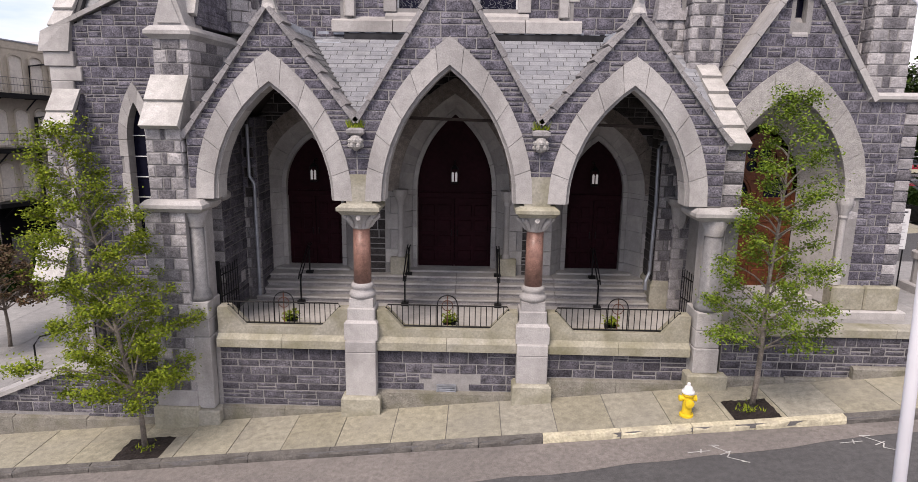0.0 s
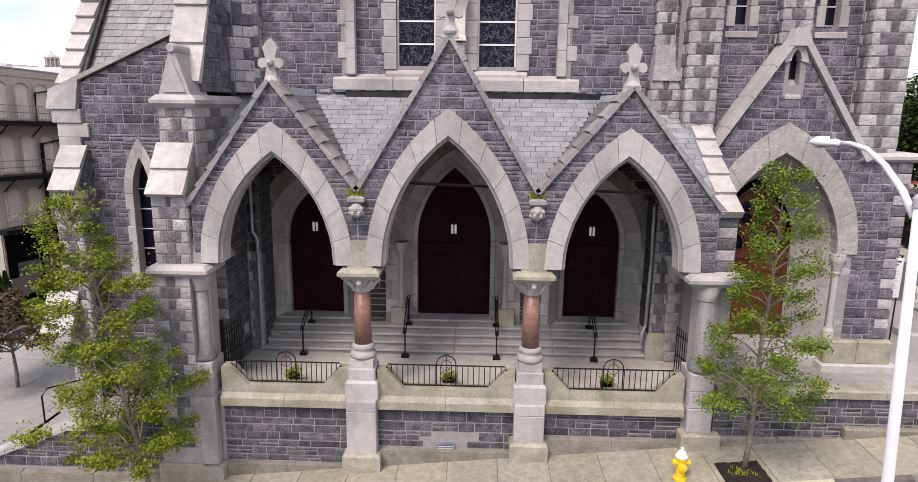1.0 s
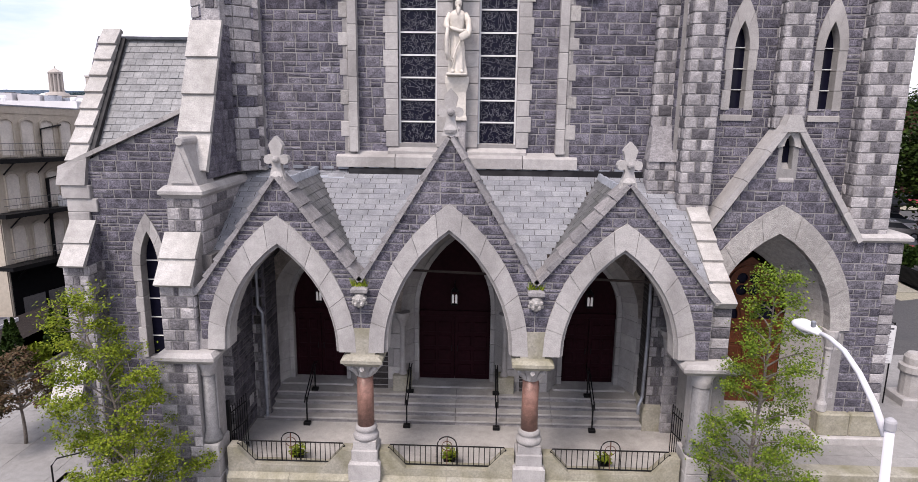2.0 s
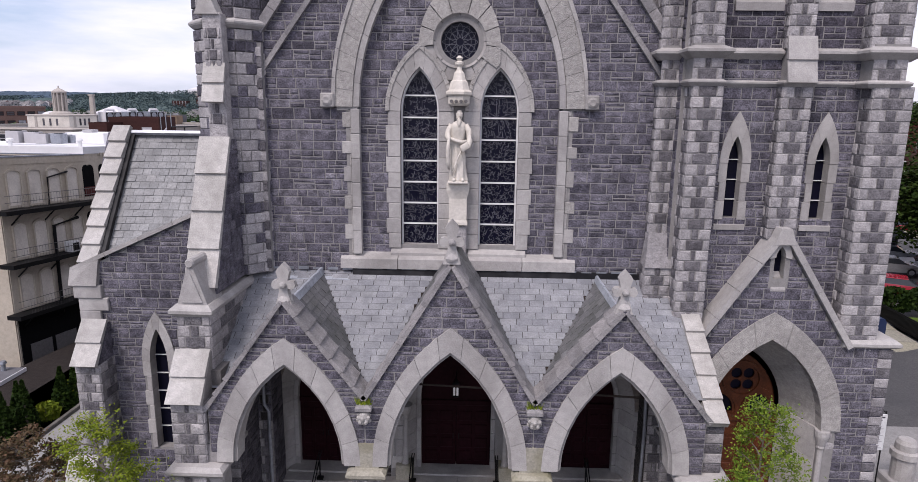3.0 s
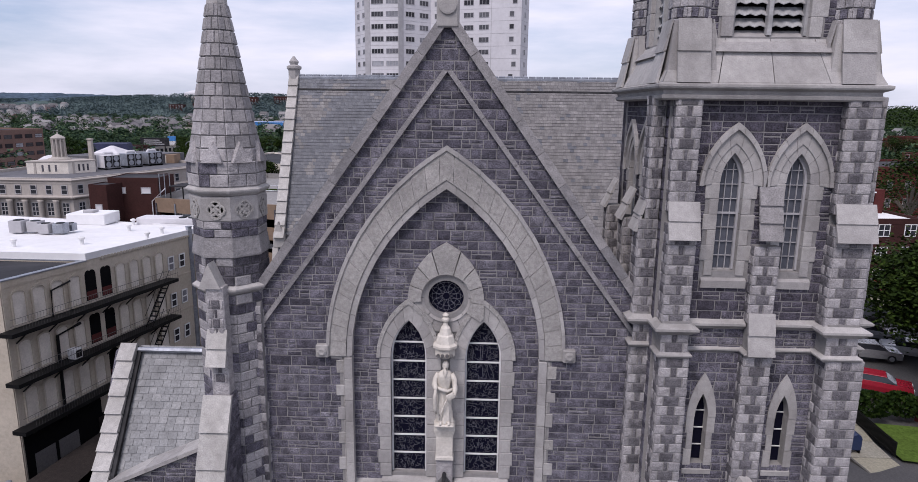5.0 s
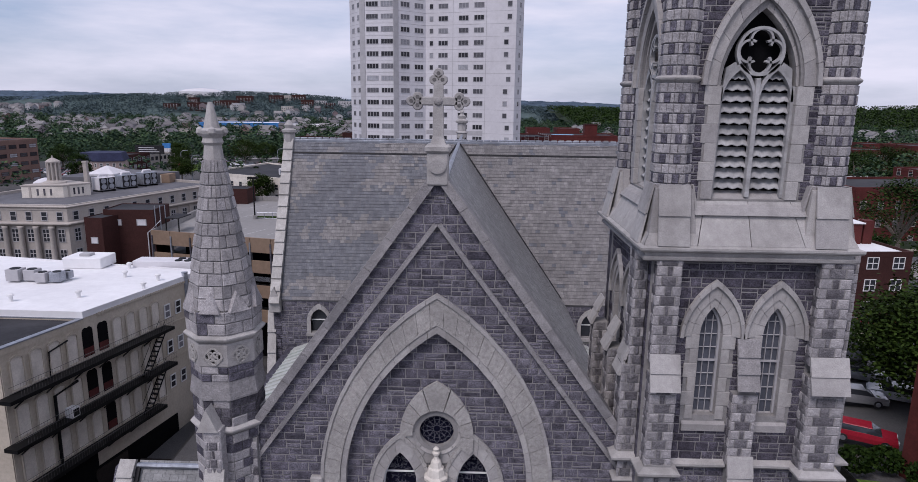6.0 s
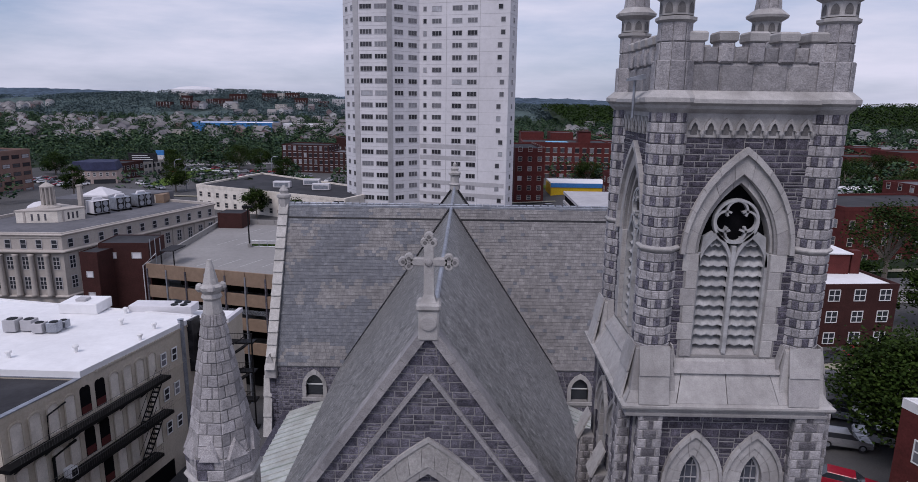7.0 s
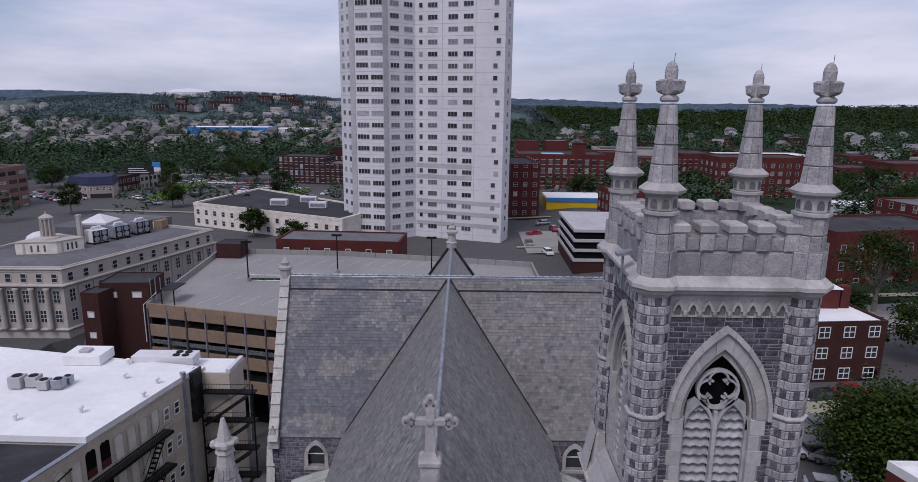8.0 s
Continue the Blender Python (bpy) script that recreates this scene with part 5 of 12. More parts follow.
        e = d.cross(Vector((0, 0, 1))).normalized() * 0.03
        lg.add([p - d, p + e, p + d, p - e], [(0, 1, 2, 3)])
    part("foliage", lg, LEAF, pot)
vent = thing("wall_vent", "small grey metal louvred vent in the plinth wall", "vent", (-0.62, YP, 0.0))
part("frame", Geo().slab([(-0.24, -0.02), (0.24, -0.02), (0.24, 0.24), (-0.24, 0.24)], [[(-0.21, 0.01), (0.21, 0.01), (0.21, 0.21), (-0.21, 0.21)]], -0.05, 0.02), LEAD, vent)
for k in range(4):
    part("slat", Geo().hexa([(-0.21, -0.04, 0.02 + k * 0.05), (0.21, -0.04, 0.02 + k * 0.05), (0.21, 0.0, 0.045 + k * 0.05), (-0.21, 0.0, 0.045 + k * 0.05), (-0.21, -0.04, 0.03 + k * 0.05), (0.21, -0.04, 0.03 + k * 0.05), (0.21, 0, 0.055 + k * 0.05), (-0.21, 0, 0.055 + k * 0.05)]), LEAD, vent)
# floor, steps, side walls, vault
part("porch_floor", Geo().box(PX[0] - 0.3, PX[3] + 0.3, YP + 0.1, YW, 1.0, 1.43), STEP, porch)
for k in range(4):
    for j in range(4):
        xa = -6.2 + j * 2.85
        part("riser", Geo().box(xa, xa + 2.845, 17.36 + 0.25 * k, YW + 0.4, 1.43 + 0.155 * k, 1.37 + 0.155 * (k + 1)), MIDSTONE, porch)
        part("step", Geo().box(xa, xa + 2.84, 17.32 + 0.25 * k, YW + 0.4, 1.37 + 0.155 * (k + 1), 1.43 + 0.155 * (k + 1), 0.012), STEP, porch)
for x, m_, sx in ((-6.45, RIGHTF(-6.45), 1),):
    x0, x1 = x - 0.5, x
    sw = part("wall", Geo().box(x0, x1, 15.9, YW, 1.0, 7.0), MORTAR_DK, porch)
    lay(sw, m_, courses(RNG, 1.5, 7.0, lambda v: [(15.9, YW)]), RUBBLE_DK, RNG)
    quoined(porch, FRONT(15.9), x0, x1, 1.5, 4.6, RNG, two=False)
    part("impost", Geo().loft([[(x0 - e, 15.9 - e, z), (x1 + e, 15.9 - e, z), (x1 + e, 16.3, z), (x0 - e, 16.3, z)] for e, z in ((0.0, 4.5), (0.1, 4.58), (0.1, 4.68), (0.02, 4.76))]), DRESSED, porch)
    voussoirs(porch, m_, sx * 15.35, 0.5, 4.76, 5.75, 0.78, 4.76, 6.15, 3, 0.02, 0.45, MIDSTONE)
    # added above the side arch to keep light out of the porch
    part("cheek_wall", Geo().box(x0 + 0.03, x1 - 0.03, YP + 0.5, 15.92, 6.0, 7.0), MORTAR_DK, porch)
    for y_ in (16.9, 17.7):
        part("quoin_block", Geo().box(x0 - 0.0, x1 + sx * 0.03 if sx > 0 else x1, y_, y_ + 0.28, 2.1, 2.4), QUOIN, porch)
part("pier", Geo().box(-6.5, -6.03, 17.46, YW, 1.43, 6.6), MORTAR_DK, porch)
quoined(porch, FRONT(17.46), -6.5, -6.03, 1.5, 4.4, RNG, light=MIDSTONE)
# upper blocks take darker colours for the shade up in the bay
quoined(porch, FRONT(17.46), -6.5, -6.03, 4.4, 6.6, RNG, light=RUBBLE, dark=RUBBLE_SHADE)
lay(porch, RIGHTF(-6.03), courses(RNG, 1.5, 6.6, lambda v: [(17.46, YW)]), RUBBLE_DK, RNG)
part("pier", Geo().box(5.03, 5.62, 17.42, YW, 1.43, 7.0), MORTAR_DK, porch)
quoined(porch, FRONT(17.42), 5.03, 5.6, 2.2, 6.4, RNG)
# face towards the porch, its shade put into the colour
lay(porch, LEFTF(5.03), courses(RNG, 1.6, 6.6, lambda v: [(-YW, -17.42)]), RUBBLE_SHADE, RNG)
part("pier_base", Geo().loft([[(4.95 + e, 17.3 + e, z), (5.66, 17.3 + e, z), (5.66, YW, z), (4.95 + e, YW, z)] for e, z in ((0, 1.43), (0, 2.1), (0.08, 2.24))]), MOSSY, porch)
ew = part("wall", Geo().box(5.6, 6.6, 17.6, 18.0, 1.43, 7.0), MORTAR, porch)
lay(ew, FRONT(17.6), courses(RNG, 1.5, 4.5, lambda v: [(5.6, 6.6)]), RUBBLE, RNG)
part("plaster_panel", Geo(F).extr(arch(5.95, 0.62, 4.62, 5.2, 6.3), 17.5, 17.62), PALE, porch)
voussoirs(porch, F, 5.95, 0.6, 5.2, 6.28, 0.76, 5.2, 6.5, 3, 17.4, 17.64, MIDSTONE)
part("corbel", Geo().lathe(5.62, 17.3, [(0.05, 3.72), (0.12, 3.82), (0.2, 3.95), (0.27, 4.35), (0.36, 4.44), (0.38, 4.5), (0.38, 4.58)], 8, math.pi / 8), DRESSED, porch)
part("ledge", Geo().box(5.2, 6.6, 17.36, 17.62, 4.5, 4.62, 0.02), DRESSED, porch)
for x, sx in ((-6.45, 1), (5.65, -1)):
    gate = thing("iron_gate", "tall black iron side gate standing open", "gate", (x + sx * 0.1, 15.15, 1.43), group="porch gates")
    for k in range(9):
        part("bar", Geo().tube([(sx * 0.03 * k, 0.08 * k, 0.05), (sx * 0.03 * k, 0.08 * k, 1.45 + 0.02 * k)], 0.013, 5), IRON, gate)
    for z in (0.08, 0.75, 1.3):
        part("rail", Geo().tube([(0, 0, z), (sx * 0.24, 0.64, z + 0.08)], 0.018, 6), IRON, gate)
    part("post", Geo().box(-0.04, 0.04, -0.04, 0.04, 0, 1.7), IRON, gate)
# lead downpipes in the porch corners
part("downpipe", Geo().tube([(-6.2, 17.3, 6.4), (-6.2, 17.3, 5.0), (-6.08, 17.3, 4.8), (-6.08, 17.3, 1.6)], 0.05, 8), LEAD, porch)
part("downpipe", Geo().tube([(5.45, 17.3, 6.15), (4.95, 17.3, 6.05), (4.9, 17.3, 5.9), (4.93, 17.3, 4.35), (4.9, 17.3, 2.5), (4.8, 17.25, 2.25), (4.8, 17.25, 2.0)], 0.05, 8), LEAD, porch)
# handrails on the steps
for x in (-4.86, -1.92, 0.7, 3.48):
    hr = thing("handrail", "black iron handrail on the porch steps", "handrail", (x, 17.16, 1.43), group="step handrails")
    part("post", Geo().box(-0.02, 0.02, -0.02, 0.02, 0, 0.86), IRON, hr)
    part("post", Geo().box(-0.02, 0.02, 1.0, 1.04, 0.62, 1.45), IRON, hr)
    part("foot", Geo().box(-0.1, 0.1, -0.08, 0.08, 0, 0.1, 0.01), IRON, hr)
    part("foot", Geo().box(-0.1, 0.1, 0.94, 1.1, 0.62, 0.7, 0.01), IRON, hr)
    for dx in (-0.035, 0.035):
        part("rail", Geo().tube([(dx, -0.1, 0.74), (dx, 0, 0.86), (dx, 1.02, 1.47), (dx, 1.2, 1.49)], 0.018, 8), IRON, hr)
# lean-to roof and the cross roofs behind the gables
y0, z0, y1, z1 = YP + 0.45, 6.55, YW, 8.8
sl = math.hypot(y1 - y0, z1 - z0)
mF = slope_frame((PX[0] - 0.3, y0, z0), (1, 0, 0), (0, y1 - y0, z1 - z0))
EAVE = [((PX[0] - 0.1, 6.2), (-2.72, ZV)), ((-2.72, ZV), (1.46, ZV)), ((1.46, ZV), (PX[3] + 0.1, 6.2))]
XF0 = PX[0] - 0.3


def gable_reach(i, side, z):
    """How far the cross roof of gable i stands out from its ridge at height z."""
    ex, ez = EAVE[i][side]
    zr = GAB[i][1] - 0.18
    return abs(ex - GAB[i][0]) * min(max((zr - z) / (zr - ez), 0.0), 1.0)


def lean_spans(v):
    """What the cross roofs leave of the lean-to, measured along the eaves."""
    z = z0 + (z1 - z0) * v / sl
    s = [(0.0, PX[3] - PX[0] + 0.5)]
    for i in range(3):
        s = spans_minus(s, GAB[i][0] - gable_reach(i, 0, z) - XF0, GAB[i][0] + gable_reach(i, 1, z) - XF0)
    return s


for k in range(12):
    va, vb = sl * k / 12, sl * (k + 1) / 12
    for (a, b), (c, d) in zip(lean_spans(va), lean_spans(vb)):
        part("roof_deck", Geo(mF).hexa([(a, 0, va), (b, 0, va), (b, 0.08, va), (a, 0.08, va), (c, 0, vb), (d, 0, vb), (d, 0.08, vb), (c, 0.08, vb)]), TIMBER, porch)
slates(porch, mF, PX[3] - PX[0] + 0.5, sl, SLATE, RNG, spans=lean_spans, single=200, near=(6, 3), w=0.44, h=0.22, gap=0.013, thick=(0.01, 0.018))
for gi, (gx, gz) in enumerate(GAB):
    zr = gz - 0.18
    (la, lz), (ra, rz) = [(((PX[0] - 0.1, 6.2), (-2.72, ZV))), (((-2.72, ZV), (1.46, ZV))), (((1.46, ZV), (PX[3] + 0.1, 6.2)))][gi]
    ln = YW - YP - 0.5
    for sx, (ex, ez) in ((-1, (la, lz)), (1, (ra, rz))):
        dxl = math.hypot(gx - ex, zr - ez)
        if sx < 0:
            m_ = slope_frame((ex, YW, ez), (0, -1, 0), (gx - ex, 0, zr - ez))
        else:
            m_ = slope_frame((ex, YP + 0.5, ez), (0, 1, 0), (gx - ex, 0, zr - ez))
        part("roof_deck", Geo(m_).box(0, ln, 0.0, 0.06, 0, dxl), TIMBER, porch)
        slates(porch, m_, ln, dxl, SLATE_GAB, RNG, w=0.4, h=0.22, gap=0.016, thick=(0.012, 0.02))
    # lead ridge in lapped lengths, its far wing broader
    if gi != 1:
        for k in range(8):
            ya, yb = YP + 0.55 + k * (ln - 0.1) / 8, YP + 0.53 + (k + 1) * (ln - 0.1) / 8
            e = 0.012 * (k % 2)
            part("ridge_flashing", Geo().hexa([(gx - 0.09, ya, zr - 0.09), (gx + 0.09, ya, zr - 0.09), (gx + 0.09, yb, zr - 0.09), (gx - 0.09, yb, zr - 0.09), (gx - 0.03, ya, zr + 0.09 + e), (gx + 0.03, ya, zr + 0.09 + e), (gx + 0.03, yb, zr + 0.09 + e), (gx - 0.03, yb, zr + 0.09 + e)]), LEAD_W, porch)
    else:
        part("ridge_flashing", Geo().tube([(gx, YP + 0.5, zr), (gx, YW, zr)], 0.06, 6), TAR, porch)
part("flashing", Geo().box(-3.7, PX[3] - 0.4, YW - 0.12, YW, 8.5, 8.9), TAR, porch)
for k in range(5):
    xa, xb = PX[0] + 0.2 + k * 0.52, PX[0] + 0.71 + k * 0.52
    part("flashing", Geo().hexa([(xa, YW - 0.3, 8.5), (xb, YW - 0.3, 8.5), (xb, YW, 8.6), (xa, YW, 8.6), (xa, YW - 0.3, 8.62 + 0.008 * (k % 2)), (xb, YW - 0.3, 8.62 + 0.008 * (k % 2)), (xb, YW - 0.04, 8.76), (xa, YW - 0.04, 8.76)]), LEAD_W, porch)
g = Geo()
for k in range(26):
    x = -6.2 + k * 0.44
    g.box(x, x + 0.3, YW - 0.1, YW - 0.08, 8.86, 8.92 + 0.02 * (k % 3))
part("flashing_strip", g, LEAD, porch, kind="stuff")
# right end: side wall coping of five slabs
part("wall", Geo().hexa([(5.6, 14.75, 4.7), (6.15, 14.75, 4.7), (6.15, 17.4, 4.7), (5.6, 17.4, 4.7), (5.6, 14.75, 6.15), (6.15, 14.75, 6.15), (6.15, 17.4, 8.0), (5.6, 17.4, 8.0)]), MORTAR, porch)
quoined(porch, FRONT(14.74), 5.62, 6.15, 4.75, 6.1, RNG, two=False)
slope_slabs(porch, 5.66, 6.16, 14.62, 6.1, 17.35, 8.05, 5, 0.14, PALE)
part("wall", Geo().box(5.85, 6.2, 14.8, 17.6, -0.4, 4.5), MORTAR, porch)


# ---- great buttress and corner turret ----
turret = thing("corner_turret", "octagonal granite corner turret with a stone spire and a stepped buttress", "turret")
BX0, BX1 = -7.55, -6.72
buttress(turret, BX0 - 0.12, BX1 + 0.02, 14.36, 15.9, 0.0, 4.5, RNG, right=False)
part("plinth", Geo().box(BX0 - 0.25, BX1 + 0.05, 14.2, 15.9, -1.4, -0.35, 0.04), MOSSY, turret)
part("plinth", Geo().box(BX0 - 0.16, BX1, 14.3, 15.9, -0.4, 0.05, 0.02), DRESSED, turret)
buttress(turret, BX0, BX1, 14.5, 17.8, 4.7, 6.4, RNG)
slope_slabs(turret, BX0 - 0.03, BX1 + 0.03, 14.42, 6.4, 15.12, 7.55, 2, 0.1, PALE)
part("pier", Geo().hexa([(BX0, 14.5, 6.36), (BX1, 14.5, 6.36), (BX1, 15.3, 6.36), (BX0, 15.3, 6.36), (BX0, 15.15, 7.5), (BX1, 15.15, 7.5), (BX1, 15.9, 7.5), (BX0, 15.9, 7.5)]), MORTAR, turret)
buttress(turret, BX0, BX1 + 0.02, 15.2, 17.9, 6.36, 8.46, RNG)
part("cap_moulding", Geo().loft([[(BX0 - e, 15.2 - e, z), (BX1 + e, 15.2 - e, z), (BX1 + e, 18.4, z), (BX0 - e, 18.4, z)] for e, z in ((0.02, 8.39), (0.14, 8.5), (0.14, 8.58), (0.02, 8.7))]), DRESSED, turret)
bxm = (BX0 + BX1) / 2
part("gablet", Geo(F).extr([(BX0 + 0.02, 8.66), (BX1 - 0.02, 8.66), (bxm + 0.06, 9.72), (bxm - 0.06, 9.72)], 15.24, 16.2), DRESSED, turret)
part("gablet_moulding", Geo(F).extr([(BX0 + 0.14, 8.76), (BX1 - 0.14, 8.76), (bxm, 9.52)], 15.2, 15.25), DRESSED, turret)
part("roll", Geo(Matrix.Translation((bxm, 15.85, 9.76)) @ Matrix.Rotation(radians(90), 4, 'X')).lathe(0, 0, [(0.1, -0.3), (0.12, -0.2), (0.12, 0.6), (0.09, 0.66)], 12), DRESSED, turret)
part("pier", Geo().hexa([(BX0 + 0.06, 15.85, 8.8), (BX1 - 0.02, 15.85, 8.8), (BX1 - 0.02, 18.2, 8.8), (BX0 + 0.06, 18.2, 8.8), (BX0 + 0.06, 17.35, 12.7), (BX1 - 0.02, 17.35, 12.7), (BX1 - 0.02, 18.2, 12.7), (BX0 + 0.06, 18.2, 12.7)]), RUBBLE, turret)
slope_slabs(turret, BX0 + 0.02, BX1 + 0.02, 15.8, 9.0, 17.3, 12.75, 4, 0.12, PALE)


def raked_side(m, sgn):
    """Rubble on the raked flank, u measured along y."""
    def sp(v):
        yf = 15.9 + (v - 9.0) / 3.75 * 1.5
        return [(yf, 18.2)] if sgn > 0 else [(-18.2, -yf)]
    return courses(RNG, 8.9, 12.6, sp)


fl = part("flank", Geo().box(BX1 - 0.1, BX1 - 0.03, 17.4, 18.2, 8.9, 12.6), MORTAR, turret)
lay(fl, RIGHTF(BX1 - 0.02), raked_side(None, 1), RUBBLE, RNG)
TX0, TY0, TRR = -7.02, 18.75, 1.04     # the turret's axis and radius
PH = math.pi / 8


def oct_rows(parent, cx, cy, r, z0, z1, rng, row=0.3, taper=0.0, mats=(QUOIN, RUBBLE), pale=0.55, alt=False, m=None):
    """Courses of an octagonal shaft, each face split into blocks."""
    gs = {m_.name: Geo(m) for m_ in mats}
    n = max(1, round((z1 - z0) / row))
    core = Geo(m).lathe(cx, cy, [(r - 0.02, z0), (r - taper - 0.02, z1)], 8, PH)
    part("shaft", core, MORTAR, parent)
    for i in range(n):
        za, zb = z0 + (z1 - z0) * i / n, z0 + (z1 - z0) * (i + 1) / n
        ra, rb = r - taper * i / n, r - taper * (i + 1) / n
        for k in range(8):
            t0, t1 = PH + k * math.pi / 4, PH + (k + 1) * math.pi / 4
            A, B = Vector((math.cos(t0), math.sin(t0), 0)), Vector((math.cos(t1), math.sin(t1), 0))
            cut = [0, 1] if r < 0.7 and not alt else ([0, (0.36 if (i + k) % 2 else 0.64), 1] if not alt else ([0, 0.5, 1] if i % 2 else [0, 0.27, 0.73, 1]))
            for c0, c1 in zip(cut, cut[1:]):
                light = rng.random() < pale if not alt else (c0 == 0 or c1 == 1)
                pa, pb = A.lerp(B, c0), A.lerp(B, c1)
                mid = ((pa + pb) / 2).normalized()
                e = rng.uniform(0.012, 0.03)
                P = lambda p, rr, z: Vector((cx, cy, z)) + p * rr
                j = 0.01
                d = (pb - pa) * 0.02
                q = [P(pa + d, ra, za + j), P(pb - d, ra, za + j), P(pb - d, rb, zb - j), P(pa + d, rb, zb - j)]
                s = (pb - pa) * 0.09
                z3 = 0.03
                f_ = [P(pa + s, ra, za + z3) + mid * e, P(pb - s, ra, za + z3) + mid * e, P(pb - s, rb, zb - z3) + mid * e, P(pa + s, rb, zb - z3) + mid * e]
                gs[mats[0 if light else 1].name].add(q + f_, [(4, 5, 6, 7), (0, 1, 5, 4), (1, 2, 6, 5), (2, 3, 7, 6), (3, 0, 4, 7)])
    for m_ in mats:
        if gs[m_.name].f:
            part("stonework", gs[m_.name], m_, parent, kind="stuff")


def oct_string(parent, cx, cy, r, z, h=0.13, out=0.13, material=DRESSED, n=8):
    part("string_course", Geo().lathe(cx, cy, [(r, z - h), (r + out * 0.8, z - h * 0.35), (r + out, z), (r + out, z + h * 0.3), (r, z + h)], n, math.pi / n), material, parent)


oct_rows(turret, TX0, TY0, TRR, 8.8, 15.62, RNG)
oct_string(turret, TX0, TY0, TRR, 15.77)
oct_rows(turret, TX0, TY0, TRR, 15.88, 16.75, RNG, mats=(QUOIN, RUBBLE_DK), pale=0.3)
part("weathering", Geo().lathe(TX0, TY0, [(TRR, 16.7), (TRR + 0.07, 16.74), (TRR + 0.07, 16.79), (TRR - 0.01, 17.3)], 8, PH), MIDSTONE, turret)
oct_rows(turret, TX0, TY0, TRR - 0.01, 17.3, 17.78, RNG, row=0.24, pale=0.5)
part("frieze", Geo().lathe(TX0, TY0, [(TRR, 17.76), (TRR + 0.03, 17.8), (TRR + 0.03, 18.42), (TRR, 18.48)], 8, PH), DRESSED, turret)
for k in range(8):
    t = k * math.pi / 4
    mm = Matrix.Translation((TX0 + (TRR + 0.03) * math.cos(PH) * math.cos(t), TY0 + (TRR + 0.03) * math.cos(PH) * math.sin(t), 18.1)) @ Matrix.Rotation(t + math.pi / 2, 4, 'Z')
    for du, dv in ((0.11, 0), (-0.11, 0), (0, 0.11), (0, -0.11)):
        part("quatrefoil", Geo(mm @ Matrix.Translation((du, 0.0, dv)) @ Matrix.Rotation(radians(90), 4, 'X')).lathe(0, 0, [(0.16, -0.02), (0.18, 0.025), (0.12, 0.03), (0.1, 0.0)], 10), TOOLED, turret)
oct_string(turret, TX0, TY0, TRR, 18.62)
oct_rows(turret, TX0, TY0, TRR + 0.04, 18.74, 19.45, RNG, pale=0.6)
for k in range(8):      # gablets round the spire's foot
    t = k * math.pi / 4
    mm = Matrix.Translation((TX0, TY0, 0)) @ Matrix.Rotation(t + math.pi / 2, 4, 'Z')
    part("gablet", Geo(mm).add([(-0.3, -TRR - 0.06, 19.42), (0.3, -TRR - 0.06, 19.42), (0, -TRR + 0.06, 19.95), (0, -0.72, 20.1), (-0.3, -0.8, 19.42), (0.3, -0.8, 19.42)], [(0, 1, 2), (0, 2, 3, 4), (1, 5, 3, 2)]), QUOIN, turret)
oct_rows(turret, TX0, TY0, TRR - 0.02, 19.45, 23.7, RNG, taper=0.73, row=0.36, mats=(QUOIN, MIDSTONE), pale=0.45)
part("finial", Geo().lathe(TX0, TY0, [(0.28, 23.7), (0.24, 24.1), (0.3, 24.18), (0.26, 24.3), (0.34, 24.42), (0.36, 24.52), (0.22, 24.58), (0.2, 24.7), (0.06, 25.3)], 8, PH), DRESSED, turret)
for k in range(4):
    t = k * math.pi / 2 + PH
    part("crocket", Geo().lathe(TX0 + 0.32 * math.cos(t), TY0 + 0.32 * math.sin(t), [(0.04, 24.35), (0.12, 24.45), (0.1, 24.56), (0.03, 24.62)], 8), DRESSED, turret)
# small stepped pilaster with a gablet on the turret's face
part("pilaster", Geo().box(TX0 - 0.3, TX0 + 0.2, TY0 - 1.35, TY0 - 0.8, 12.6, 15.97, 0.02), QUOIN, turret)
quoined(turret, FRONT(TY0 - 1.35), TX0 - 0.28, TX0 + 0.18, 13.1, 15.6, RNG, two=True)
slope_slabs(turret, TX0 - 0.34, TX0 + 0.24, TY0 - 1.55, 13.7, TY0 - 1.3, 14.7, 2, 0.06, PALE)
part("pilaster_gablet", Geo(F).extr([(TX0 - 0.48, 15.93), (TX0 + 0.16, 15.93), (TX0 + 0.12, 16.0), (TX0 - 0.16, 16.66), (TX0 - 0.44, 16.0)], TY0 - 1.42, TY0 - 0.8), DRESSED, turret)
# quoin strip between turret and front wall
quoined(turret, FRONT(YW - 0.25), -6.6, -6.05, 8.9, 15.2, RNG, two=False)
part("pier", Geo().box(-6.6, -6.06, YW - 0.24, YW + 0.3, 8.8, 15.3), MORTAR, turret)

# ---- side wing left of the turret ----
wing = thing("church_wing", "low granite side wing with lancet window and slate roof", "church wing")
WX0, WX1, WYF = -11.82, -7.9, 18.2
wp = [(WX0, -1.0), (WX1, -1.0), (WX1, 10.55), (WX0, 8.75)]
wwall = part("wall", Geo(F).slab(wp, [arch(-9.7, 0.31, 3.0, 5.9, 7.06)], WYF, WYF + 0.6), MORTAR, wing)


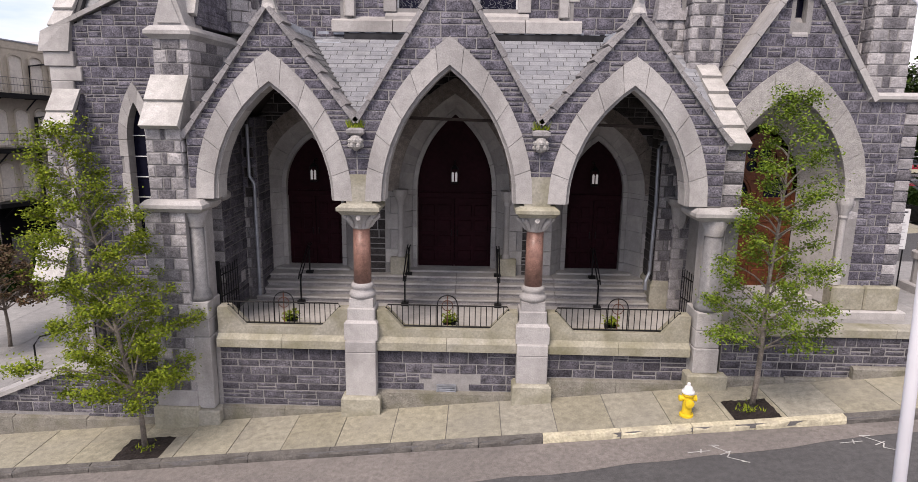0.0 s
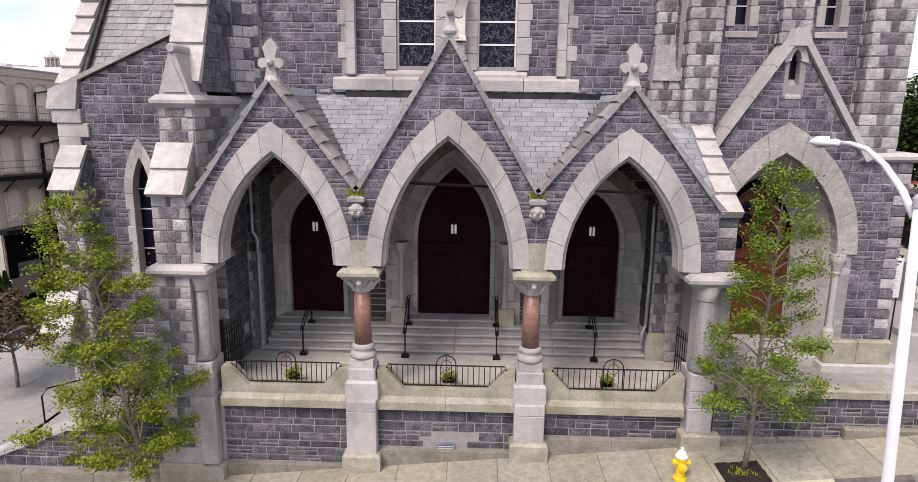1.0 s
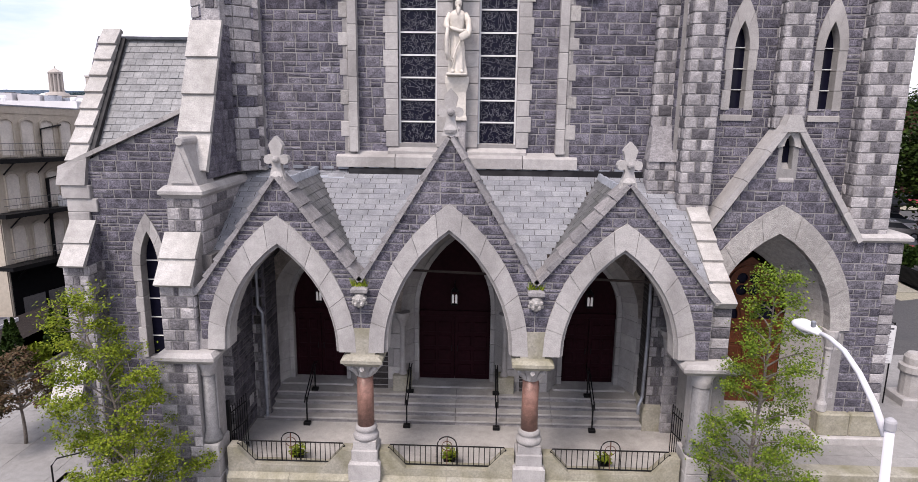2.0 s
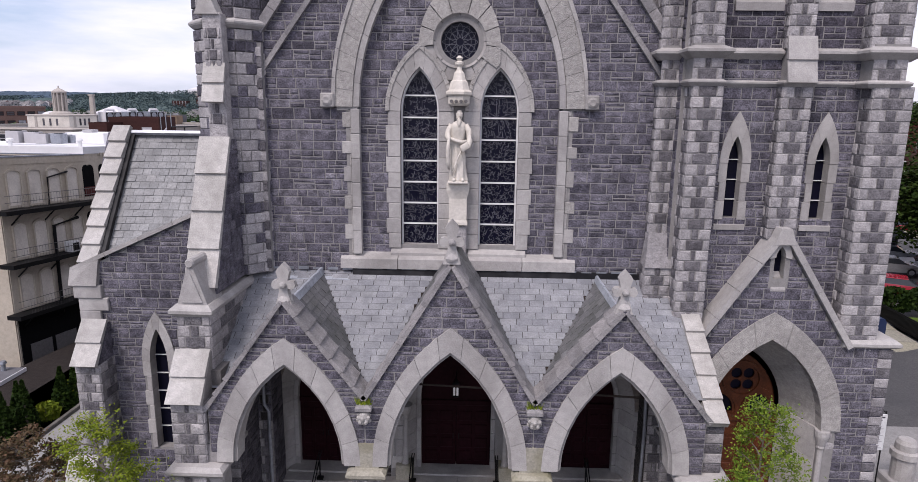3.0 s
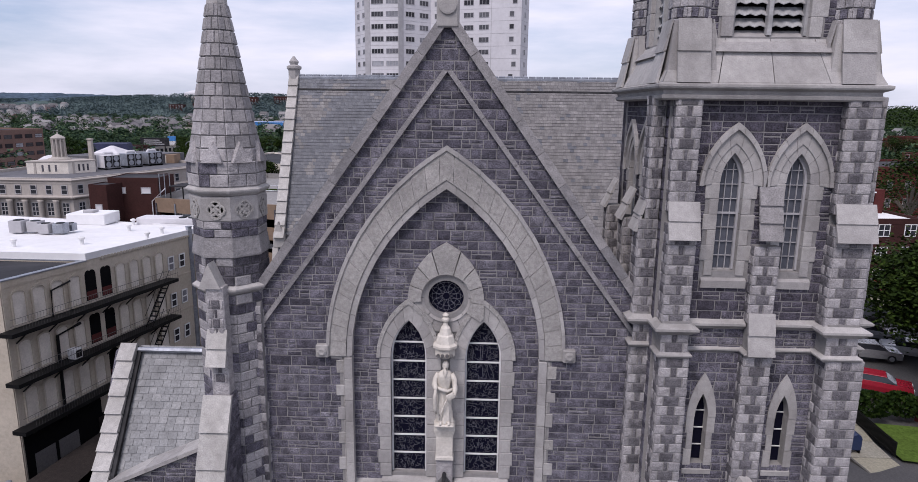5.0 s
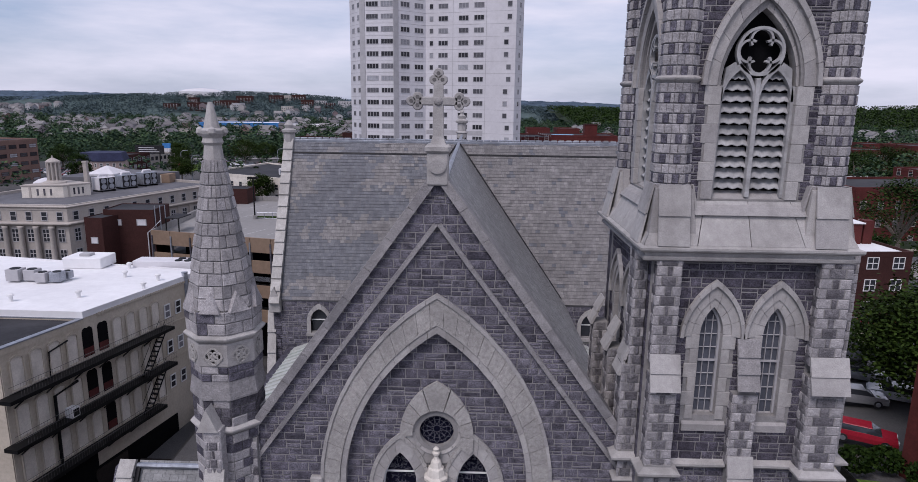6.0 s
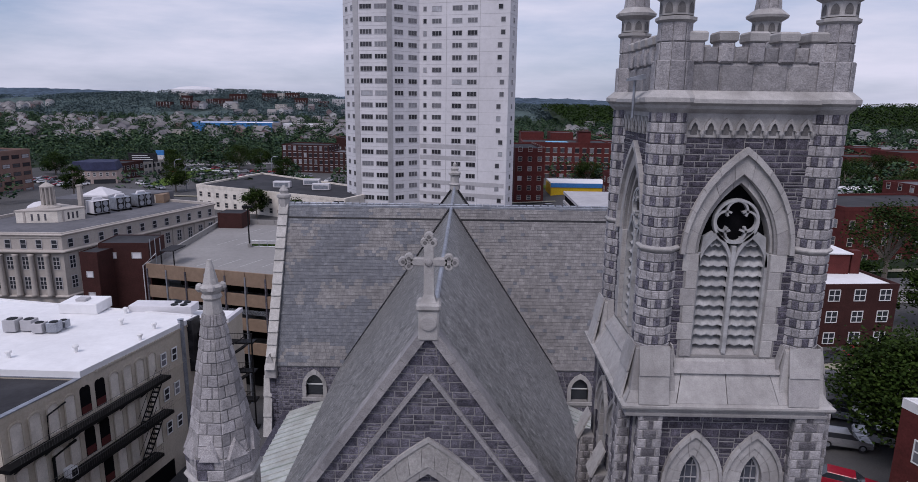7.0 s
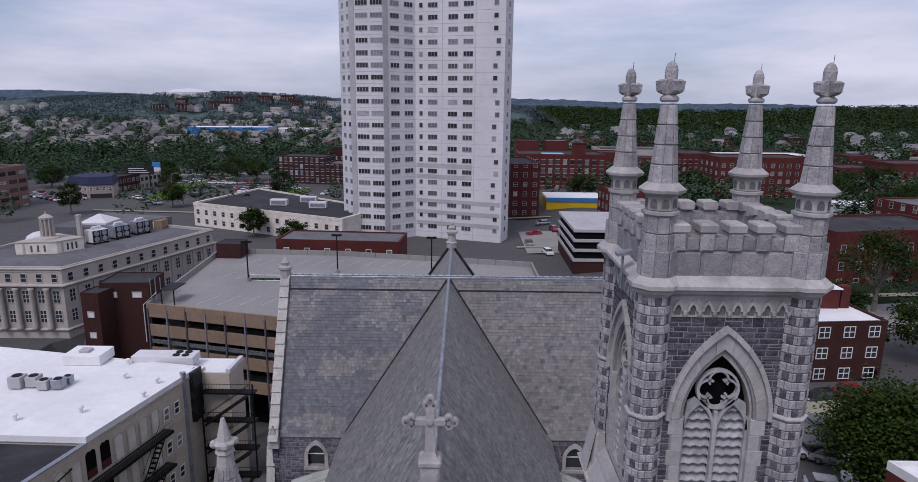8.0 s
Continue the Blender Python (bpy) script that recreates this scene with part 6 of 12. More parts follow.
def wing_spans(v):
    a = WX0 if v < 8.75 else WX0 + (v - 8.75) / 1.8 * (WX1 - WX0)
    s = [(a, WX1)]
    h = arch_half(0.5, 5.9, 7.3, v) if v > 2.8 else 0
    return spans_minus(s, -9.7 - h, -9.7 + h) if h > 0 else s


lay(wwall, FRONT(WYF), courses(RNG, -0.5, 10.4, wing_spans), RUBBLE, RNG, single=60, near=(-10, 8))
rake_slabs(wing, F, WX0 - 0.25, 8.72, WX1 + 0.1, 10.65, 4, 0.12, WYF - 0.12, WYF + 0.7, DRESSED, step=0.0)
part("kneeler", Geo().hexa([(WX0 - 0.35, WYF - 0.2, 8.3), (WX0 + 0.5, WYF - 0.2, 8.3), (WX0 + 0.5, WYF + 0.9, 8.3), (WX0 - 0.35, WYF + 0.9, 8.3), (WX0 - 0.3, WYF - 0.1, 8.8), (WX0 + 0.6, WYF - 0.1, 9.2), (WX0 + 0.6, WYF + 0.9, 9.2), (WX0 - 0.3, WYF + 0.9, 8.8)]), DRESSED, wing)
for k, (z, w_, e) in enumerate(((7.9, 0.6, 0.1), (7.5, 0.75, 0.0), (7.1, 0.5, 0.0), (6.72, 0.65, 0.0))):
    part("kneeler_stone", Geo().box(WX0 - 0.15 - e, WX0 + w_, WYF - 0.1 - e / 2, WYF + 0.6, z, z + 0.4, 0.02), DRESSED, wing)
buttress(wing, WX0 - 0.02, WX0 + 0.72, 17.4, WYF + 0.3, -1.2, 6.05, RNG)
slope_slabs(wing, WX0 - 0.03, WX0 + 0.73, 17.3, 6.05, 18.05, 7.25, 2, 0.1, PALE)
slope_slabs(wing, WX0 - 0.5, WX0 + 0.4, 16.95, 2.0, 17.45, 3.1, 2, 0.1, PALE)
part("pier", Geo().hexa([(WX0, 17.42, 6.0), (WX0 + 0.7, 17.42, 6.0), (WX0 + 0.7, 18.3, 6.0), (WX0, 18.3, 6.0), (WX0, 18.1, 7.15), (WX0 + 0.7, 18.1, 7.15), (WX0 + 0.7, 18.3, 7.15), (WX0, 18.3, 7.15)]), RUBBLE, wing)
leaded(wing, F, arch(-9.7, 0.27, 3.0, 5.9, 7.0), 3.0, 7.0, [3.6, 4.2, 4.8, 5.4, 6.0], WYF + 0.3, RNG, lambda z: arch_half(0.27, 5.9, 7.0, z), -9.7, net=False, bar=0.012)
voussoirs(wing, F, -9.7, 0.27, 5.9, 6.95, 0.52, 5.9, 7.5, 3, WYF - 0.06, WYF + 0.45, DRESSED)
for sx in (-1, 1):
    for k in range(6):
        a, b = sorted((-9.7 + sx * 0.27, -9.7 + sx * (0.52 if k % 2 else 0.42)))
        part("jamb_stone", Geo().box(a, b, WYF - 0.06, WYF + 0.45, 3.0 + k * 0.483, 3.477 + k * 0.483, 0.012), DRESSED, wing)
# the wing's roof between coped ends
m_ = slope_frame((-11.3, WYF + 0.25, 9.0), (1, 0, 0), (0, 2.5, 3.75))
rl = math.hypot(2.5, 3.75)
part("roof_deck", Geo(m_).box(0, 3.6, 0, 0.1, 0, rl), SLATE_DK, wing)
slates(wing, m_, 3.6, rl, SLATE_MID, RNG, single=60, w=0.3, h=0.24, gap=0.012)
slope_slabs(wing, -11.33, -11.18, WYF + 0.2, 9.0, WYF + 2.65, 12.75, 1, 0.1, TAR, name="flashing")
part("roof_deck", Geo().hexa([(-11.9, 20.7, 8.0), (-7.9, 20.7, 8.0), (-7.9, 38, 8.0), (-11.9, 38, 8.0), (-11.9, 20.8, 12.5), (-7.9, 20.8, 12.5), (-7.9, 23.2, 9.0), (-11.9, 23.2, 9.0)]), SLATE_DK, wing)
slope_slabs(wing, -11.88, -11.32, WYF + 0.1, 8.9, WYF + 2.65, 12.85, 8, 0.2, PALE)
part("wall", Geo().hexa([(-12, WYF + 0.2, -1), (-11.35, WYF + 0.2, -1), (-11.35, 38, -1), (-12, 38, -1), (-12, WYF + 0.2, 8.8), (-11.35, WYF + 0.2, 8.8), (-11.35, 38, 8.8), (-12, 38, 8.8)]), RUBBLE, wing)
part("wall", Geo().hexa([(-12, WYF + 0.3, 8.8), (-11.35, WYF + 0.3, 8.8), (-11.35, 23, 8.8), (-12, 23, 8.8), (-12, 20.6, 12.7), (-11.35, 20.6, 12.7), (-11.35, 20.9, 12.7), (-12, 20.9, 12.7)]), RUBBLE, wing)
part("ridge", Geo().tube([(-11.3, 20.75, 12.7), (-7.9, 20.75, 12.7)], 0.09, 6), LEAD, wing)
part("eaves_flashing", Geo(m_).box(0.1, 3.55, -0.06, 0.0, -0.06, 0.16), LEAD_W, wing)
part("gutter_flashing", Geo().hexa([(-11.4, WYF + 0.15, 9.0), (-8.0, WYF + 0.15, 10.4), (-8.0, WYF + 0.5, 10.4), (-11.4, WYF + 0.5, 9.0), (-11.4, WYF + 0.15, 9.15), (-8.0, WYF + 0.15, 10.6), (-8.0, WYF + 0.5, 10.6), (-11.4, WYF + 0.5, 9.15)]), LEAD, wing)
part("black_gutter", Geo().box(-11.5, -11.25, WYF + 0.1, WYF + 2.5, 8.9, 9.0), TAR, wing)

# ---- nave and transept roofs ----
ZRI, YTR, ZTE, YT = 22.75, 43.7, 13.05, 39.2
NS = (ZRI - 13.1) / 6.85
hw = 7.0
el = math.hypot(hw, hw * NS)
for sx in (-1, 1):
    if sx < 0:
        m_ = slope_frame((AX - hw, YTR, ZRI - hw * NS), (0, -1, 0), (hw, 0, hw * NS))
        span = lambda v: [(0.2, YTR - YW - 0.5)]
    else:
        m_ = slope_frame((AX + hw, YW + 0.5, ZRI - hw * NS), (0, 1, 0), (-hw, 0, hw * NS))
        span = lambda v: [(0, YTR - YW - 0.7)]
    part("nave_roof", Geo(m_).box(0, YTR - YW - 0.5, 0.0, 0.12, 0, el), SLATE_DK, church)
    slates(church, m_, YTR - YW, el, SLATE_NAVE, RNG, w=0.27, h=0.22, spans=span, gap=0.014, thick=(0.018, 0.034))
part("ridge", Geo().tube([(AX, YW + 0.6, ZRI + 0.03), (AX, 53.9, ZRI + 0.03)], 0.1, 6), LEAD, church)
TXL, TXR = -11.75, 10.9
for sgn in (1, -1):
    dy = YTR - YT
    tl = math.hypot(dy, ZRI - ZTE)
    if sgn > 0:
        m_ = slope_frame((TXL, YT - 0.1, ZTE), (1, 0, 0), (0, dy, ZRI - ZTE))
        patch = lambda u, v: noise.noise(Vector((u / 2.6, v / 2.0, 0.7))) + 0.6 * noise.noise(Vector((u * 1.3, v * 1.5, 2.0))) + 0.35 * noise.noise(Vector((u * 3.1, v * 3.3, 5.0))) - 0.04 * (u - 6) > -0.02 if u < 11 else noise.noise(Vector((u * 2.1, v * 2.3, 9.0))) > 0.42
        slates(church, m_, TXR - TXL, tl, SLATE_ROOF, RNG, w=0.27, h=0.22, gap=0.014, thick=(0.018, 0.034), other=SLATE_BLUE, pick=patch)
    else:
        m_ = slope_frame((TXR, 2 * YTR - YT + 0.1, ZTE), (-1, 0, 0), (0, -dy, ZRI - ZTE))
    part("transept_roof", Geo(m_).box(0, TXR - TXL, 0.0, 0.12, 0, tl), SLATE_DK, church)
part("ridge_cap", Geo().box(TXL, TXR, YTR - 0.14, YTR + 0.14, ZRI - 0.05, ZRI + 0.14, 0.03), LEAD, church)
for k in range(46):
    x = TXL + (TXR - TXL) * (k + 0.5) / 46
    part("ridge_tile", Geo().box(x - 0.22, x + 0.22, YTR - 0.1, YTR + 0.1, ZRI + 0.13, ZRI + 0.26, 0.03), LEAD, church)
for sx in (-1, 1):
    drop = ZRI - 13.4
    part("valley_flashing", Geo().tube([(AX + sx * 0.1, YTR - 0.15, ZRI - 0.05), (AX + sx * drop / NS, YTR - drop * (YTR - YT) / (ZRI - ZTE) - 0.12, 13.42)], 0.085, 5), TAR, church)
part("ridge_flashing", Geo(slope_frame((TXL, YT - 0.1, ZTE), (1, 0, 0), (0, YTR - YT, ZRI - ZTE))).box(0.1, TXR - TXL - 0.1, -0.06, 0.0, math.hypot(YTR - YT, ZRI - ZTE) - 0.86, math.hypot(YTR - YT, ZRI - ZTE) - 0.76), TAR, church)
# chancel roof behind the crossing, with a dark verge and a finial
part("chancel_roof", Geo(F).extr([(AX - 6, 14.2), (AX + 6, 14.2), (AX, ZRI)], YTR, 54.1), SLATE_NAVE, church)
YCH = 53.9
for sx in (-1, 1):
    rake_slabs(church, F, AX + sx * 5.0, ZRI - 7.1, AX, ZRI + 0.06, 5, 0.16, YCH - 0.1, YCH + 0.25, TAR, name="verge", step=0)
part("gable_finial", Geo().lathe(AX, YCH + 0.2, [(0.42, ZRI - 0.2), (0.42, ZRI + 0.2), (0.5, ZRI + 0.28), (0.36, ZRI + 0.4), (0.34, ZRI + 1.0), (0.5, ZRI + 1.1), (0.52, ZRI + 1.25), (0.3, ZRI + 1.4), (0.34, ZRI + 1.6), (0.14, ZRI + 1.75), (0.16, ZRI + 1.95), (0.03, ZRI + 2.15)], 8), DRESSED, church)
# transept walls with pointed windows
for xa, xb, wx in ((TXL - 0.4, -6.4, -9.27), (5.5, TXR, 7.95)):
    tw = part("wall", Geo(F).slab([(xa, -0.5), (xb, -0.5), (xb, ZTE), (xa, ZTE)], [arch(wx, 0.55, 10.9, 11.7, 12.5)], YT, YT + 0.5), MORTAR, church)
    lay(tw, FRONT(YT), courses(RNG, 6.0, ZTE - 0.1, lambda v: (spans_minus([(xa, xb)], wx - arch_half(0.75, 11.6, 12.7, v), wx + arch_half(0.75, 11.6, 12.7, v)) if v > 10.6 else [(xa, xb)])), RUBBLE, RNG)
    win = part("window", Geo(F).extr(arch(wx, 0.56, 10.9, 11.7, 12.5), YT + 0.25, YT + 0.28), WINDOW, church)
    part("glazing_bar", Geo().box(wx - 0.55, wx + 0.55, YT + 0.2, YT + 0.24, 11.63, 11.7), WHITE, win)
    voussoirs(church, F, wx, 0.55, 11.7, 12.45, 0.8, 11.6, 12.8, 3, YT - 0.07, YT + 0.3, DRESSED)
    for sx in (-1, 1):
        a, b = sorted((wx + sx * 0.55, wx + sx * 0.8))
        part("jamb_stone", Geo().box(a, b, YT - 0.07, YT + 0.3, 10.8, 11.65), DRESSED, church)
    part("sill", Geo().box(wx - 0.85, wx + 0.85, YT - 0.12, YT + 0.3, 10.62, 10.85, 0.02), DRESSED, church)
# coped verge of the transept's end, with a finial at the ridge
slope_slabs(church, TXL - 0.55, TXL + 0.08, YT - 0.3, ZTE - 0.2, YTR, ZRI + 0.15, 14, 0.24, PALE)
fin = part("gable_finial", Geo().lathe(TXL - 0.25, YTR, [(0.38, ZRI - 0.3), (0.38, ZRI + 0.5), (0.48, ZRI + 0.6), (0.48, ZRI + 0.75), (0.25, ZRI + 0.85), (0.32, ZRI + 1.05), (0.06, ZRI + 1.4)], 8, PH), DRESSED, church)
part("kneeler", Geo().box(TXL - 0.65, TXL + 0.1, YT - 0.35, YT + 0.5, ZTE - 0.8, ZTE + 0.1, 0.05), DRESSED, church)
part("kneeler_gablet", Geo(F).extr([(TXL - 0.62, ZTE + 0.1), (TXL + 0.05, ZTE + 0.1), (TXL - 0.28, ZTE + 0.85)], YT - 0.35, YT + 0.1), DRESSED, church)
slope_slabs(church, TXL - 0.9, TXL - 0.35, YT - 0.35, 8.2, YT + 0.4, ZTE - 0.9, 3, 0.15, PALE)
part("wall", Geo(RIGHTF(0)).extr([(YT, -1), (2 * YTR - YT, -1), (2 * YTR - YT, ZTE), (YTR, ZRI), (YT, ZTE)], -TXL - 0.05, -TXL + 0.45), RUBBLE, church)
# low metal roofs of the aisles beside the nave
for sx in (-1, 1):
    xa, xb = (AX - 6.6, AX - 10.4) if sx < 0 else (AX + 6.6, AX + 9.6)
    lo = [(xb, 22.0, 9.8), (xa, 22.0, 11.2), (xa, YT, 11.2), (xb, YT, 9.8)]
    g = Geo().add(lo, [(0, 1, 2, 3)] if sx > 0 else [(3, 2, 1, 0)])
    part("aisle_roof", g, COPPER, church, "pale patinated standing-seam metal roof")
    for k in range(28):
        y = 22.2 + k * 0.6
        part("roof_seam", Geo().hexa([(min(xa, xb), y, 9.8 if sx < 0 else 11.2), (max(xa, xb), y, 11.2 if sx < 0 else 9.8), (max(xa, xb), y + 0.05, 11.2 if sx < 0 else 9.8), (min(xa, xb), y + 0.05, 9.8 if sx < 0 else 11.2),
                (min(xa, xb), y, 9.88 if sx < 0 else 11.28), (max(xa, xb), y, 11.28 if sx < 0 else 9.88), (max(xa, xb), y + 0.05, 11.28 if sx < 0 else 9.88), (min(xa, xb), y + 0.05, 9.88 if sx < 0 else 11.28)]), COPPER, church)
    part("aisle_wall", Geo().box(min(xb, xb + sx * 0.4), max(xb, xb + sx * 0.4), 23.4, YT, -0.5, 9.8), RUBBLE, church)
part("nave_wall", Geo().box(AX - 6.7, AX + 6.7, YW + 1.3, YW + 1.4, 0, 13.0), MORTAR_DK, church)
part("chimney", Geo().lathe(-6.95, 21.6, [(0.26, 12.0), (0.26, 14.0), (0.34, 14.1), (0.34, 14.3), (0.2, 14.5), (0.26, 14.6)], 4, math.pi / 4), RUBBLE_DK, church)

# ---- tower ----
tower = thing("bell_tower", "square granite bell tower with corner buttresses, battlements and four pinnacles", "tower")
TX, TYF, TH = 8.1, 17.8, 2.75            # axis, front wall, half the width
TYB = TYF + 2 * TH
AXB = [(TX - 2.68, TX - 1.9), (TX + 1.74, TX + 2.74)]
GY = 17.2
LX = (TX - 1.16, TX + 1.17)
# lower stage, front wall with the entrance and two lancets
low = part("wall", Geo(F).slab([(TX - TH, -0.2), (TX + TH, -0.2), (TX + TH, 15.0), (TX - TH, 15.0)],
           [arch(TX + 0.1, 1.66, 1.4, 4.7, 7.4)] + [arch(x, 0.23, 10.7, 12.3, 13.02) for x in LX], TYF, TYF + 0.5), MORTAR, tower)


def low_spans(v):
    s = [(TX - 2.06, TX + 1.95)]
    for x in LX:
        h = arch_half(0.3, 12.3, 13.1, v) if v > 10.8 else 0
        if h > 0:
            s = spans_minus(s, x - h, x + h)
    return s


lay(low, FRONT(TYF), courses(RNG, 7.2, 15.0, low_spans), RUBBLE, RNG, single=150, near=(TX, 12))
for x in LX:
    leaded(tower, F, arch(x, 0.225, 10.72, 12.3, 12.95), 10.72, 12.9, [11.2, 11.75, 12.3], TYF + 0.28, RNG, lambda z: arch_half(0.19, 12.3, 12.95, z), x, net=False, bar=0.012)
    voussoirs(tower, F, x, 0.19, 12.22, 12.95, 0.42, 12.22, 13.6, 1, TYF - 0.05, TYF + 0.4, DRESSED)
    for sx in (-1, 1):
        for k in range(3):
            a, b = sorted((x + sx * 0.19, x + sx * (0.42 if k % 2 == 0 else 0.37)))
            part("jamb_stone", Geo().box(a, b, TYF - 0.04, TYF + 0.4, 10.66 + k * 0.52, 11.175 + k * 0.52, 0.01), DRESSED, tower)
    part("sill", Geo().hexa([(x - 0.42, TYF - 0.05, 10.38), (x + 0.42, TYF - 0.05, 10.38), (x + 0.42, TYF + 0.4, 10.38), (x - 0.42, TYF + 0.4, 10.38), (x - 0.42, TYF - 0.05, 10.52), (x + 0.42, TYF - 0.05, 10.52), (x + 0.42, TYF + 0.4, 10.74), (x - 0.42, TYF + 0.4, 10.74)]), DRESSED, tower)
part("dark_room", Geo().box(TX - 2.2, TX + 2.2, TYF + 0.6, TYF + 0.65, 8, 21), VOID, tower)
# side walls
for m_, sg in ((LEFTF(TX - TH), -1), (RIGHTF(TX + TH), 1)):
    u0, u1 = (-TYB, -TYF) if sg < 0 else (TYF, TYB)
    sw = part("wall", Geo(m_).box(u0 + (0.0 if sg < 0 else 0.02), u1 - (0.02 if sg < 0 else 0.0), 0.0, 0.5, -0.2, 15.0 if sg < 0 else 21.45), MORTAR, tower)
    lay(sw, m_, courses(RNG, 8.0, 15.0 if sg < 0 else 21.5, lambda v: [(u0, u1)]), RUBBLE, RNG)
part("wall", Geo().box(TX - TH, TX + TH, TYB - 0.4, TYB, -0.2, 21.5), RUBBLE, tower)
# corner buttresses: two on the front, one to each side
for i, (a, b) in enumerate(AXB):
    la, lb = (TX - 2.64, TX - 1.84) if i == 0 else (TX + 1.95, TX + 2.97)
    buttress(tower, la, lb, 17.22, TYF + 0.1, 0.0, 14.25, RNG, start=i)
    buttress(tower, a + 0.02, b - 0.02, 17.3, TYF + 0.1, 15.2, 18.0, RNG, start=i)
    slope_slabs(tower, a - 0.03, b + 0.03, 17.17, 17.62, 17.45, 18.6, 2, 0.05, DRESSED, overlap=0.03)
    buttress(tower, a + 0.01, b - (0.1, 0.16)[i], 17.48, TYF + 0.1, 18.3, 21.4, RNG, start=i)
for sx in (-1, 1):
    x0, x1 = sorted((TX + sx * (TH - 0.1), TX + sx * (TH + 0.52)))
    buttress(tower, x0 - (0.1 if sx < 0 else 0), x1, 17.78 if sx < 0 else 18.05, 18.9, 7.0 if sx < 0 else 0.0, 9.3 if sx < 0 else 14.25, RNG)
    if sx < 0:
        buttress(tower, x0, x1, 18.08, 18.9, 9.3, 14.25, RNG)
        part("weathering", Geo().hexa([(x0 - 0.12, 17.72, 9.25), (x1 + 0.15, 17.72, 9.25), (x1 + 0.15, 18.3, 9.25), (x0 - 0.12, 18.3, 9.25), (x0, 18.02, 10.2), (x1 + 0.05, 18.02, 10.2), (x1 + 0.05, 18.3, 10.2), (x0, 18.3, 10.2)]), QUOIN, tower)
    buttress(tower, x0, x1, 18.1, 18.85, 15.2, 18.0, RNG)
    x2, x3 = sorted((TX + sx * (TH - 0.1), TX + sx * (TH + 0.36)))
    buttress(tower, x2, x3, 18.12, 18.8, 18.0, 21.4, RNG)
    # farther buttresses on the flank
    for yb_ in (20.1, 22.3) if sx > 0 else ():
        part("flank_buttress", Geo().hexa([(x0, yb_, 8), (x1, yb_, 8), (x1, yb_ + 0.7, 8), (x0, yb_ + 0.7, 8), (x2, yb_, 18.2), (x3, yb_, 18.2), (x3, yb_ + 0.7, 18.2), (x2, yb_ + 0.7, 18.2)]), QUOIN, tower)
    if sx > 0:
        part("plinth", Geo().box(min(x0, x1) - 0.1, max(x0, x1) + 0.1, 17.1, 19.0, 0.0, 2.2, 0.05), QUOIN, tower)
# middle buttress over the entrance gable
buttress(tower, TX - 0.25, TX + 0.5, 17.4, TYF + 0.1, 10.2, 14.25, RNG)
buttress(tower, TX - 0.24, TX + 0.44, 17.5, TYF + 0.1, 15.2, 17.4, RNG)
slope_slabs(tower, TX - 0.22, TX + 0.4, 17.4, 17.6, 17.72, 19.0, 3, 0.05, MIDSTONE)
slope_slabs(tower, TX - 0.25, TX + 0.49, 17.28, 14.35, 17.5, 15.5, 2, 0.06, DRESSED, overlap=0.04)
# the short stretch of each buttress between the two strings
for a, b, yf in ((*AXB[0], 17.24), (TX + 1.84, TX + 2.72, 17.24), (TX - TH - 0.5, TX - TH + 0.02, 18.07), (TX - 0.2, TX + 0.44, 17.42)):
    part("pier", Geo().box(a + 0.01, b - 0.01, yf + 0.01, TYF + 0.3, 14.2, 15.3), MORTAR, tower)
    quoined(tower, FRONT(yf + 0.01), a, b, 14.38, 14.98, RNG, row=0.3)
# string courses, breaking forward round the buttresses
for z, h, o in ((14.32, 0.09, 0.1), (15.08, 0.16, 0.2)):
    segs = [(TX - 1.9, TX - 0.22, TYF), (TX + 0.46, TX + 1.8, TYF), (TX - 2.7, TX - 1.9, 17.22), (TX + 1.8, TX + 2.74, 17.22), (TX - TH - 0.52, TX - 2.7, 18.05), (TX + 2.74, TX + TH + 0.52, 18.05)]
    if z < 15:
        segs.append((TX - 0.22, TX + 0.46, 17.4))
    for a, b, yf in segs:
        e = 0.0 if yf == TYF else o
        part("string_course", Geo().loft([[(a - e * k, yf - o * k, zz), (b + e * k, yf - o * k, zz), (b + e * k, yf + 0.6, zz), (a - e * k, yf + 0.6, zz)] for k, zz in ((0.0, z - h), (0.7, z - h * 0.3), (1.0, z), (1.0, z + h * 0.4), (0.0, z + h))]), DRESSED, tower)
# second stage: two tall lights with hoods, on the front and on the left flank
W2 = (TX - 0.93, TX + 0.83)
FLANK = Matrix.Translation((TX, TYF + TH, 0)) @ Matrix.Rotation(radians(-90), 4, 'Z') @ Matrix.Translation((-TX, -TYF - TH, 0))


def mid_spans(v):
    s = [(TX - 2.06, TX + 1.8), (TX + 2.5, TX + TH)]
    for x in W2:
        h = arch_half(0.66, 19.0, 20.4, v) if v > 16.2 else 0
        if h > 0:
            s = spans_minus(s, x - h, x + h)
    return s


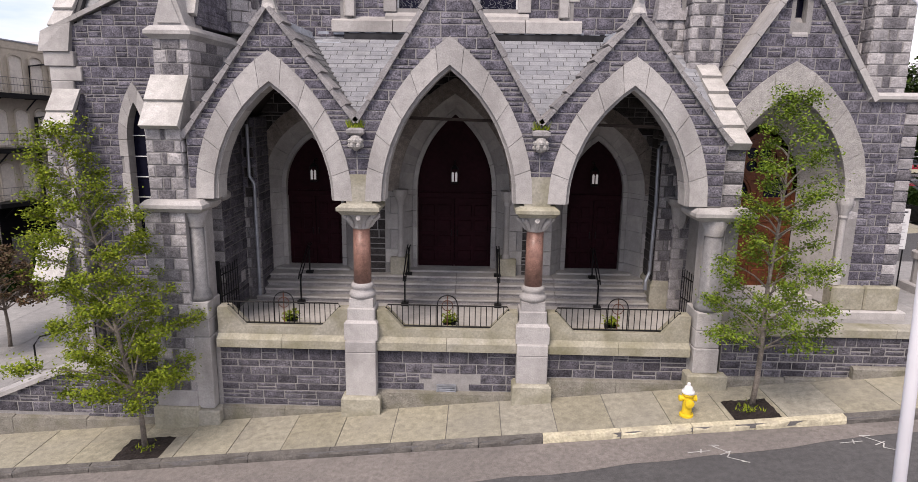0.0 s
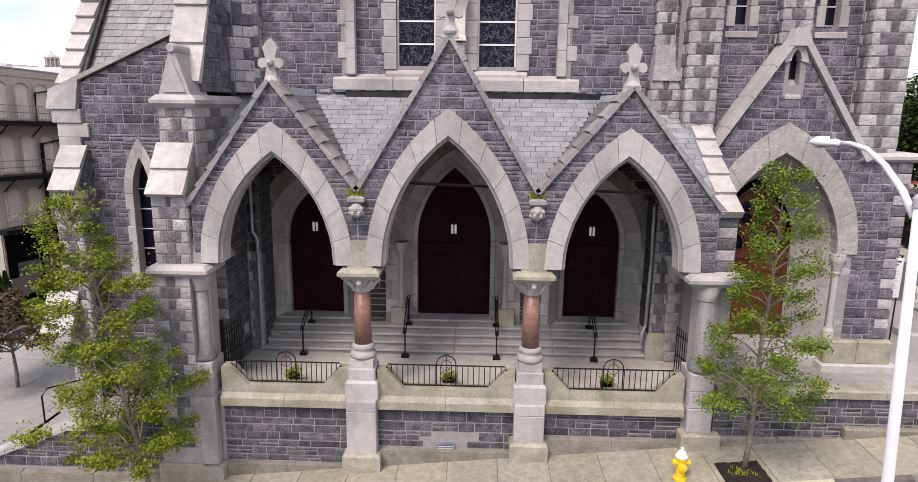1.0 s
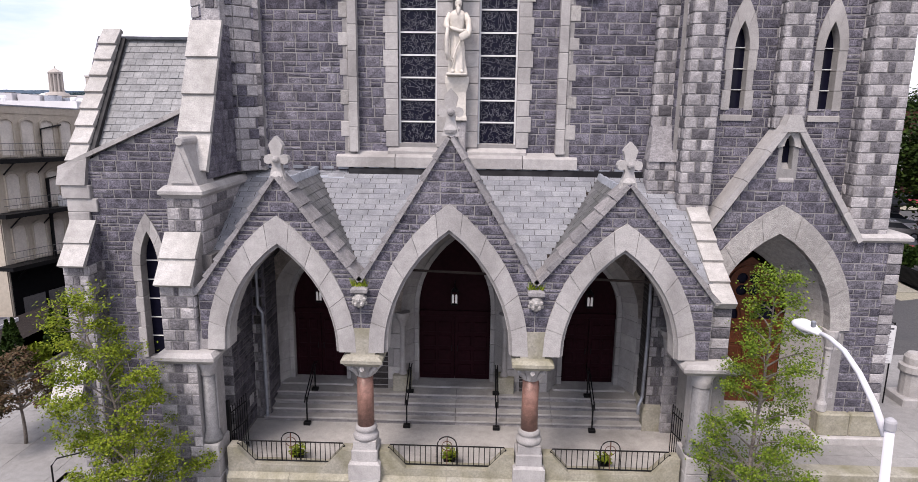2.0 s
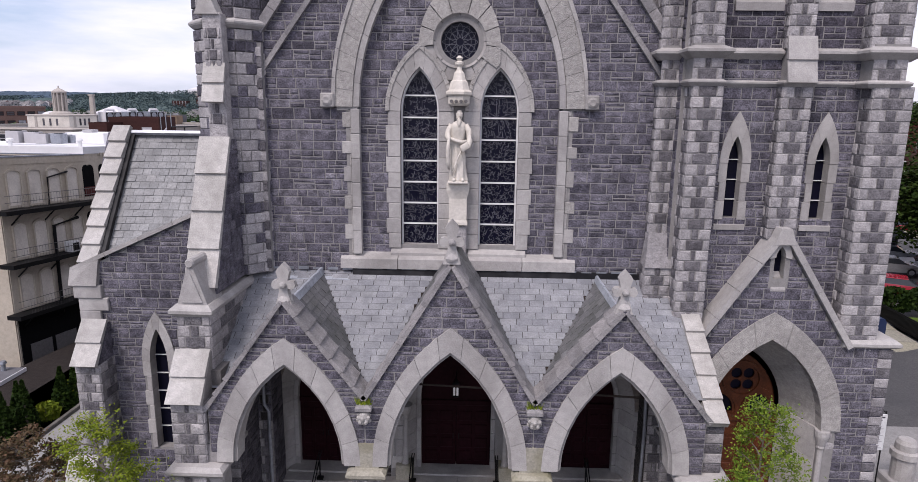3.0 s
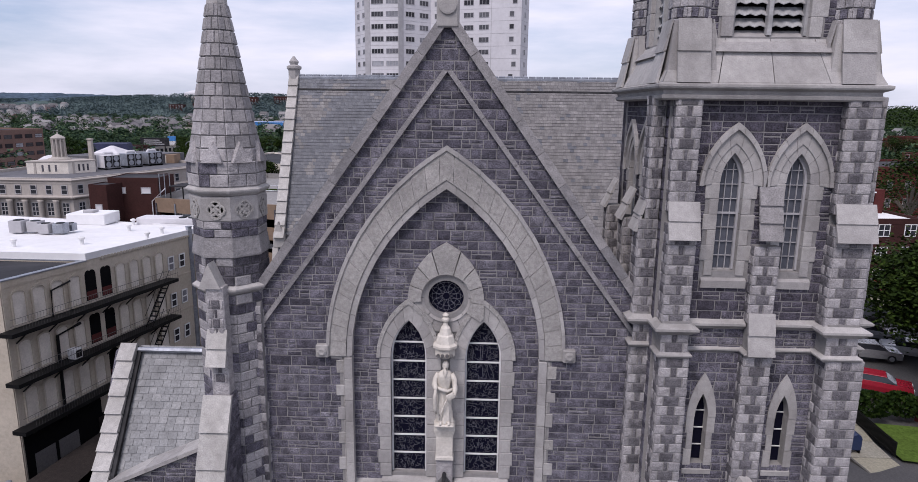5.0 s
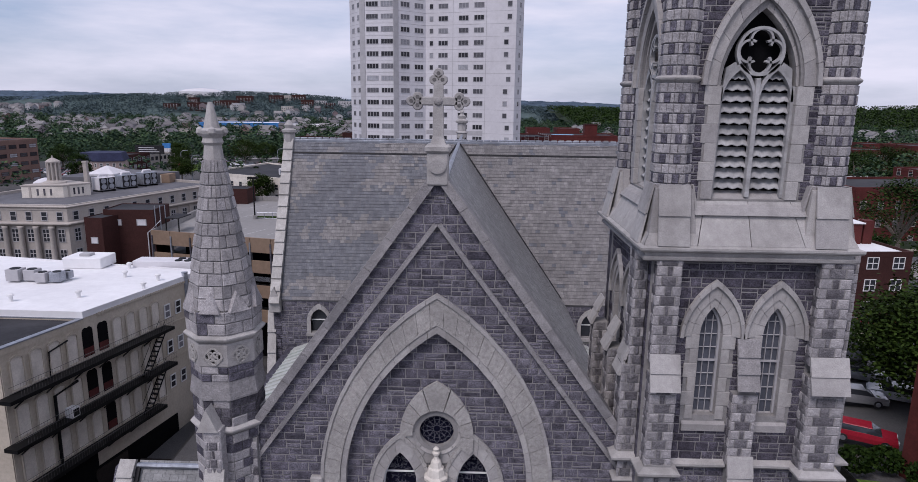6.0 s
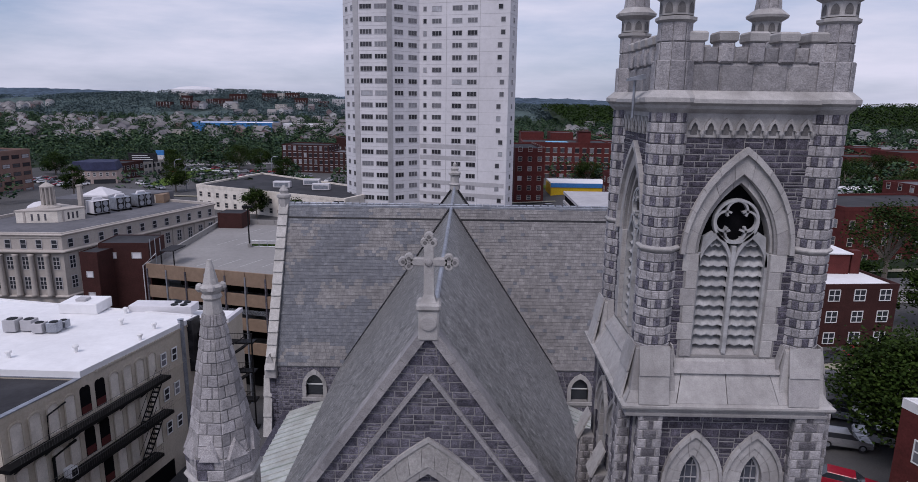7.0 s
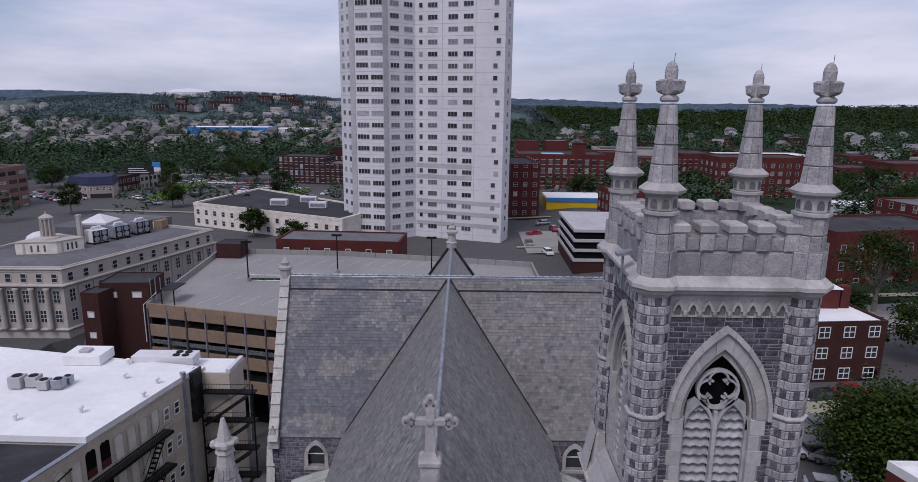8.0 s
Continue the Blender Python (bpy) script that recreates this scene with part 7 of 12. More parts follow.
PALEGLASS = gloss("grey_glass", (0.09, 0.097, 0.118), rough=0.2)
for m_, near_n in ((F or Matrix.Identity(4), 120), (FLANK, 0)):
    mid = part("wall", Geo(m_).slab([(TX - TH, 15.0), (TX + TH - 0.01, 15.0), (TX + TH - 0.01, 21.5), (TX - TH, 21.5)], [arch(x, 0.36, 16.62, 19.1, 20.0) for x in W2], TYF, TYF + 0.5), MORTAR, tower)
    lay(mid, m_ @ FRONT(TYF), courses(RNG, 15.2, 21.4, mid_spans), RUBBLE_TW, RNG, single=near_n, near=(TX, 20))
    for x in W2:
        win = part("window", Geo(m_).extr(arch(x, 0.35, 16.64, 19.1, 19.97), TYF + 0.26, TYF + 0.28), PALEGLASS, tower, "tall pointed window with small grey panes")
        g = Geo(m_)
        for k in (-1, 1):
            g.box(x + k * 0.095 - 0.009, x + k * 0.095 + 0.009, TYF + 0.21, TYF + 0.25, 16.65, 19.6)
        for k in range(7):
            z = 17.03 + k * 0.4
            h = arch_half(0.3, 19.1, 19.85, z)
            g.box(x - h, x + h, TYF + 0.21, TYF + 0.25, z - 0.009, z + 0.009)
        g.box(x - 0.3, x + 0.3, TYF + 0.19, TYF + 0.25, 18.21, 18.26)
        part("glazing_grid", g, PANEL_GY, win)
        for sx in (-1, 1):
            part("frame", Geo(m_).box(x + sx * 0.29 - 0.03, x + sx * 0.29 + 0.03, TYF + 0.17, TYF + 0.25, 16.65, 19.1), PANEL_GY, win)
        voussoirs(win, m_, x, 0.26, 19.1, 19.78, 0.32, 19.1, 19.9, 2, TYF + 0.17, TYF + 0.25, PANEL_GY, name="frame", gap=0)
        voussoirs(tower, m_, x, 0.32, 19.1, 19.9, 0.56, 19.05, 20.15, 3, TYF - 0.02, TYF + 0.3, DRESSED)
        voussoirs(tower, m_, x, 0.56, 19.05, 20.15, 0.8, 19.0, 20.52, 3, TYF - 0.05, TYF + 0.28, DRESSED)
        voussoirs(tower, m_, x, 0.8, 19.0, 20.52, 0.9, 19.0, 20.7, 4, TYF - 0.13, TYF + 0.1, DRESSED, name="hood_mould")
        for sx in (-1, 1):
            for k in range(6):
                a, b = sorted((x + sx * 0.32, x + sx * (0.7 if k % 2 else 0.56)))
                part("jamb_stone", Geo(m_).box(a, b, TYF - 0.03, TYF + 0.3, 16.5 + k * 0.43, 16.925 + k * 0.43, 0.012), DRESSED, tower)
        part("sill", Geo(m_).hexa([(x - 0.62, TYF - 0.08, 16.15), (x + 0.62, TYF - 0.08, 16.15), (x + 0.62, TYF + 0.3, 16.15), (x - 0.62, TYF + 0.3, 16.15), (x - 0.62, TYF - 0.08, 16.36), (x + 0.62, TYF - 0.08, 16.36), (x + 0.62, TYF + 0.25, 16.66), (x - 0.62, TYF + 0.25, 16.66)]), DRESSED, tower)
# the flank's middle and rear buttresses, with sloped slabs
for a, b in ((TX - 0.22, TX + 0.46), (TX - 2.7, TX - 2.06)):
    part("pier", Geo(FLANK).box(a + 0.01, b - 0.01, TYF - 0.5, TYF + 0.1, 8.0, 17.7), MORTAR, tower)
    quoined(tower, FLANK @ FRONT(TYF - 0.5), a, b, 8.0, 17.7, RNG)
    quoined(tower, FLANK @ LEFTF(a + 0.01), -TYF, -TYF + 0.5, 8.0, 17.7, RNG)
    quoined(tower, FLANK @ RIGHTF(b - 0.01), TYF - 0.5, TYF, 8.0, 17.7, RNG)
    slope_slabs(tower, a - 0.03, b + 0.03, TYF - 0.55, 17.65, TYF - 0.15, 18.6, 2, 0.06, DRESSED, overlap=0.03, m=FLANK)
a, b = TX + 1.66, TX + 2.38
slope_slabs(tower, a - 0.03, b + 0.03, TYF - 0.55, 17.65, TYF - 0.3, 18.55, 2, 0.06, DRESSED, overlap=0.03, m=FLANK)
# skirt: a cornice and a steep stone weathering up to the belfry
TB = TX - 0.26                           # the belfry's axis
BH = 2.28                                # half the belfry wall
YB0 = 20.25                              # the tower's middle in y
def sq(h, z, e=0.0):
    return [(TB - h - e, YB0 - h - e, z), (TB + h + e, YB0 - h - e, z), (TB + h + e, YB0 + h + e, z), (TB - h - e, YB0 + h + e, z)]
part("cornice", Geo().loft([sq(TH, 21.26), sq(TH + 0.08, 21.3), sq(TH + 0.1, 21.38), sq(TH + 0.03, 21.42), sq(TH + 0.05, 21.5), sq(TH + 0.2, 21.56), sq(TH + 0.22, 21.6), sq(TH + 0.22, 21.66), sq(TH + 0.1, 21.7)]), DRESSED, tower)
for q in range(4):
    mm = Matrix.Translation((TB, YB0, 0)) @ Matrix.Rotation(q * math.pi / 2, 4, 'Z')
    for k in range(4):
        a, b = -1 + k / 2 + 0.004, -1 + (k + 1) / 2 - 0.004
        o_, i_ = TH + 0.1, BH + 0.02
        part("weathering_slab", Geo(mm).hexa([(a * o_, -o_, 21.66), (b * o_, -o_, 21.66), (b * i_, -i_ + 0.3, 21.66), (a * i_, -i_ + 0.3, 21.66), (a * o_, -o_, 21.72), (b * o_, -o_, 21.72), (b * i_, -i_, 22.85), (a * i_, -i_, 22.85)]), DRESSED, tower)
for sx in (-1, 1):
    for sy in (-1, 1):
        px, py = TB + sx * 2.08, YB0 + sy * 2.08
        part("pier_foot", Geo().loft([[(px + dx * w, py + dy * w, z) for dx, dy in ((-1, -1), (1, -1), (1, 1), (-1, 1))] for w, z in ((0.66, 21.5), (0.66, 21.7), (0.5, 23.2))]), DRESSED, tower)
        for q in range(4):
            mq = Matrix.Translation((px, py, 0)) @ Matrix.Rotation(q * math.pi / 2, 4, 'Z')
            slope_slabs(tower, -0.42, 0.42, -0.78, 21.72, -0.5, 23.3, 2, 0.05, DRESSED, overlap=0.03, m=mq)
# belfry: four walls with louvred pointed openings
for q, (mm, full) in enumerate([(Matrix.Translation((TB, YB0, 0)) @ Matrix.Rotation(r, 4, 'Z'), r in (0, -math.pi / 2)) for r in (0, math.pi / 2, math.pi, -math.pi / 2)]):
    bw = part("wall", Geo(mm).slab([(-BH, 22.0), (BH, 22.0), (BH, 29.75), (-BH, 29.75)], [arch(0, 1.04, 22.9, 25.9, 28.08)], -BH, -BH + 0.45), MORTAR, tower)
    def bel_spans(v):
        s = [(-BH, BH)]
        h = arch_half(1.35, 25.9, 28.65, v)
        return spans_minus(s, -h, h) if h > 0 else s
    lay(bw, mm @ FRONT(-BH), courses(RNG, 22.9, 29.05, bel_spans, course=(0.15, 0.24)), RUBBLE_TW, RNG, single=70 if q == 0 else 0, near=(0, 28.5))
    voussoirs(tower, mm, 0, 0.98, 25.9, 27.85, 1.12, 25.9, 28.1, 4, -BH + 0.1, -BH + 0.45, DRESSED)
    voussoirs(tower, mm, 0, 1.12, 25.9, 28.1, 1.42, 25.9, 28.62, 4, -BH - 0.04, -BH + 0.35, DRESSED)
    voussoirs(tower, mm, 0, 1.42, 25.9, 28.62, 1.54, 25.9, 28.82, 5, -BH - 0.15, -BH + 0.1, DRESSED, name="hood_mould")
    for sx in (-1, 1):
        for k in range(6):
            a, b = sorted((sx * 0.98, sx * (1.42 if k % 2 else 1.3)))
            part("jamb_stone", Geo(mm).box(a, b, -BH - 0.03, -BH + 0.45, 22.9 + k * 0.5, 23.395 + k * 0.5, 0.012), DRESSED, tower)
    part("sill", Geo(mm).hexa([(-1.5, -BH - 0.3, 22.5), (1.5, -BH - 0.3, 22.5), (1.5, -BH + 0.4, 22.5), (-1.5, -BH + 0.4, 22.5), (-1.5, -BH - 0.15, 22.7), (1.5, -BH - 0.15, 22.7), (1.5, -BH + 0.4, 23.1), (-1.5, -BH + 0.4, 23.1)]), DRESSED, tower)
    # black sheet behind the louvres stands for the shade inside the belfry
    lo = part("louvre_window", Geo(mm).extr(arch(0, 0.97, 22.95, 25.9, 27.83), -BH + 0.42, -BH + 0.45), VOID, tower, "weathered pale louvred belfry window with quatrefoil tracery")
    for sx in (-1, 1):
        for k in range(11):
            z = 23.15 + k * 0.29
            h = 0.43 if z < 25.5 else arch_half(0.43, 25.5, 26.35, z)
            if h > 0.12:
                ns = 6
                front = [(sx * 0.49 - h + 2 * h * i / ns, -BH + 0.2, z + (0.05 if i % 2 else 0.0)) for i in range(ns + 1)]
                back = [(x_, -BH + 0.42, z + 0.24) for x_, _, _ in front]
                n_ = ns + 1
                gl = Geo(mm).add(front + back + [(x_, y_, z_ + 0.025) for x_, y_, z_ in front] + [(x_, y_, z_ + 0.025) for x_, y_, z_ in back],
                                 [(i, i + 1, n_ + i + 1, n_ + i) for i in range(ns)] + [(2 * n_ + i, 2 * n_ + i + 1, 3 * n_ + i + 1, 3 * n_ + i) for i in range(ns)] + [(i, i + 1, 2 * n_ + i + 1, 2 * n_ + i) for i in range(ns)])
                part("louvre", gl, LOUVRE, lo)
        voussoirs(lo, mm, sx * 0.49, 0.41, 25.5, 26.3, 0.48, 25.5, 26.48, 2, -BH + 0.12, -BH + 0.3, LOUVRE, name="tracery", gap=0)
        part("tracery", Geo(mm).box(sx * 0.94 - 0.04, sx * 0.94 + 0.04, -BH + 0.12, -BH + 0.3, 22.95, 25.9), LOUVRE, lo)
    part("mullion", Geo(mm).box(-0.06, 0.06, -BH + 0.08, -BH + 0.3, 22.95, 26.1, 0.01), LOUVRE, lo)
    rc = 0.56
    part("tracery", Geo(mm).slab(circle(0, 26.78, rc + 0.07), [circle(0, 26.78, rc)], -BH + 0.12, -BH + 0.28), LOUVRE, lo)
    for k in range(4):
        t = k * math.pi / 2
        cx_, cz_ = 0.29 * math.cos(t), 26.78 + 0.29 * math.sin(t)
        arcp = [(cx_ + 0.25 * math.cos(t + s), cz_ + 0.25 * math.sin(t + s)) for s in [(-2.1 + 4.2 * i / 12) for i in range(13)]]
        inn = [(cx_ + 0.31 * math.cos(t + s), cz_ + 0.31 * math.sin(t + s)) for s in [(-2.1 + 4.2 * i / 12) for i in range(13)]]
        part("foil", Geo(mm).extr(inn + arcp[::-1], -BH + 0.13, -BH + 0.26), LOUVRE, lo)
    for sx in (-1, 1):      # spandrel pieces between circle and frame
        part("tracery", Geo(mm).extr([(sx * 0.5, 26.3), (sx * 0.9, 25.9), (sx * 0.86, 26.35), (sx * 0.62, 26.5)][::sx], -BH + 0.14, -BH + 0.26), LOUVRE, lo)
    # corbel table of small pointed arches below the cornice
    part("frieze", Geo(mm).box(-BH + 0.3, BH - 0.3, -BH - 0.03, -BH + 0.2, 29.05, 29.7), DRESSED, tower)
    for k in range(8):
        x = -1.45 + k * 0.415
        voussoirs(tower, mm, x, 0.09, 29.25, 29.44, 0.16, 29.23, 29.56, 1, -BH - 0.1, -BH, DRESSED, name="corbel_arch", gap=0.004, key=False)
        # flat dark plate puts a hollow's shade under each small arch
        part("corbel_hollow", Geo(mm).extr(arch(x, 0.09, 29.12, 29.25, 29.44, 5), -BH - 0.036, -BH - 0.02), MORTAR_DK, tower)
        part("corbel", Geo(mm).lathe(x + 0.207, -BH - 0.06, [(0.02, 29.05), (0.06, 29.14), (0.07, 29.24)], 8), DRESSED, tower)
    # cornice, plain parapet blocks, merlons
    part("cornice", Geo(mm).loft([[(-BH + 0.2, -BH - d, z), (BH - 0.2, -BH - d, z), (BH - 0.2, -BH + 0.3, z), (-BH + 0.2, -BH + 0.3, z)] for d, z in ((0.05, 29.68), (0.2, 29.78), (0.24, 29.86), (0.36, 29.93), (0.36, 30.03), (0.02, 30.25))]), DRESSED, tower)
    for k in range(4):
        a, b = -1.75 + k * 0.875, -1.75 + (k + 1) * 0.875
        vs, fs = stone_verts(RNG, b - a, 0.82, proud=(0.05, 0.08), edge=0.05)
        part("parapet_block", Geo(mm).add([(a + x, -BH + 0.06 + y, 30.12 + z) for x, y, z in vs], fs), MIDSTONE, tower)
    part("parapet", Geo(mm).box(-1.8, 1.8, -BH + 0.06, -BH + 0.5, 30.1, 31.35), MIDSTONE, tower)
    for k in range(9):
        a, b = -1.743 + k * 0.3875, -1.743 + (k + 1) * 0.3875
        vs, fs = stone_verts(RNG, b - a, 0.4 if k % 2 else 0.52, proud=(0.04, 0.07), joint=0.008, edge=0.035)
        part("parapet_block", Geo(mm).add([(a + x, -BH + (0.06 if k % 2 else 0.0) + y, 30.95 + z) for x, y, z in vs], fs), MIDSTONE if k % 2 else QUOIN, tower)
    for k in range(5):
        x = -1.55 + k * 0.775
        mer = part("merlon", Geo(mm).box(x - 0.2, x + 0.2, -BH + 0.0, -BH + 0.52, 30.95, 31.5, 0.02), QUOIN, tower)
        part("merlon_cap", Geo(mm).loft([[(x - w, -BH + d, z), (x + w, -BH + d, z), (x + w, -BH + 0.6, z), (x - w, -BH + 0.6, z)] for w, d, z in ((0.2, -0.02, 31.46), (0.245, -0.07, 31.5), (0.25, -0.08, 31.68), (0.21, -0.03, 31.73))]), DRESSED, mer)
part("belfry_roof", Geo().box(TB - 2.2, TB + 2.2, YB0 - 2.2, YB0 + 2.2, 30.2, 30.4), ROOF_GY, tower)
# corner piers, shafts and pinnacles
for sx in (-1, 1):
    for sy in (-1, 1):
        px, py = TB + sx * 2.08, YB0 + sy * 2.08
        oct_rows(tower, px, py, 0.52, 22.8, 25.95, RNG, row=0.27, alt=True)
        oct_string(tower, px, py, 0.5, 26.05, h=0.1, out=0.1)
        oct_rows(tower, px, py, 0.5, 26.1, 29.7, RNG, row=0.27, alt=True)
        part("cornice", Geo().lathe(px, py, [(0.5, 29.66), (0.64, 29.8), (0.68, 29.88), (0.78, 29.95), (0.78, 30.06), (0.55, 30.25)], 8, PH), DRESSED, tower)
        pin = thing("pinnacle", "octagonal pale granite pinnacle with a carved cross head", "pinnacle", (px, py, 30.1), group="tower pinnacles")
        oo = Matrix.Translation((-px, -py, -30.1))
        def orow(r, z0, z1, row, taper=0.0):
            n = max(1, round((z1 - z0) / row))
            for i in range(n):
                za, zb = z0 + (z1 - z0) * i / n, z0 + (z1 - z0) * (i + 1) / n
                ra, rb = r - taper * i / n, r - taper * (i + 1) / n
                part("course", Geo(oo).lathe(px, py, [(ra - 0.03, za + 0.005), (ra + 0.015, za + 0.03), (rb + 0.015, zb - 0.03), (rb - 0.03, zb - 0.005)], 8, PH), QUOIN, pin)
        oct_rows(pin, px, py, 0.52, 30.2, 31.0, RNG, row=0.85, mats=(QUOIN,), pale=1.1, m=oo)
        oct_rows(pin, px, py, 0.43, 30.95, 31.95, RNG, row=0.5, mats=(QUOIN,), pale=1.1, m=oo)
        part("ring", Geo(oo).lathe(px, py, [(0.42, 31.9), (0.52, 31.98), (0.52, 32.06), (0.42, 32.08)], 8, PH), DRESSED, pin)
        part("frieze", Geo(oo).lathe(px, py, [(0.43, 32.1), (0.43, 32.5)], 8, PH), DRESSED, pin)
        for k in range(8):
            t = k * math.pi / 4
            mm = oo @ Matrix.Translation((px, py, 0)) @ Matrix.Rotation(t + math.pi / 2, 4, 'Z')
            # dark plates on the frieze, drawn for the shade of blind arches
            part("blind_arch", Geo(mm).extr(arch(0, 0.1, 32.16, 32.26, 32.42, 4), -0.412, -0.395), MORTAR_DK, pin)
        part("collar", Geo(oo).lathe(px, py, [(0.42, 32.46), (0.62, 32.58), (0.64, 32.66), (0.42, 32.84)], 8, PH), DRESSED, pin)
        oct_rows(pin, px, py, 0.39, 32.8, 34.9, RNG, row=0.5, taper=0.19, mats=(QUOIN,), pale=1.1, m=oo)
        part("ring", Geo(oo).lathe(px, py, [(0.2, 34.96), (0.25, 35.02), (0.25, 35.08), (0.18, 35.14)], 8, PH), DRESSED, pin)
        part("cross_head", Geo(oo).box(px - 0.15, px + 0.15, py - 0.15, py + 0.15, 35.12, 35.52, 0.04), QUOIN, pin)
        for k in range(4):
            t = k * math.pi / 2 + 0.22
            ma = oo @ Matrix.Translation((px, py, 0)) @ Matrix.Rotation(t, 4, 'Z')
            part("cross_arm", Geo(ma).loft([[(0.1, -0.1, zb), (q, -0.1 - e, zb), (q, 0.1 + e, zb), (0.1, 0.1, zb)] for q, e, zb in ((0.17, -0.02, 35.16), (0.28, 0.0, 35.2), (0.34, 0.02, 35.26), (0.35, 0.03, 35.4), (0.37, 0.03, 35.5), (0.28, 0.0, 35.55))]), QUOIN, pin)
        part("bud", Geo(oo).lathe(px, py, [(0.16, 35.05), (0.165, 35.5), (0.17, 35.78), (0.15, 35.88), (0.1, 35.97), (0.03, 36.02)], 8, PH), QUOIN, pin)
        part("rod", Geo(oo).tube([(px + 0.05, py, 35.9), (px + 0.06, py, 36.22)], 0.008, 4), IRON, pin)
lampb = thing("flood_lamp", "small dark flood lamp on the tower's corner", "flood lamp", (TB - 2.75, YB0 - 1.0, 30.0))
part("arm", Geo().tube([(0, 0, -0.5), (0, 0, 0.55)], 0.04, 6), LEAD, lampb)
part("head", Geo().hexa([(-0.2, -0.16, 0.5), (0.25, -0.16, 0.56), (0.25, 0.16, 0.56), (-0.2, 0.16, 0.5), (-0.2, -0.16, 0.58), (0.25, -0.16, 0.7), (0.25, 0.16, 0.7), (-0.2, 0.16, 0.58)]), LEAD, lampb)

# ---- tower entrance gable ----
gx = TX + 0.1
gw = part("wall", Geo(F).slab([(gx - 2.15, 1.4), (gx - 1.66, 1.4)] + [(gx + u, v) for u, v in arc_side(1.66, 4.7, 7.42, 10)] + [(gx - u, v) for u, v in reversed(arc_side(1.66, 4.7, 7.42, 10)[:-1])] + [(gx + 1.66, 1.4), (gx + 3.3, 1.4), (gx + 3.3, 7.3), (gx + 1.95, 7.3), (gx, 10.3), (gx - 1.85, 7.3), (gx - 2.15, 7.3)],
           [arch(gx - 0.02, 0.14, 9.15, 9.75, 10.05, 4)], GY, GY + 0.5), MORTAR, tower)


def ent_spans(v):
    s = [(gx - 2.15, gx + 3.3)] if v < 7.3 else [(gx - 1.85 + (v - 7.3) / 3.0 * 1.85, gx + 1.95 - (v - 7.3) / 3.0 * 1.95)]
    h = arch_half(2.1, 4.7, 8.05, v)
    s = spans_minus(s, gx - h, gx + h) if h > 0 else s
    return spans_minus(s, gx - 0.25, gx + 0.25) if 8.9 < v < 10.2 else s


lay(gw, FRONT(GY), courses(RNG, 2.2, 10.1, ent_spans), RUBBLE, RNG, single=80, near=(gx, 8.5))
quoined(tower, FRONT(GY - 0.02), gx + 2.95, gx + 3.35, 2.3, 7.2, RNG, two=False)
voussoirs(tower, F, gx, 1.66, 4.7, 7.42, 2.2, 4.7, 8.2, 3, GY - 0.06, GY + 0.4, TOOLED)
# splayed reveal: smooth stones running back to the door
front_, back_ = arc_side(1.64, 4.7, 7.38, 15), arc_side(1.15, 4.7, 6.6, 15)
over = arc_side(1.9, 4.7, 7.85, 15)
for sx in (-1, 1):
    for i in range(0, 15, 3):
        g = Geo()
        for q in range(i, i + 3):
            (u0, v0), (u1, v1), (p0, w0), (p1, w1), (o0, h0), (o1, h1) = front_[q], front_[q + 1], back_[q], back_[q + 1], over[q], over[q + 1]
            e = 0.006 if q == i + 2 else 0.0
            g.hexa([(gx + sx * u0, GY + 0.3, v0), (gx + sx * p0, GY + 1.5, w0), (gx + sx * o0, GY + 1.5, h0), (gx + sx * o0, GY + 0.3, h0),
                    (gx + sx * u1, GY + 0.3, v1 - e), (gx + sx * p1, GY + 1.5, w1 - e), (gx + sx * o1, GY + 1.5, h1 - e), (gx + sx * o1, GY + 0.3, h1 - e)])
        part("splay_stone", g, TOOLED, tower)
    for k in range(6):
        za, zb = 1.7 + k * 0.5, 2.194 + k * 0.5
        part("jamb_stone", Geo().hexa([(gx + sx * u, y, z) for z in (za, zb) for u, y in ((1.64, GY + 0.1), (1.15, GY + 1.5), (1.9, GY + 1.5), (1.9, GY + 0.1))]), DRESSED, tower)
    rake_slabs(tower, F, gx + sx * 2.05, 7.2, gx, 10.36, 4, 0.16, GY - 0.16, TYF, DRESSED, step=0)
    x = gx + sx * 1.75
    part("shaft", Geo().lathe(x, GY + 0.02, [(0.15, 2.3), (0.15, 2.5), (0.1, 2.6), (0.085, 2.7), (0.08, 4.1), (0.11, 4.16), (0.1, 4.22), (0.19, 4.5), (0.2, 4.55), (0.2, 4.7)], 12), DRESSED, tower)
part("apex_stone", Geo(F).extr([(gx - 0.3, 10.12), (gx + 0.3, 10.12), (gx + 0.14, 10.56), (gx - 0.14, 10.56)], GY - 0.17, TYF), DRESSED, tower)
part("slit_window", Geo(F).extr(arch(gx - 0.02, 0.16, 9.15, 9.75, 10.05, 4), GY + 0.25, GY + 0.28), GLASS, tower)
voussoirs(tower, F, gx - 0.02, 0.13, 9.75, 10.05, 0.3, 9.7, 10.3, 1, GY - 0.05, GY + 0.3, DRESSED)
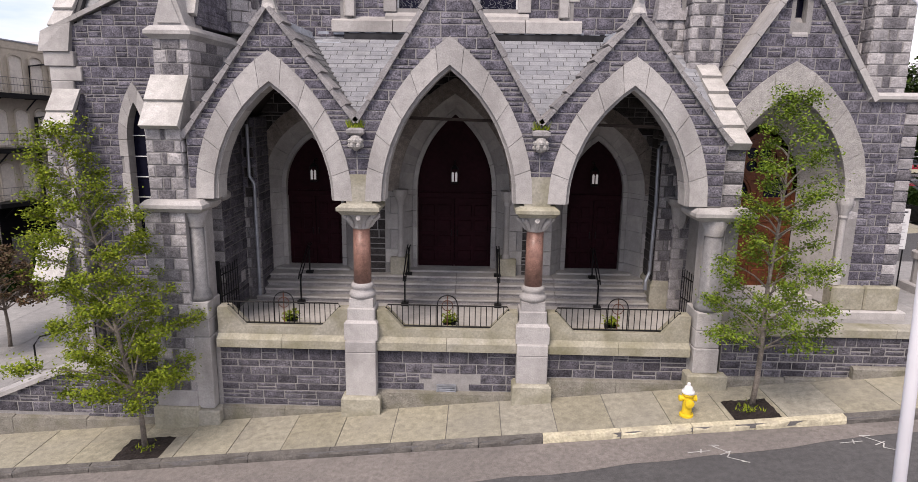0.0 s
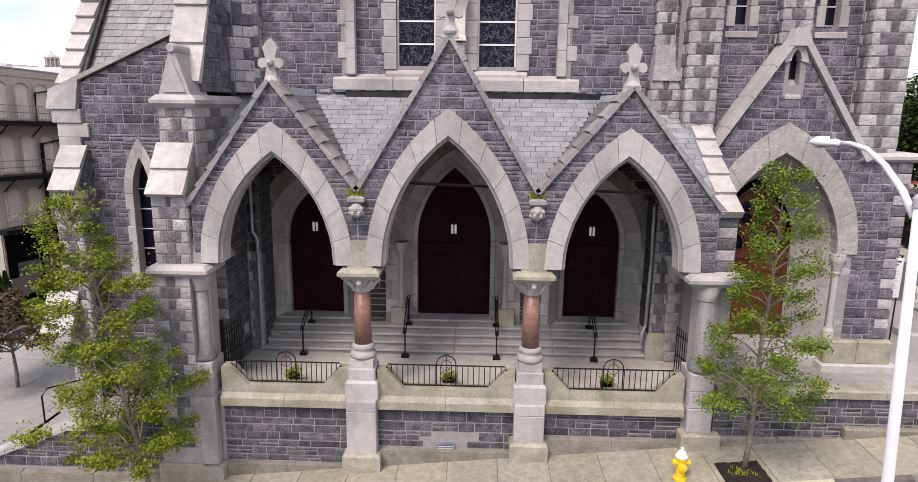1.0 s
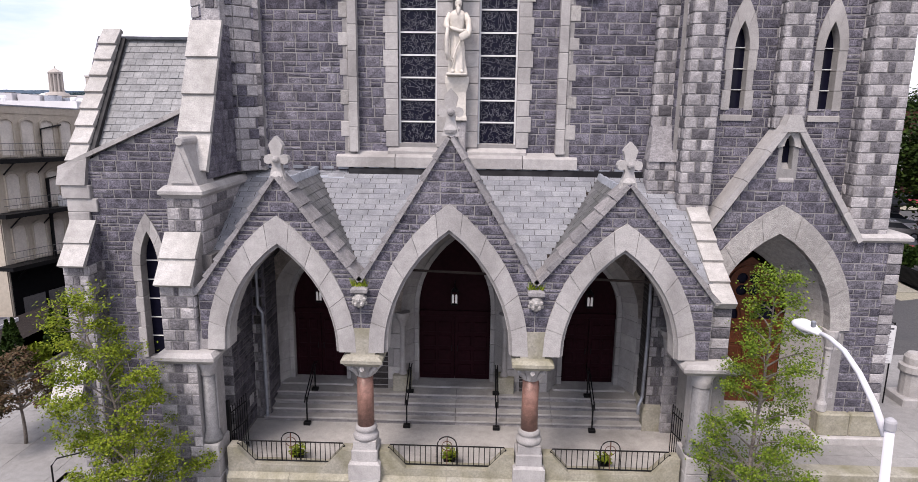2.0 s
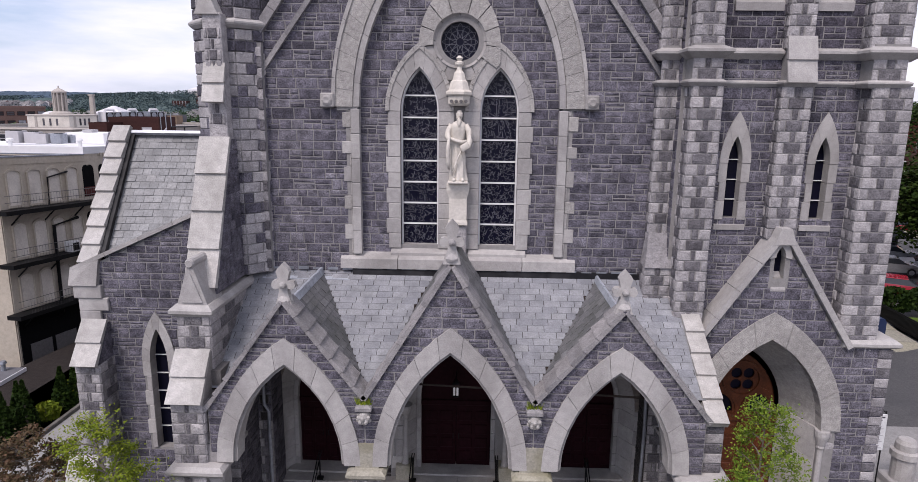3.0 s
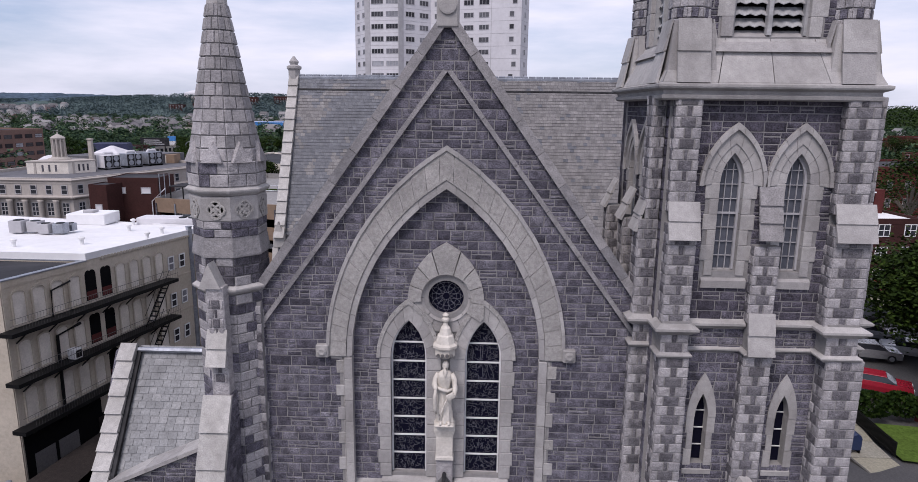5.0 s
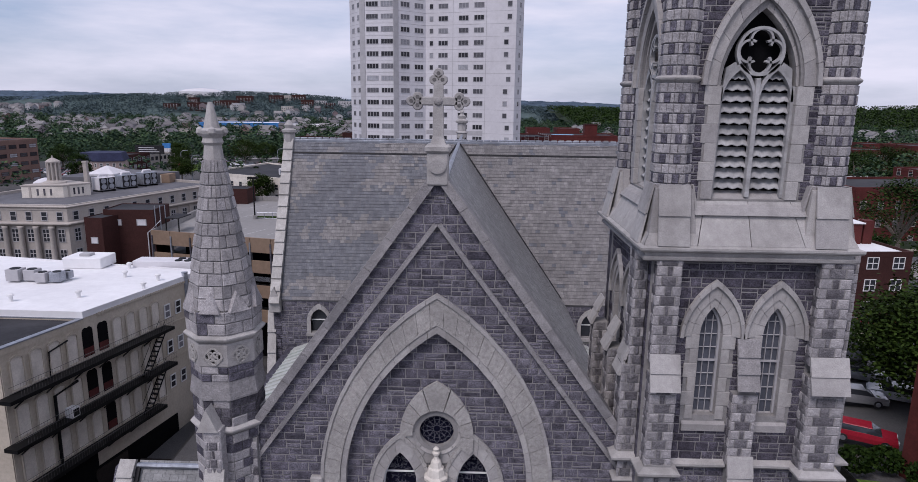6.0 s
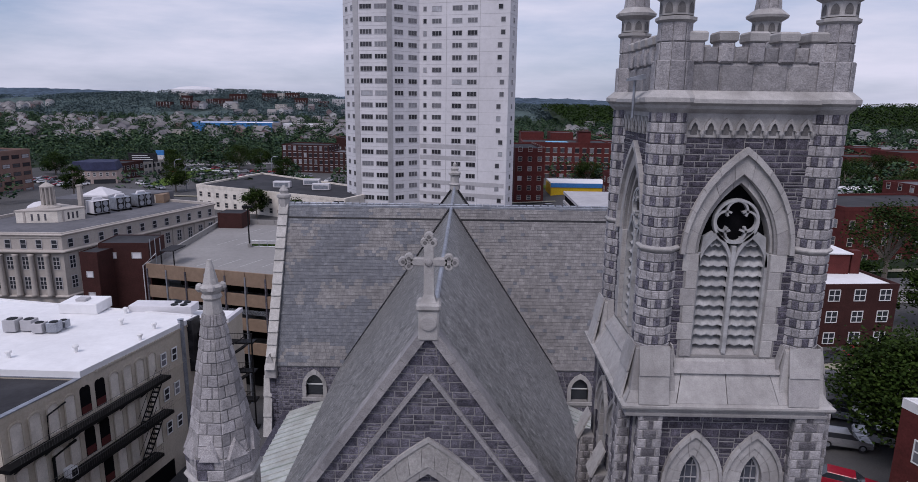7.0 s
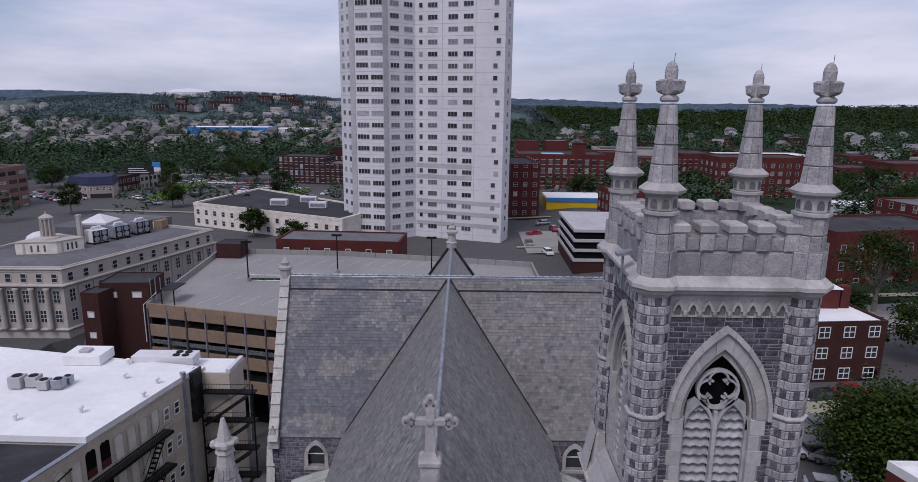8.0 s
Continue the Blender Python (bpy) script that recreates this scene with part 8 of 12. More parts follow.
part("slit_sill", Geo().hexa([(gx - 0.2, GY - 0.04, 8.8), (gx + 0.2, GY - 0.04, 8.8), (gx + 0.2, GY + 0.2, 8.8), (gx - 0.2, GY + 0.2, 8.8), (gx - 0.2, GY - 0.04, 8.86), (gx + 0.2, GY - 0.04, 8.86), (gx + 0.1, GY + 0.25, 9.3), (gx - 0.1, GY + 0.25, 9.3)]), DRESSED, tower)
part("string_course", Geo().loft([[(gx + 1.95, GY - d, z), (gx + 3.4 + d, GY - d, z), (gx + 3.4 + d, GY + 1.2, z), (gx + 1.95, GY + 1.2, z)] for d, z in ((0.0, 7.2), (0.12, 7.28), (0.12, 7.36), (0, 7.45))]), DRESSED, tower)
for i in range(2):
    part("plinth", Geo().box(gx + 1.6 + i * 0.9, gx + 2.49 + i * 0.95, GY - 0.22, GY + 1.0, 1.6, 2.28, 0.04), MOSSY, tower)
part("plinth", Geo().box(gx + 1.5, gx + 3.6, GY - 0.35, GY + 1.0, 1.35, 1.62, 0.03), DRESSED, tower)
td = thing("tower_door", "varnished reddish oak double door with a traceried fanlight", "door", (gx, GY + 1.5, 1.8))
ot = Matrix.Translation((-gx, -(GY + 1.5), -1.8))
yd = GY + 1.5
part("tympanum", Geo(ot).slab(arch(gx, 1.16, 4.3, 4.7, 6.6), [circle(gx + 0.26 * math.cos(k * math.pi / 2 + 0.785), 5.55 + 0.26 * math.sin(k * math.pi / 2 + 0.785), 0.17, 14) for k in range(4)] + [arch(gx + q * 0.58, 0.36, 4.46, 4.55, 5.05, 6) for q in (-1, 1)], yd + 0.03, yd + 0.1), OAK, td)
part("fanlight", Geo(ot).extr(arch(gx, 1.14, 4.3, 4.7, 6.55), yd + 0.12, yd + 0.14), GLASS, td)
part("tracery", Geo(ot).slab(circle(gx, 5.55, 0.6), [circle(gx, 5.55, 0.5)], yd - 0.02, yd + 0.06), OAK, td)
for sx in (-1, 1):
    part("tracery", Geo(ot).slab(arch(gx + sx * 0.58, 0.55, 4.32, 4.5, 5.3), [arch(gx + sx * 0.58, 0.45, 4.4, 4.5, 5.15)], yd, yd + 0.07), OAK, td)
    voussoirs(td, ot, gx, 1.03, 4.7, 6.42, 1.15, 4.7, 6.6, 2, yd - 0.03, yd + 0.1, OAK, name="frame", gap=0)
    a, b = sorted((gx, gx + sx * 1.14))
    leaf = part("door_leaf", Geo(ot).box(a + 0.006, b - 0.006, yd, yd + 0.07, 1.8, 4.2, 0.006), OAK, td)
    for k in range(5):
        for j in range(2):
            u0 = a + 0.1 + j * 0.5
            part("panel", Geo(ot).box(u0, u0 + 0.42, yd - 0.03, yd + 0.01, 1.95 + k * 0.44, 2.3 + k * 0.44, 0.02), OAK, leaf)
part("transom", Geo(ot).box(gx - 1.15, gx + 1.15, yd - 0.06, yd + 0.06, 4.18, 4.38, 0.02), OAK, td)
part("dark_room", Geo().box(gx - 1.3, gx + 1.3, yd + 0.2, yd + 0.25, 1.7, 6.8), VOID, tower)
part("step", Geo().box(gx - 1.7, gx + 1.7, GY + 0.1, yd + 0.2, 1.35, 1.66, 0.02), DRESSED, tower)
part("step", Geo().box(gx - 1.5, gx + 1.5, GY + 0.5, yd + 0.2, 1.66, 1.8, 0.02), DRESSED, tower)


# ---- street ----
SL, S0 = 0.1, -0.17


def gz_street(x):
    x = min(max(x, -30), 16)
    return S0 + SL * x


def ground_z(x, y):
    """The lie of the land: the sloping street, a gentle fall behind, then the valley and the hills."""
    near = gz_street(x) - 0.16
    a = min(max((y - 22) / 30, 0), 1)
    back = -1.2 if x < 20 else min(-1.2 + (x - 20) * 0.1, 0.6)
    a = a * a * (3 - 2 * a)
    z = near * (1 - a) + back * a
    if -60 < x < -8 and 58 < y < 92:
        z -= 6.0
    if -60 < x < -23.5 and 26 < y <= 58:     # sunk yard along the mill
        z -= 2.2
    if y > 170:
        b = min((y - 170) / 400, 1)
        z -= 9 * b * b * (3 - 2 * b)
    return z


xs = [-2600, -1500, -900, -600, -400, -280, -200, -140, -100, -75, -61, -58, -42] + [-34 + 2 * i for i in range(44)] + [60, 75, 95, 130, 180, 260, 380, 600, 900, 1500, 2600]
ys = [-400, -150, -60, -25, -10, 0, 5, 8, 10, 11.5, 12.56, 12.72, 14.0, 15, 17, 19, 22, 25, 28, 32, 36, 40, 45, 52, 57, 60, 75, 90, 94, 120, 150, 170, 200, 240, 300, 370, 450, 570, 700, 900, 1200, 1600, 2200, 3000]
gv = [(x, y, ground_z(x, y)) for y in ys for x in xs]
nx = len(xs)
gf = [(j * nx + i, j * nx + i + 1, (j + 1) * nx + i + 1, (j + 1) * nx + i) for j in range(len(ys) - 1) for i in range(nx - 1)]
gob = part("ground", Geo().add(gv, gf), ASPHALT, None, "worn grey asphalt roads and lots, green scrub beyond", "ground", kind="structure")
gob.data.materials.append(SCRUB)
for p in gob.data.polygons:
    c = p.center
    if c.y > 335 or (c.x > 66 and c.y > 95) or (c.x < -180 and c.y > 60):
        p.material_index = 1
pave = thing("pavement", "pale concrete slab pavement sloping along the street", "pavement", kind="structure")
YK, YPV = 12.64, 14.5
PITS = [(-8.13, -7.03, 12.8, 13.76), (5.72, 6.71, 12.8, 13.68)]
zt = lambda x, k=0.0: S0 + SL * x + k


def slab_piece(g, xa, xb, ya, yb, top, thick=0.12, sk=0.0):
    g.hexa([(xa, ya, zt(xa) - thick), (xb, ya, zt(xb) - thick), (xb + sk, yb, zt(xb) - thick), (xa + sk, yb, zt(xa) - thick),
            (xa, ya, zt(xa) + top), (xb, ya, zt(xb) + top), (xb + sk, yb, zt(xb) + top), (xa + sk, yb, zt(xa) + top)])
    return g


x = -30.07
part("bedding", slab_piece(Geo(), -30, 40, YK, YPV + 1.1, -0.02), MORTAR_DK, pave)
while x < 34:
    w = 1.23
    cuts = [(a, b, c, d) for a, b, c, d in PITS if a < x + w and b > x]
    if cuts:
        a, b, c, d = cuts[0]
        part("paving_slab", slab_piece(Geo(), x + 0.008, x + w - 0.008, d, YPV + 0.9, 0.0), SLABS, pave)
        if a > x + 0.05:
            part("paving_slab", slab_piece(Geo(), x + 0.012, a, YK + 0.16, d - 0.012, 0.0), SLABS, pave)
        if b < x + w - 0.05:
            part("paving_slab", slab_piece(Geo(), b, x + w - 0.012, YK + 0.16, d - 0.012, 0.0), SLABS, pave)
    else:
        part("paving_slab", slab_piece(Geo(), x + 0.008, x + w - 0.008, YK + 0.16, YPV + 0.9, RNG.uniform(-0.006, 0.004)), SLABS, pave)
    x += w
x = -30.0
while x < 34:
    w = RNG.uniform(1.2, 2.1)
    yel = 2.25 < x + w / 2 < 7.1
    n_ = 5
    rings_ = []
    for k in range(n_ + 1):
        u = x + 0.008 + (w - 0.016) * k / n_
        a, b, c = RNG.uniform(-0.02, 0.015), RNG.uniform(-0.025, 0.02), RNG.uniform(-0.012, 0.008)
        rings_.append([(u, YK + a, zt(u) - 0.42), (u, YK - 0.012 + b, zt(u) - 0.075), (u, YK + 0.012 + a, zt(u) + c), (u, YK + 0.15, zt(u) + 0.01), (u, YK + 0.15, zt(u) - 0.42)])
    part("kerb_stone", Geo().loft(rings_), KERB_Y if yel else KERB, pave)
    x += w
# worn, paler strip of older asphalt along the kerb, with a ragged edge
g = Geo()
for k in range(60):
    x0, x1 = -24 + k * 0.8, -24 + (k + 1) * 0.8
    e0, e1 = [YK - 1.3 + 0.085 * min(max(x, -6), 9) + 0.12 * noise.noise(Vector((x * 0.7, 0.3, 0))) for x in (x0, x1)]
    g.add([(x0, e0, ground_z(x0, e0) + 0.006), (x1, e1, ground_z(x1, e1) + 0.006), (x1, YK - 0.02, ground_z(x1, YK - 0.2) + 0.006), (x0, YK - 0.02, ground_z(x0, YK - 0.2) + 0.006)], [(0, 1, 2, 3)])
part("road", g, ROADSIDE, None, "paler worn strip of old asphalt along the kerb", "road", kind="structure")
# survey marks sprayed on the road
for mx, my in ((4.93, 11.8), (7.95, 11.8)):
    mk = thing("road_mark", "white sprayed survey marks on the asphalt", "road mark", (mx, my, gz_street(mx) - 0.15), kind="structure")
    gg = Geo()
    for ax, ay, bx, by in ((-0.5, 0.1, -0.05, 0.12), (-0.25, 0.05, -0.2, 0.2), (0.05, 0.3, 0.3, 0.0), (0.3, 0.0, 0.2, -0.15), (0.2, -0.15, 0.5, -0.35), (0.0, 0.33, 0.2, 0.3), (0.42, -0.33, 0.55, -0.38), (0.1, -0.05, 0.35, 0.06)):
        d = Vector((bx - ax, by - ay, 0)).normalized()
        n_ = Vector((-d.y, d.x, 0)) * 0.012
        gg.add([(ax - n_.x, ay - n_.y, SL * (ax - n_.x) + 0.004), (ax + n_.x, ay + n_.y, SL * (ax + n_.x) + 0.004), (bx + n_.x, by + n_.y, SL * (bx + n_.x) + 0.004), (bx - n_.x, by - n_.y, SL * (bx - n_.x) + 0.004)], [(3, 2, 1, 0)])
    part("paint", gg, LINE, mk)
for k, (a, b, c, d) in enumerate(PITS):
    pit = thing("tree_pit", "square tree pit filled with dark mulch", "tree pit", ((a + b) / 2, (c + d) / 2, zt((a + b) / 2)), group="tree pits", kind="structure")
    mg = Geo(Matrix.Translation((-(a + b) / 2, -(c + d) / 2, -zt((a + b) / 2))))
    N_ = 12
    mg.add([(a + (b - a) * i / N_, c + (d - c) * j / N_, zt(a + (b - a) * i / N_) + 0.0 + RNG.uniform(-0.012, 0.025)) for j in range(N_ + 1) for i in range(N_ + 1)],
           [(j * (N_ + 1) + i, j * (N_ + 1) + i + 1, (j + 1) * (N_ + 1) + i + 1, (j + 1) * (N_ + 1) + i) for j in range(N_) for i in range(N_)])
    part("mulch", mg, MULCH, pit)
    tg = Geo(Matrix.Translation((-(a + b) / 2, -(c + d) / 2, -zt((a + b) / 2))))
    for _ in range(70):
        px_, py_ = (a + b) / 2 + RNG.gauss(0, 0.13), (c + d) / 2 + RNG.gauss(0, 0.1)
        t = RNG.uniform(0, 6.28)
        z_ = zt(px_)
        tg.add([(px_ - 0.02, py_, z_ - 0.02), (px_ + 0.02, py_, z_ - 0.02), (px_ + 0.07 * math.cos(t), py_ + 0.07 * math.sin(t), z_ + RNG.uniform(0.03, 0.1))], [(0, 1, 2)])
    part("weeds", tg, LEAF, pit)

# hydrant
hy = thing("fire_hydrant", "yellow fire hydrant with a white bonnet", "fire hydrant", (4.78, 13.15, zt(4.78)))
part("barrel", Geo().lathe(0, 0, [(0.15, 0.0), (0.15, 0.05), (0.105, 0.06), (0.1, 0.48), (0.13, 0.5), (0.13, 0.55)], 18), HYD_Y, hy, smooth=False)
part("bonnet", Geo().lathe(0, 0, [(0.14, 0.55), (0.14, 0.585), (0.11, 0.62), (0.08, 0.69), (0.04, 0.72), (0.035, 0.78), (0.02, 0.79)], 18), WHITE, hy)
part("foot", Geo().lathe(0, 0, [(0.11, -0.03), (0.11, 0.03)], 14), BRICK_DK, hy)
for sx in (-1, 1):
    part("outlet", Geo(Matrix.Translation((0, 0, 0.42)) @ Matrix.Rotation(radians(90) * sx, 4, 'Y')).lathe(0, 0, [(0.06, 0.08), (0.06, 0.15), (0.07, 0.15), (0.07, 0.19), (0.03, 0.2)], 12), HYD_Y, hy)
part("pumper_cap", Geo(Matrix.Translation((0, 0, 0.36)) @ Matrix.Rotation(radians(90), 4, 'X')).lathe(0, 0, [(0.08, 0.08), (0.08, 0.14), (0.095, 0.14), (0.095, 0.18), (0.03, 0.2)], 14), HYD_Y, hy)
for k in range(6):
    t = k * math.pi / 3
    part("bolt", Geo().lathe(0.13 * math.cos(t), 0.13 * math.sin(t), [(0.015, 0.03), (0.015, 0.075)], 6), HYD_Y, hy)

# street lamp on the near side
lp = thing("street_lamp", "white-painted steel street lamp with a curved arm", "street lamp", (4.41, 5.78, gz_street(4.4) - 0.17))
lp.rotation_euler = (0, radians(-2.75), 0)
part("pole", Geo().lathe(0, 0, [(0.066, 0), (0.058, 4.0), (0.042, 7.62)], 18), PANEL, lp, smooth=True)
part("base_flange", Geo().lathe(0, 0, [(0.19, 0), (0.19, 0.04), (0.12, 0.06), (0.11, 0.3)], 16), PANEL_GY, lp)
part("cap", Geo().lathe(0, 0, [(0.052, 7.6), (0.054, 7.68), (0.046, 7.7), (0.02, 7.72)], 18), PANEL_GY, lp)
part("arm", Geo().tube([(0, 0.05, 7.5), (0.0, 0.25, 7.72), (0.0, 0.55, 7.93), (0.0, 0.85, 8.06), (-0.01, 1.12, 8.1), (-0.03, 1.32, 8.1)], [0.038, 0.034, 0.03, 0.027, 0.025, 0.024], 10), PANEL, lp, smooth=True)
hd = part("lamp_head", Geo(Matrix.Translation((-0.06, 1.5, 8.09)) @ Matrix.Rotation(radians(7), 4, 'Z')).loft([[(w * math.cos(a), y, h * math.sin(a) * (1.0 if math.sin(a) > 0 else 0.6)) for a in [2 * math.pi * i / 16 for i in range(16)]] for y, w, h in ((-0.22, 0.035, 0.035), (-0.13, 0.06, 0.05), (0.0, 0.105, 0.075), (0.14, 0.11, 0.07), (0.22, 0.075, 0.04), (0.25, 0.015, 0.012))]), WHITE, lp, smooth=True)
part("lens", Geo().box(-0.12, 0.0, 1.46, 1.66, 8.025, 8.045), gloss("lamp_lens", (0.5, 0.5, 0.48), 0.2), hd)
part("photocell", Geo().lathe(-0.06, 1.4, [(0.028, 8.14), (0.028, 8.2), (0.015, 8.21)], 10), LEAD, hd)
part("door_plate", Geo().box(-0.05, 0.05, -0.107, -0.09, 0.6, 0.95, 0.005), PANEL_GY, lp)


# trees
def tree(name, label, at, height, crown_r, crown_z0, leaf, rng, limbs=34, per=26, leaf_size=0.055, trunk_r=0.075, lean=0.0, group="", bias=0.0, prof=((0, 0.6), (0.2, 1.0), (0.5, 0.6), (1, 0.15))):
    """A slender tree: a leading stem, ascending limbs, twigs with tufts of leaves and gaps between them."""
    tr = thing(name, label, "tree", at, group=group)
    stem = lambda z: Vector((lean * (z / height) ** 1.5 + 0.04 * math.sin(z * 1.7), 0.04 * math.cos(z * 1.3), z))
    part("trunk", Geo().tube([stem(height * k / 10) for k in range(11)], [trunk_r * (1 - 0.88 * k / 10) for k in range(11)], 10), BARK, tr, smooth=True)
    fol = Geo()

    def tuft(c, s, n):
        for _ in range(n):
            p = c + Vector((rng.gauss(0, s), rng.gauss(0, s), rng.gauss(0, s * 0.7)))
            d = Vector((rng.uniform(-1, 1), rng.uniform(-1, 1), rng.uniform(-0.9, 0.3))).normalized() * leaf_size * rng.uniform(0.7, 1.3)
            e = d.cross(Vector((rng.uniform(-1, 1), rng.uniform(-1, 1), 1.2))).normalized() * leaf_size * 0.62
            fol.add([p - d, p + e, p + d, p - e], [(0, 1, 2, 3)])

    def width(f):
        for (f0, r0), (f1, r1) in zip(prof, prof[1:]):
            if f <= f1:
                return r0 + (r1 - r0) * (f - f0) / (f1 - f0)
        return prof[-1][1]

    turn = 0.0
    for i in range(limbs):
        f = (i + rng.random()) / limbs
        tip_z = crown_z0 + (height - crown_z0) * f
        turn += 2.4 + rng.uniform(-0.5, 0.5)
        r = crown_r * width(f) * rng.uniform(0.62, 1.08) * (1 + bias * math.cos(turn))
        z0 = max(crown_z0 * 0.9, tip_z - r * rng.uniform(0.35, 0.75))
        p0 = stem(min(z0, height * 0.97))
        p3 = p0 + Vector((r * math.cos(turn), r * math.sin(turn), tip_z - z0))
        p1 = p0.lerp(p3, 0.33) + Vector((0, 0, 0.1 * r))
        p2 = p0.lerp(p3, 0.68) + Vector((0, 0, 0.08 * r))
        lg = Geo().tube([p0, p1, p2, p3], [0.022 + 0.006 * r, 0.016, 0.01, 0.004], 5)
        n_tw = max(3, int(r * 7))
        for k in range(n_tw):
            q = rng.uniform(0.28, 1.0)
            b0 = p0.lerp(p3, q) + Vector((0, 0, 0.09 * r * (1 - abs(2 * q - 1))))
            side = turn + rng.choice((-1, 1)) * rng.uniform(0.4, 1.3)
            l = rng.uniform(0.15, 0.42) * (1.2 - 0.5 * q)
            b1 = b0 + Vector((l * math.cos(side), l * math.sin(side), rng.uniform(-0.05, 0.3) * l * 2))
            lg.tube([b0, b1], [0.007, 0.003], 4)
            tuft(b1, rng.uniform(0.07, 0.14), per)
            if rng.random() < 0.5:
                tuft(b0.lerp(b1, 0.5), 0.08, per // 2)
        tuft(p3, 0.1, per)
        part("limb", lg, BARK, tr)
    tuft(stem(height * 0.98), 0.1, per)
    part("crown", fol, leaf, tr)
    return tr


tree("street_tree", "young slender street tree with light green leaves in a mulched pit", (-7.6, 13.3, zt(-7.6) - 0.03), 7.5, 1.95, 1.35, LEAF, random.Random(3), limbs=60, per=58, leaf_size=0.034, trunk_r=0.065, lean=-1.25, group="street trees", bias=-0.28,
     prof=((0, 0.55), (0.12, 0.95), (0.25, 1.0), (0.5, 0.68), (0.8, 0.42), (1, 0.12)))
tree("street_tree", "young street tree with light green leaves and a thin top", (6.27, 13.28, zt(6.27) - 0.03), 7.0, 1.7, 1.6, LEAF_G, random.Random(8), limbs=50, per=46, leaf_size=0.033, trunk_r=0.065, lean=0.2, group="street trees", bias=0.12,
     prof=((0, 0.75), (0.08, 1.0), (0.24, 0.95), (0.4, 0.6), (0.6, 0.52), (0.78, 0.42), (0.9, 0.2), (1, 0.08)))

# right: raised terrace with its retaining wall
ter = thing("terrace", "raised paved terrace behind a dark rubble retaining wall", "terrace", kind="structure")
YTE = 14.5
tw = part("wall", Geo().box(5.95, 16.0, YTE, YTE + 0.3, -0.3, 1.74), MORTAR, ter)
lay(tw, FRONT(YTE), [b for b in courses(RNG, 0.66, 1.73, lambda v: [(5.95, 16.0)], course=(0.15, 0.24), length=(0.25, 0.6)) if b[1] > zt(b[0]) - 0.3], RUBBLE_DK, RNG, single=150, near=(8.5, 1.2))
for k in range(5):
    a = 5.95 + k * 2.0
    part("coping_stone", Geo().loft([[(a + 0.005, YTE - d, z), (a + 1.995, YTE - d, z), (a + 1.995, YTE + 0.34, z), (a + 0.005, YTE + 0.34, z)] for d, z in ((0.02, 1.72), (0.1, 1.76), (0.1, 1.94), (0.06, 1.97))]), MOSSY, ter)
for a, b, top, d in ((5.95, 7.48, 0.7, 0.12), (7.49, 9.03, 0.72, 0.12), (9.04, 11.0, 1.03, 0.16), (11.01, 13.2, 1.2, 0.16), (13.21, 16.0, 1.45, 0.16)):
    part("footing", Geo().loft([[(a, YTE - d + e, z), (b, YTE - d + e, z), (b, YTE + 0.1, z), (a, YTE + 0.1, z)] for e, z in ((0.0, zt(a) - 0.4), (0.0, top - 0.05), (0.05, top))]), FOOTING, ter)
for k in range(6):
    for j in range(3):
        part("paving_slab", Geo().box(5.95 + k * 1.7, 7.64 + k * 1.7, YTE + 0.3 + j * 1.5, YTE + 1.79 + j * 1.5, 1.1, 1.4), PLAZA, ter)
# left: steps to the plaza behind a raking wall
plz = thing("plaza", "pale paved plaza with broad steps beside the church", "plaza", kind="structure")
for k in range(4):
    for j in range(7):
        xa, ya = -19.95 + k * 2.0, 15.6 + j * 2.5
        part("paving_slab", Geo().box(xa, xa + 1.985, ya, ya + 2.485, -2.6, -1.5), PLAZA, plz)
part("planting_bed", Geo().loft([[(x, y, z) for x, y in ((-20.35, 24.5), (-19.75, 30.5), (-19.9, 37), (-23.6, 37), (-23.8, 30.5), (-23.9, 24.5))] for z in (-4.2, -1.59)]), MULCH, None, "dark mulched planting bed beside the mill", "planting bed", kind="structure")
part("planting_bed", Geo().box(-28.5, -20.3, 33.02, 47.0, -3.2, ground_z(-24, 38) + 0.08), MULCH, plz)
for k in range(9):
    part("kerb_stone", Geo().box(-20.16, -19.965, 14.0 + k * 2.0, 15.985 + k * 2.0, -2.8, -1.32, 0.02), KERB, plz)
rw = part("wall", Geo(F).extr([(-16, -2.4), (-7.9, -1.5), (-7.9, 1.05), (-9.3, 0.36), (-10.3, 0.3), (-12.0, -0.42), (-16, -2.1)], 14.66, 15.1), MORTAR, plz)
def raw(v):
    a = -10.3 - (0.3 - v) * 2.36 if v < 0.3 else -9.4 + (v - 0.3) * 2.0
    return [(max(a, -15), -7.75)]
lay(rw, FRONT(14.66), [b for b in courses(RNG, -1.3, 0.95, raw, course=(0.16, 0.3)) if b[1] > -0.95], RUBBLE_DK, RNG, single=120, near=(-9, 0))
for (xa, za), (xb, zb_) in (((-14.2, -1.35), (-12.0, -0.42)), ((-12.0, -0.42), (-10.3, 0.28)), ((-10.3, 0.28), (-9.35, 0.32)), ((-9.35, 0.32), (-7.75, 1.1))):
    part("coping_stone", Geo(F).extr([(xa + 0.005, za), (xb - 0.005, zb_), (xb - 0.005, zb_ + 0.12), (xa + 0.005, za + 0.12)], 14.56, 15.2), DRESSED, plz)
